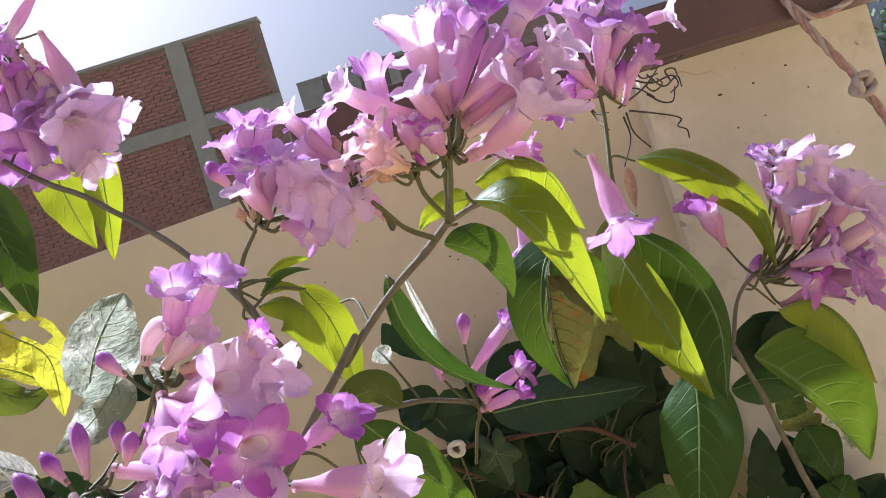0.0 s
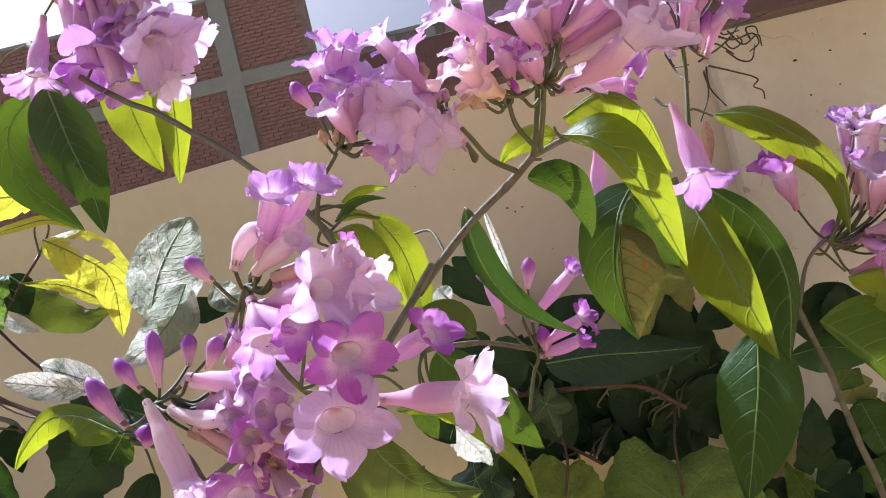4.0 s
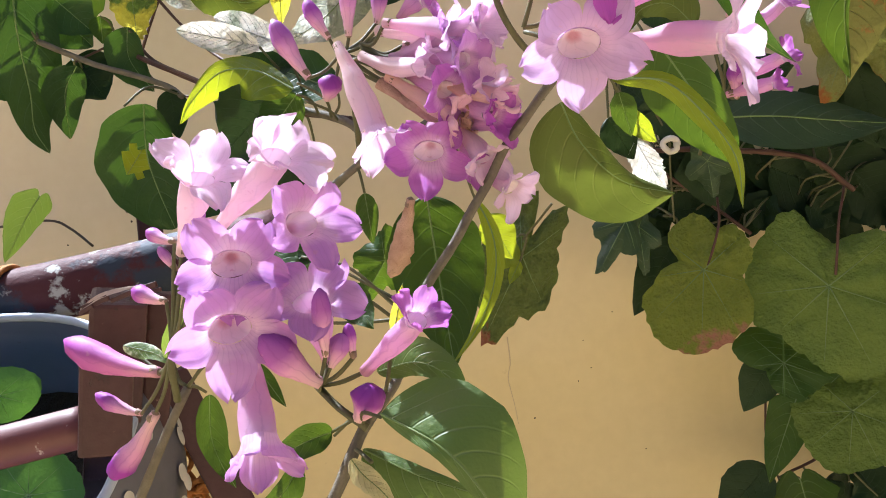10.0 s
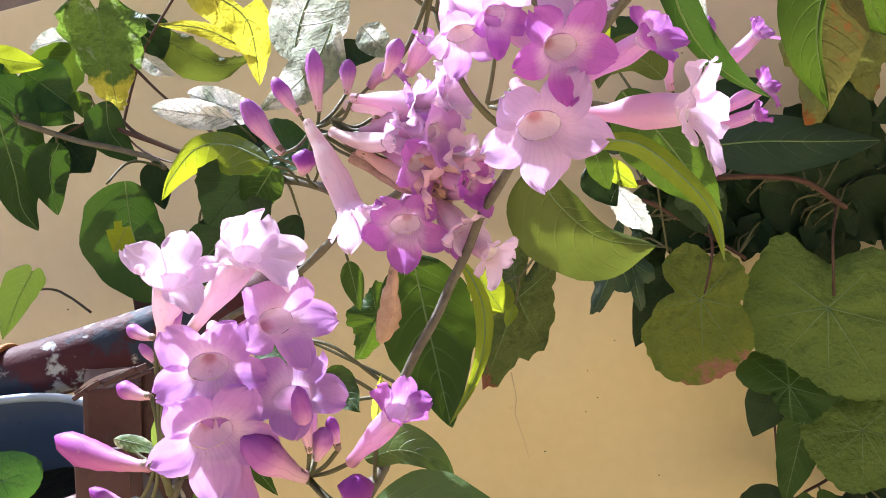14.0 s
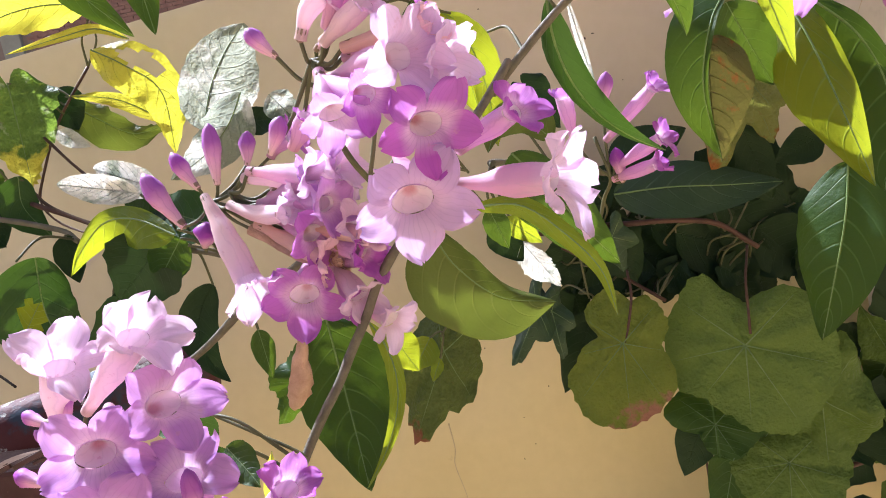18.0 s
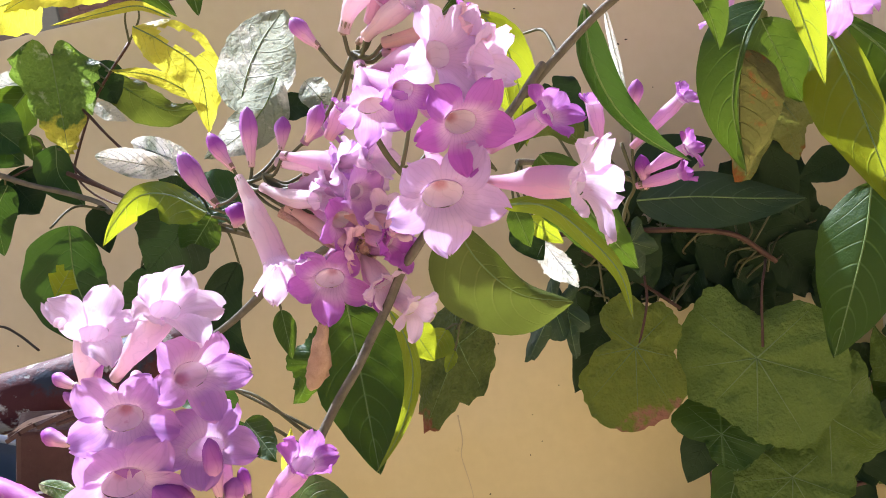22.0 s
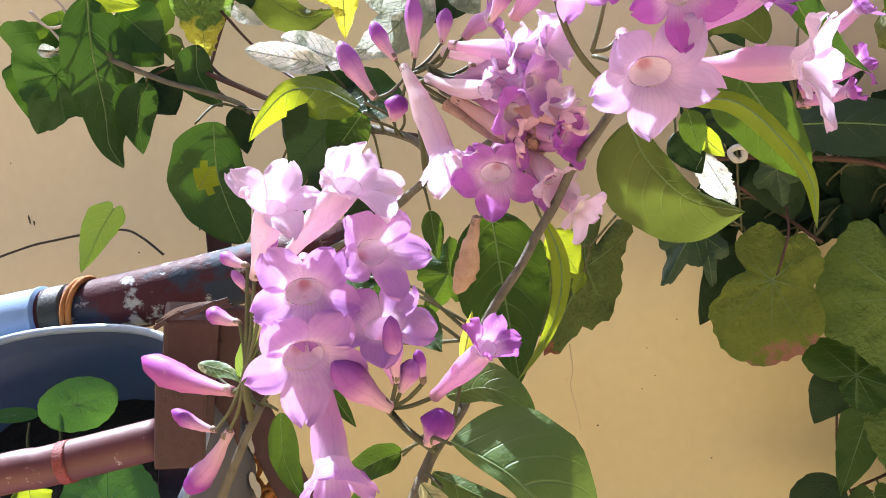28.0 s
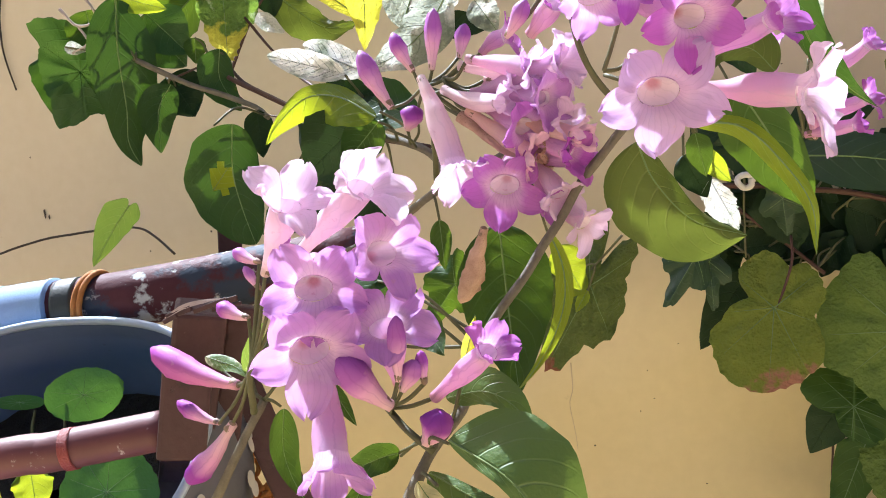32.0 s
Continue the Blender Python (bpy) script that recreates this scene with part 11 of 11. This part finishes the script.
stem(creeper, 0.0013, 0.0010, GREENSTEM, (0.123, 1.030, 0.889), (0.157, 1.055, 0.858), (0.166, 1.069, 0.834), name='leaf_stalk')
stem(creeper, 0.0013, 0.0010, GREENSTEM, (0.101, 1.030, 0.876), (0.106, 1.039, 0.865), (0.120, 1.051, 0.839), name='leaf_stalk')
stem(creeper, 0.0013, 0.0010, GREENSTEM, (0.157, 1.030, 0.917), (0.180, 1.031, 0.926), (0.230, 1.033, 0.942), name='leaf_stalk')
stem(creeper, 0.0013, 0.0010, GREENSTEM, (0.157, 1.030, 0.917), (0.164, 1.035, 0.921), (0.176, 1.039, 0.934), name='leaf_stalk')
stem(creeper, 0.0013, 0.0010, GREENSTEM, (0.157, 1.030, 0.917), (0.147, 1.033, 0.943), (0.157, 1.036, 0.974), name='leaf_stalk')
stem(creeper, 0.0013, 0.0010, GREENSTEM, (-0.023, 0.980, 1.230), (-0.012, 1.016, 1.256), (-0.006, 1.050, 1.256), name='leaf_stalk')
stem(creeper, 0.0013, 0.0010, GREENSTEM, (0.107, 0.982, 1.247), (0.109, 1.020, 1.278), (0.112, 1.058, 1.279), name='leaf_stalk')
stem(creeper, 0.0013, 0.0010, GREENSTEM, (0.015, 0.980, 1.198), (0.000, 1.002, 1.189), (0.001, 1.028, 1.187), name='leaf_stalk')
stem(creeper, 0.0013, 0.0010, GREENSTEM, (0.139, 0.989, 1.222), (0.154, 1.012, 1.215), (0.180, 1.040, 1.227), name='leaf_stalk')
stem(creeper, 0.0013, 0.0010, GREENSTEM, (0.139, 0.989, 1.222), (0.118, 1.014, 1.195), (0.126, 1.048, 1.165), name='leaf_stalk')
stem(creeper, 0.0013, 0.0010, GREENSTEM, (0.031, 0.980, 1.186), (0.062, 1.015, 1.203), (0.074, 1.049, 1.199), name='leaf_stalk')
stem(creeper, 0.0013, 0.0010, GREENSTEM, (0.126, 0.986, 1.232), (0.113, 1.005, 1.234), (0.115, 1.029, 1.232), name='leaf_stalk')
stem(creeper, 0.0013, 0.0010, GREENSTEM, (0.139, 0.989, 1.222), (0.146, 1.022, 1.218), (0.180, 1.062, 1.225), name='leaf_stalk')
stem(creeper, 0.0013, 0.0010, GREENSTEM, (0.120, 0.985, 1.237), (0.148, 1.000, 1.271), (0.157, 1.011, 1.288), name='leaf_stalk')
stem(creeper, 0.0013, 0.0010, GREENSTEM, (0.015, 0.980, 1.198), (0.016, 1.019, 1.178), (0.008, 1.059, 1.185), name='leaf_stalk')
stem(creeper, 0.0013, 0.0010, GREENSTEM, (0.039, 0.975, 1.266), (0.026, 1.012, 1.271), (0.032, 1.038, 1.265), name='leaf_stalk')
stem(creeper, 0.0013, 0.0010, GREENSTEM, (0.133, 0.988, 1.227), (0.111, 1.005, 1.218), (0.106, 1.022, 1.199), name='leaf_stalk')
stem(creeper, 0.0013, 0.0010, GREENSTEM, (0.113, 0.984, 1.242), (0.110, 1.015, 1.264), (0.136, 1.050, 1.290), name='leaf_stalk')
stem(creeper, 0.0013, 0.0010, GREENSTEM, (0.139, 0.989, 1.222), (0.138, 1.014, 1.228), (0.128, 1.032, 1.220), name='leaf_stalk')
stem(creeper, 0.0013, 0.0010, GREENSTEM, (0.139, 0.989, 1.222), (0.134, 1.026, 1.223), (0.153, 1.055, 1.224), name='leaf_stalk')
stem(creeper, 0.0013, 0.0010, GREENSTEM, (0.025, 0.974, 1.269), (0.041, 1.005, 1.287), (0.030, 1.043, 1.317), name='leaf_stalk')
stem(creeper, 0.0013, 0.0010, GREENSTEM, (-0.008, 0.980, 1.217), (-0.019, 1.010, 1.202), (-0.022, 1.037, 1.205), name='leaf_stalk')
stem(creeper, 0.0013, 0.0010, GREENSTEM, (0.126, 0.986, 1.232), (0.115, 1.003, 1.217), (0.109, 1.029, 1.215), name='leaf_stalk')
stem(creeper, 0.0013, 0.0010, GREENSTEM, (-0.023, 0.980, 1.230), (-0.014, 1.009, 1.228), (-0.022, 1.038, 1.237), name='leaf_stalk')
ring = [Vector((-0.049, 0.930, 1.288)) + Vector((0.0068 * math.cos(w) * (1 + 0.15 * math.sin(2.7 * w)), 0.002 * math.sin(3 * w), 0.0070 * math.sin(w))) for w in [i * 0.3 for i in range(23)]]
put("ring", mesh_of("ring", *sweep(ring, 0.0032, 7)), SPOTM, petal_bit)
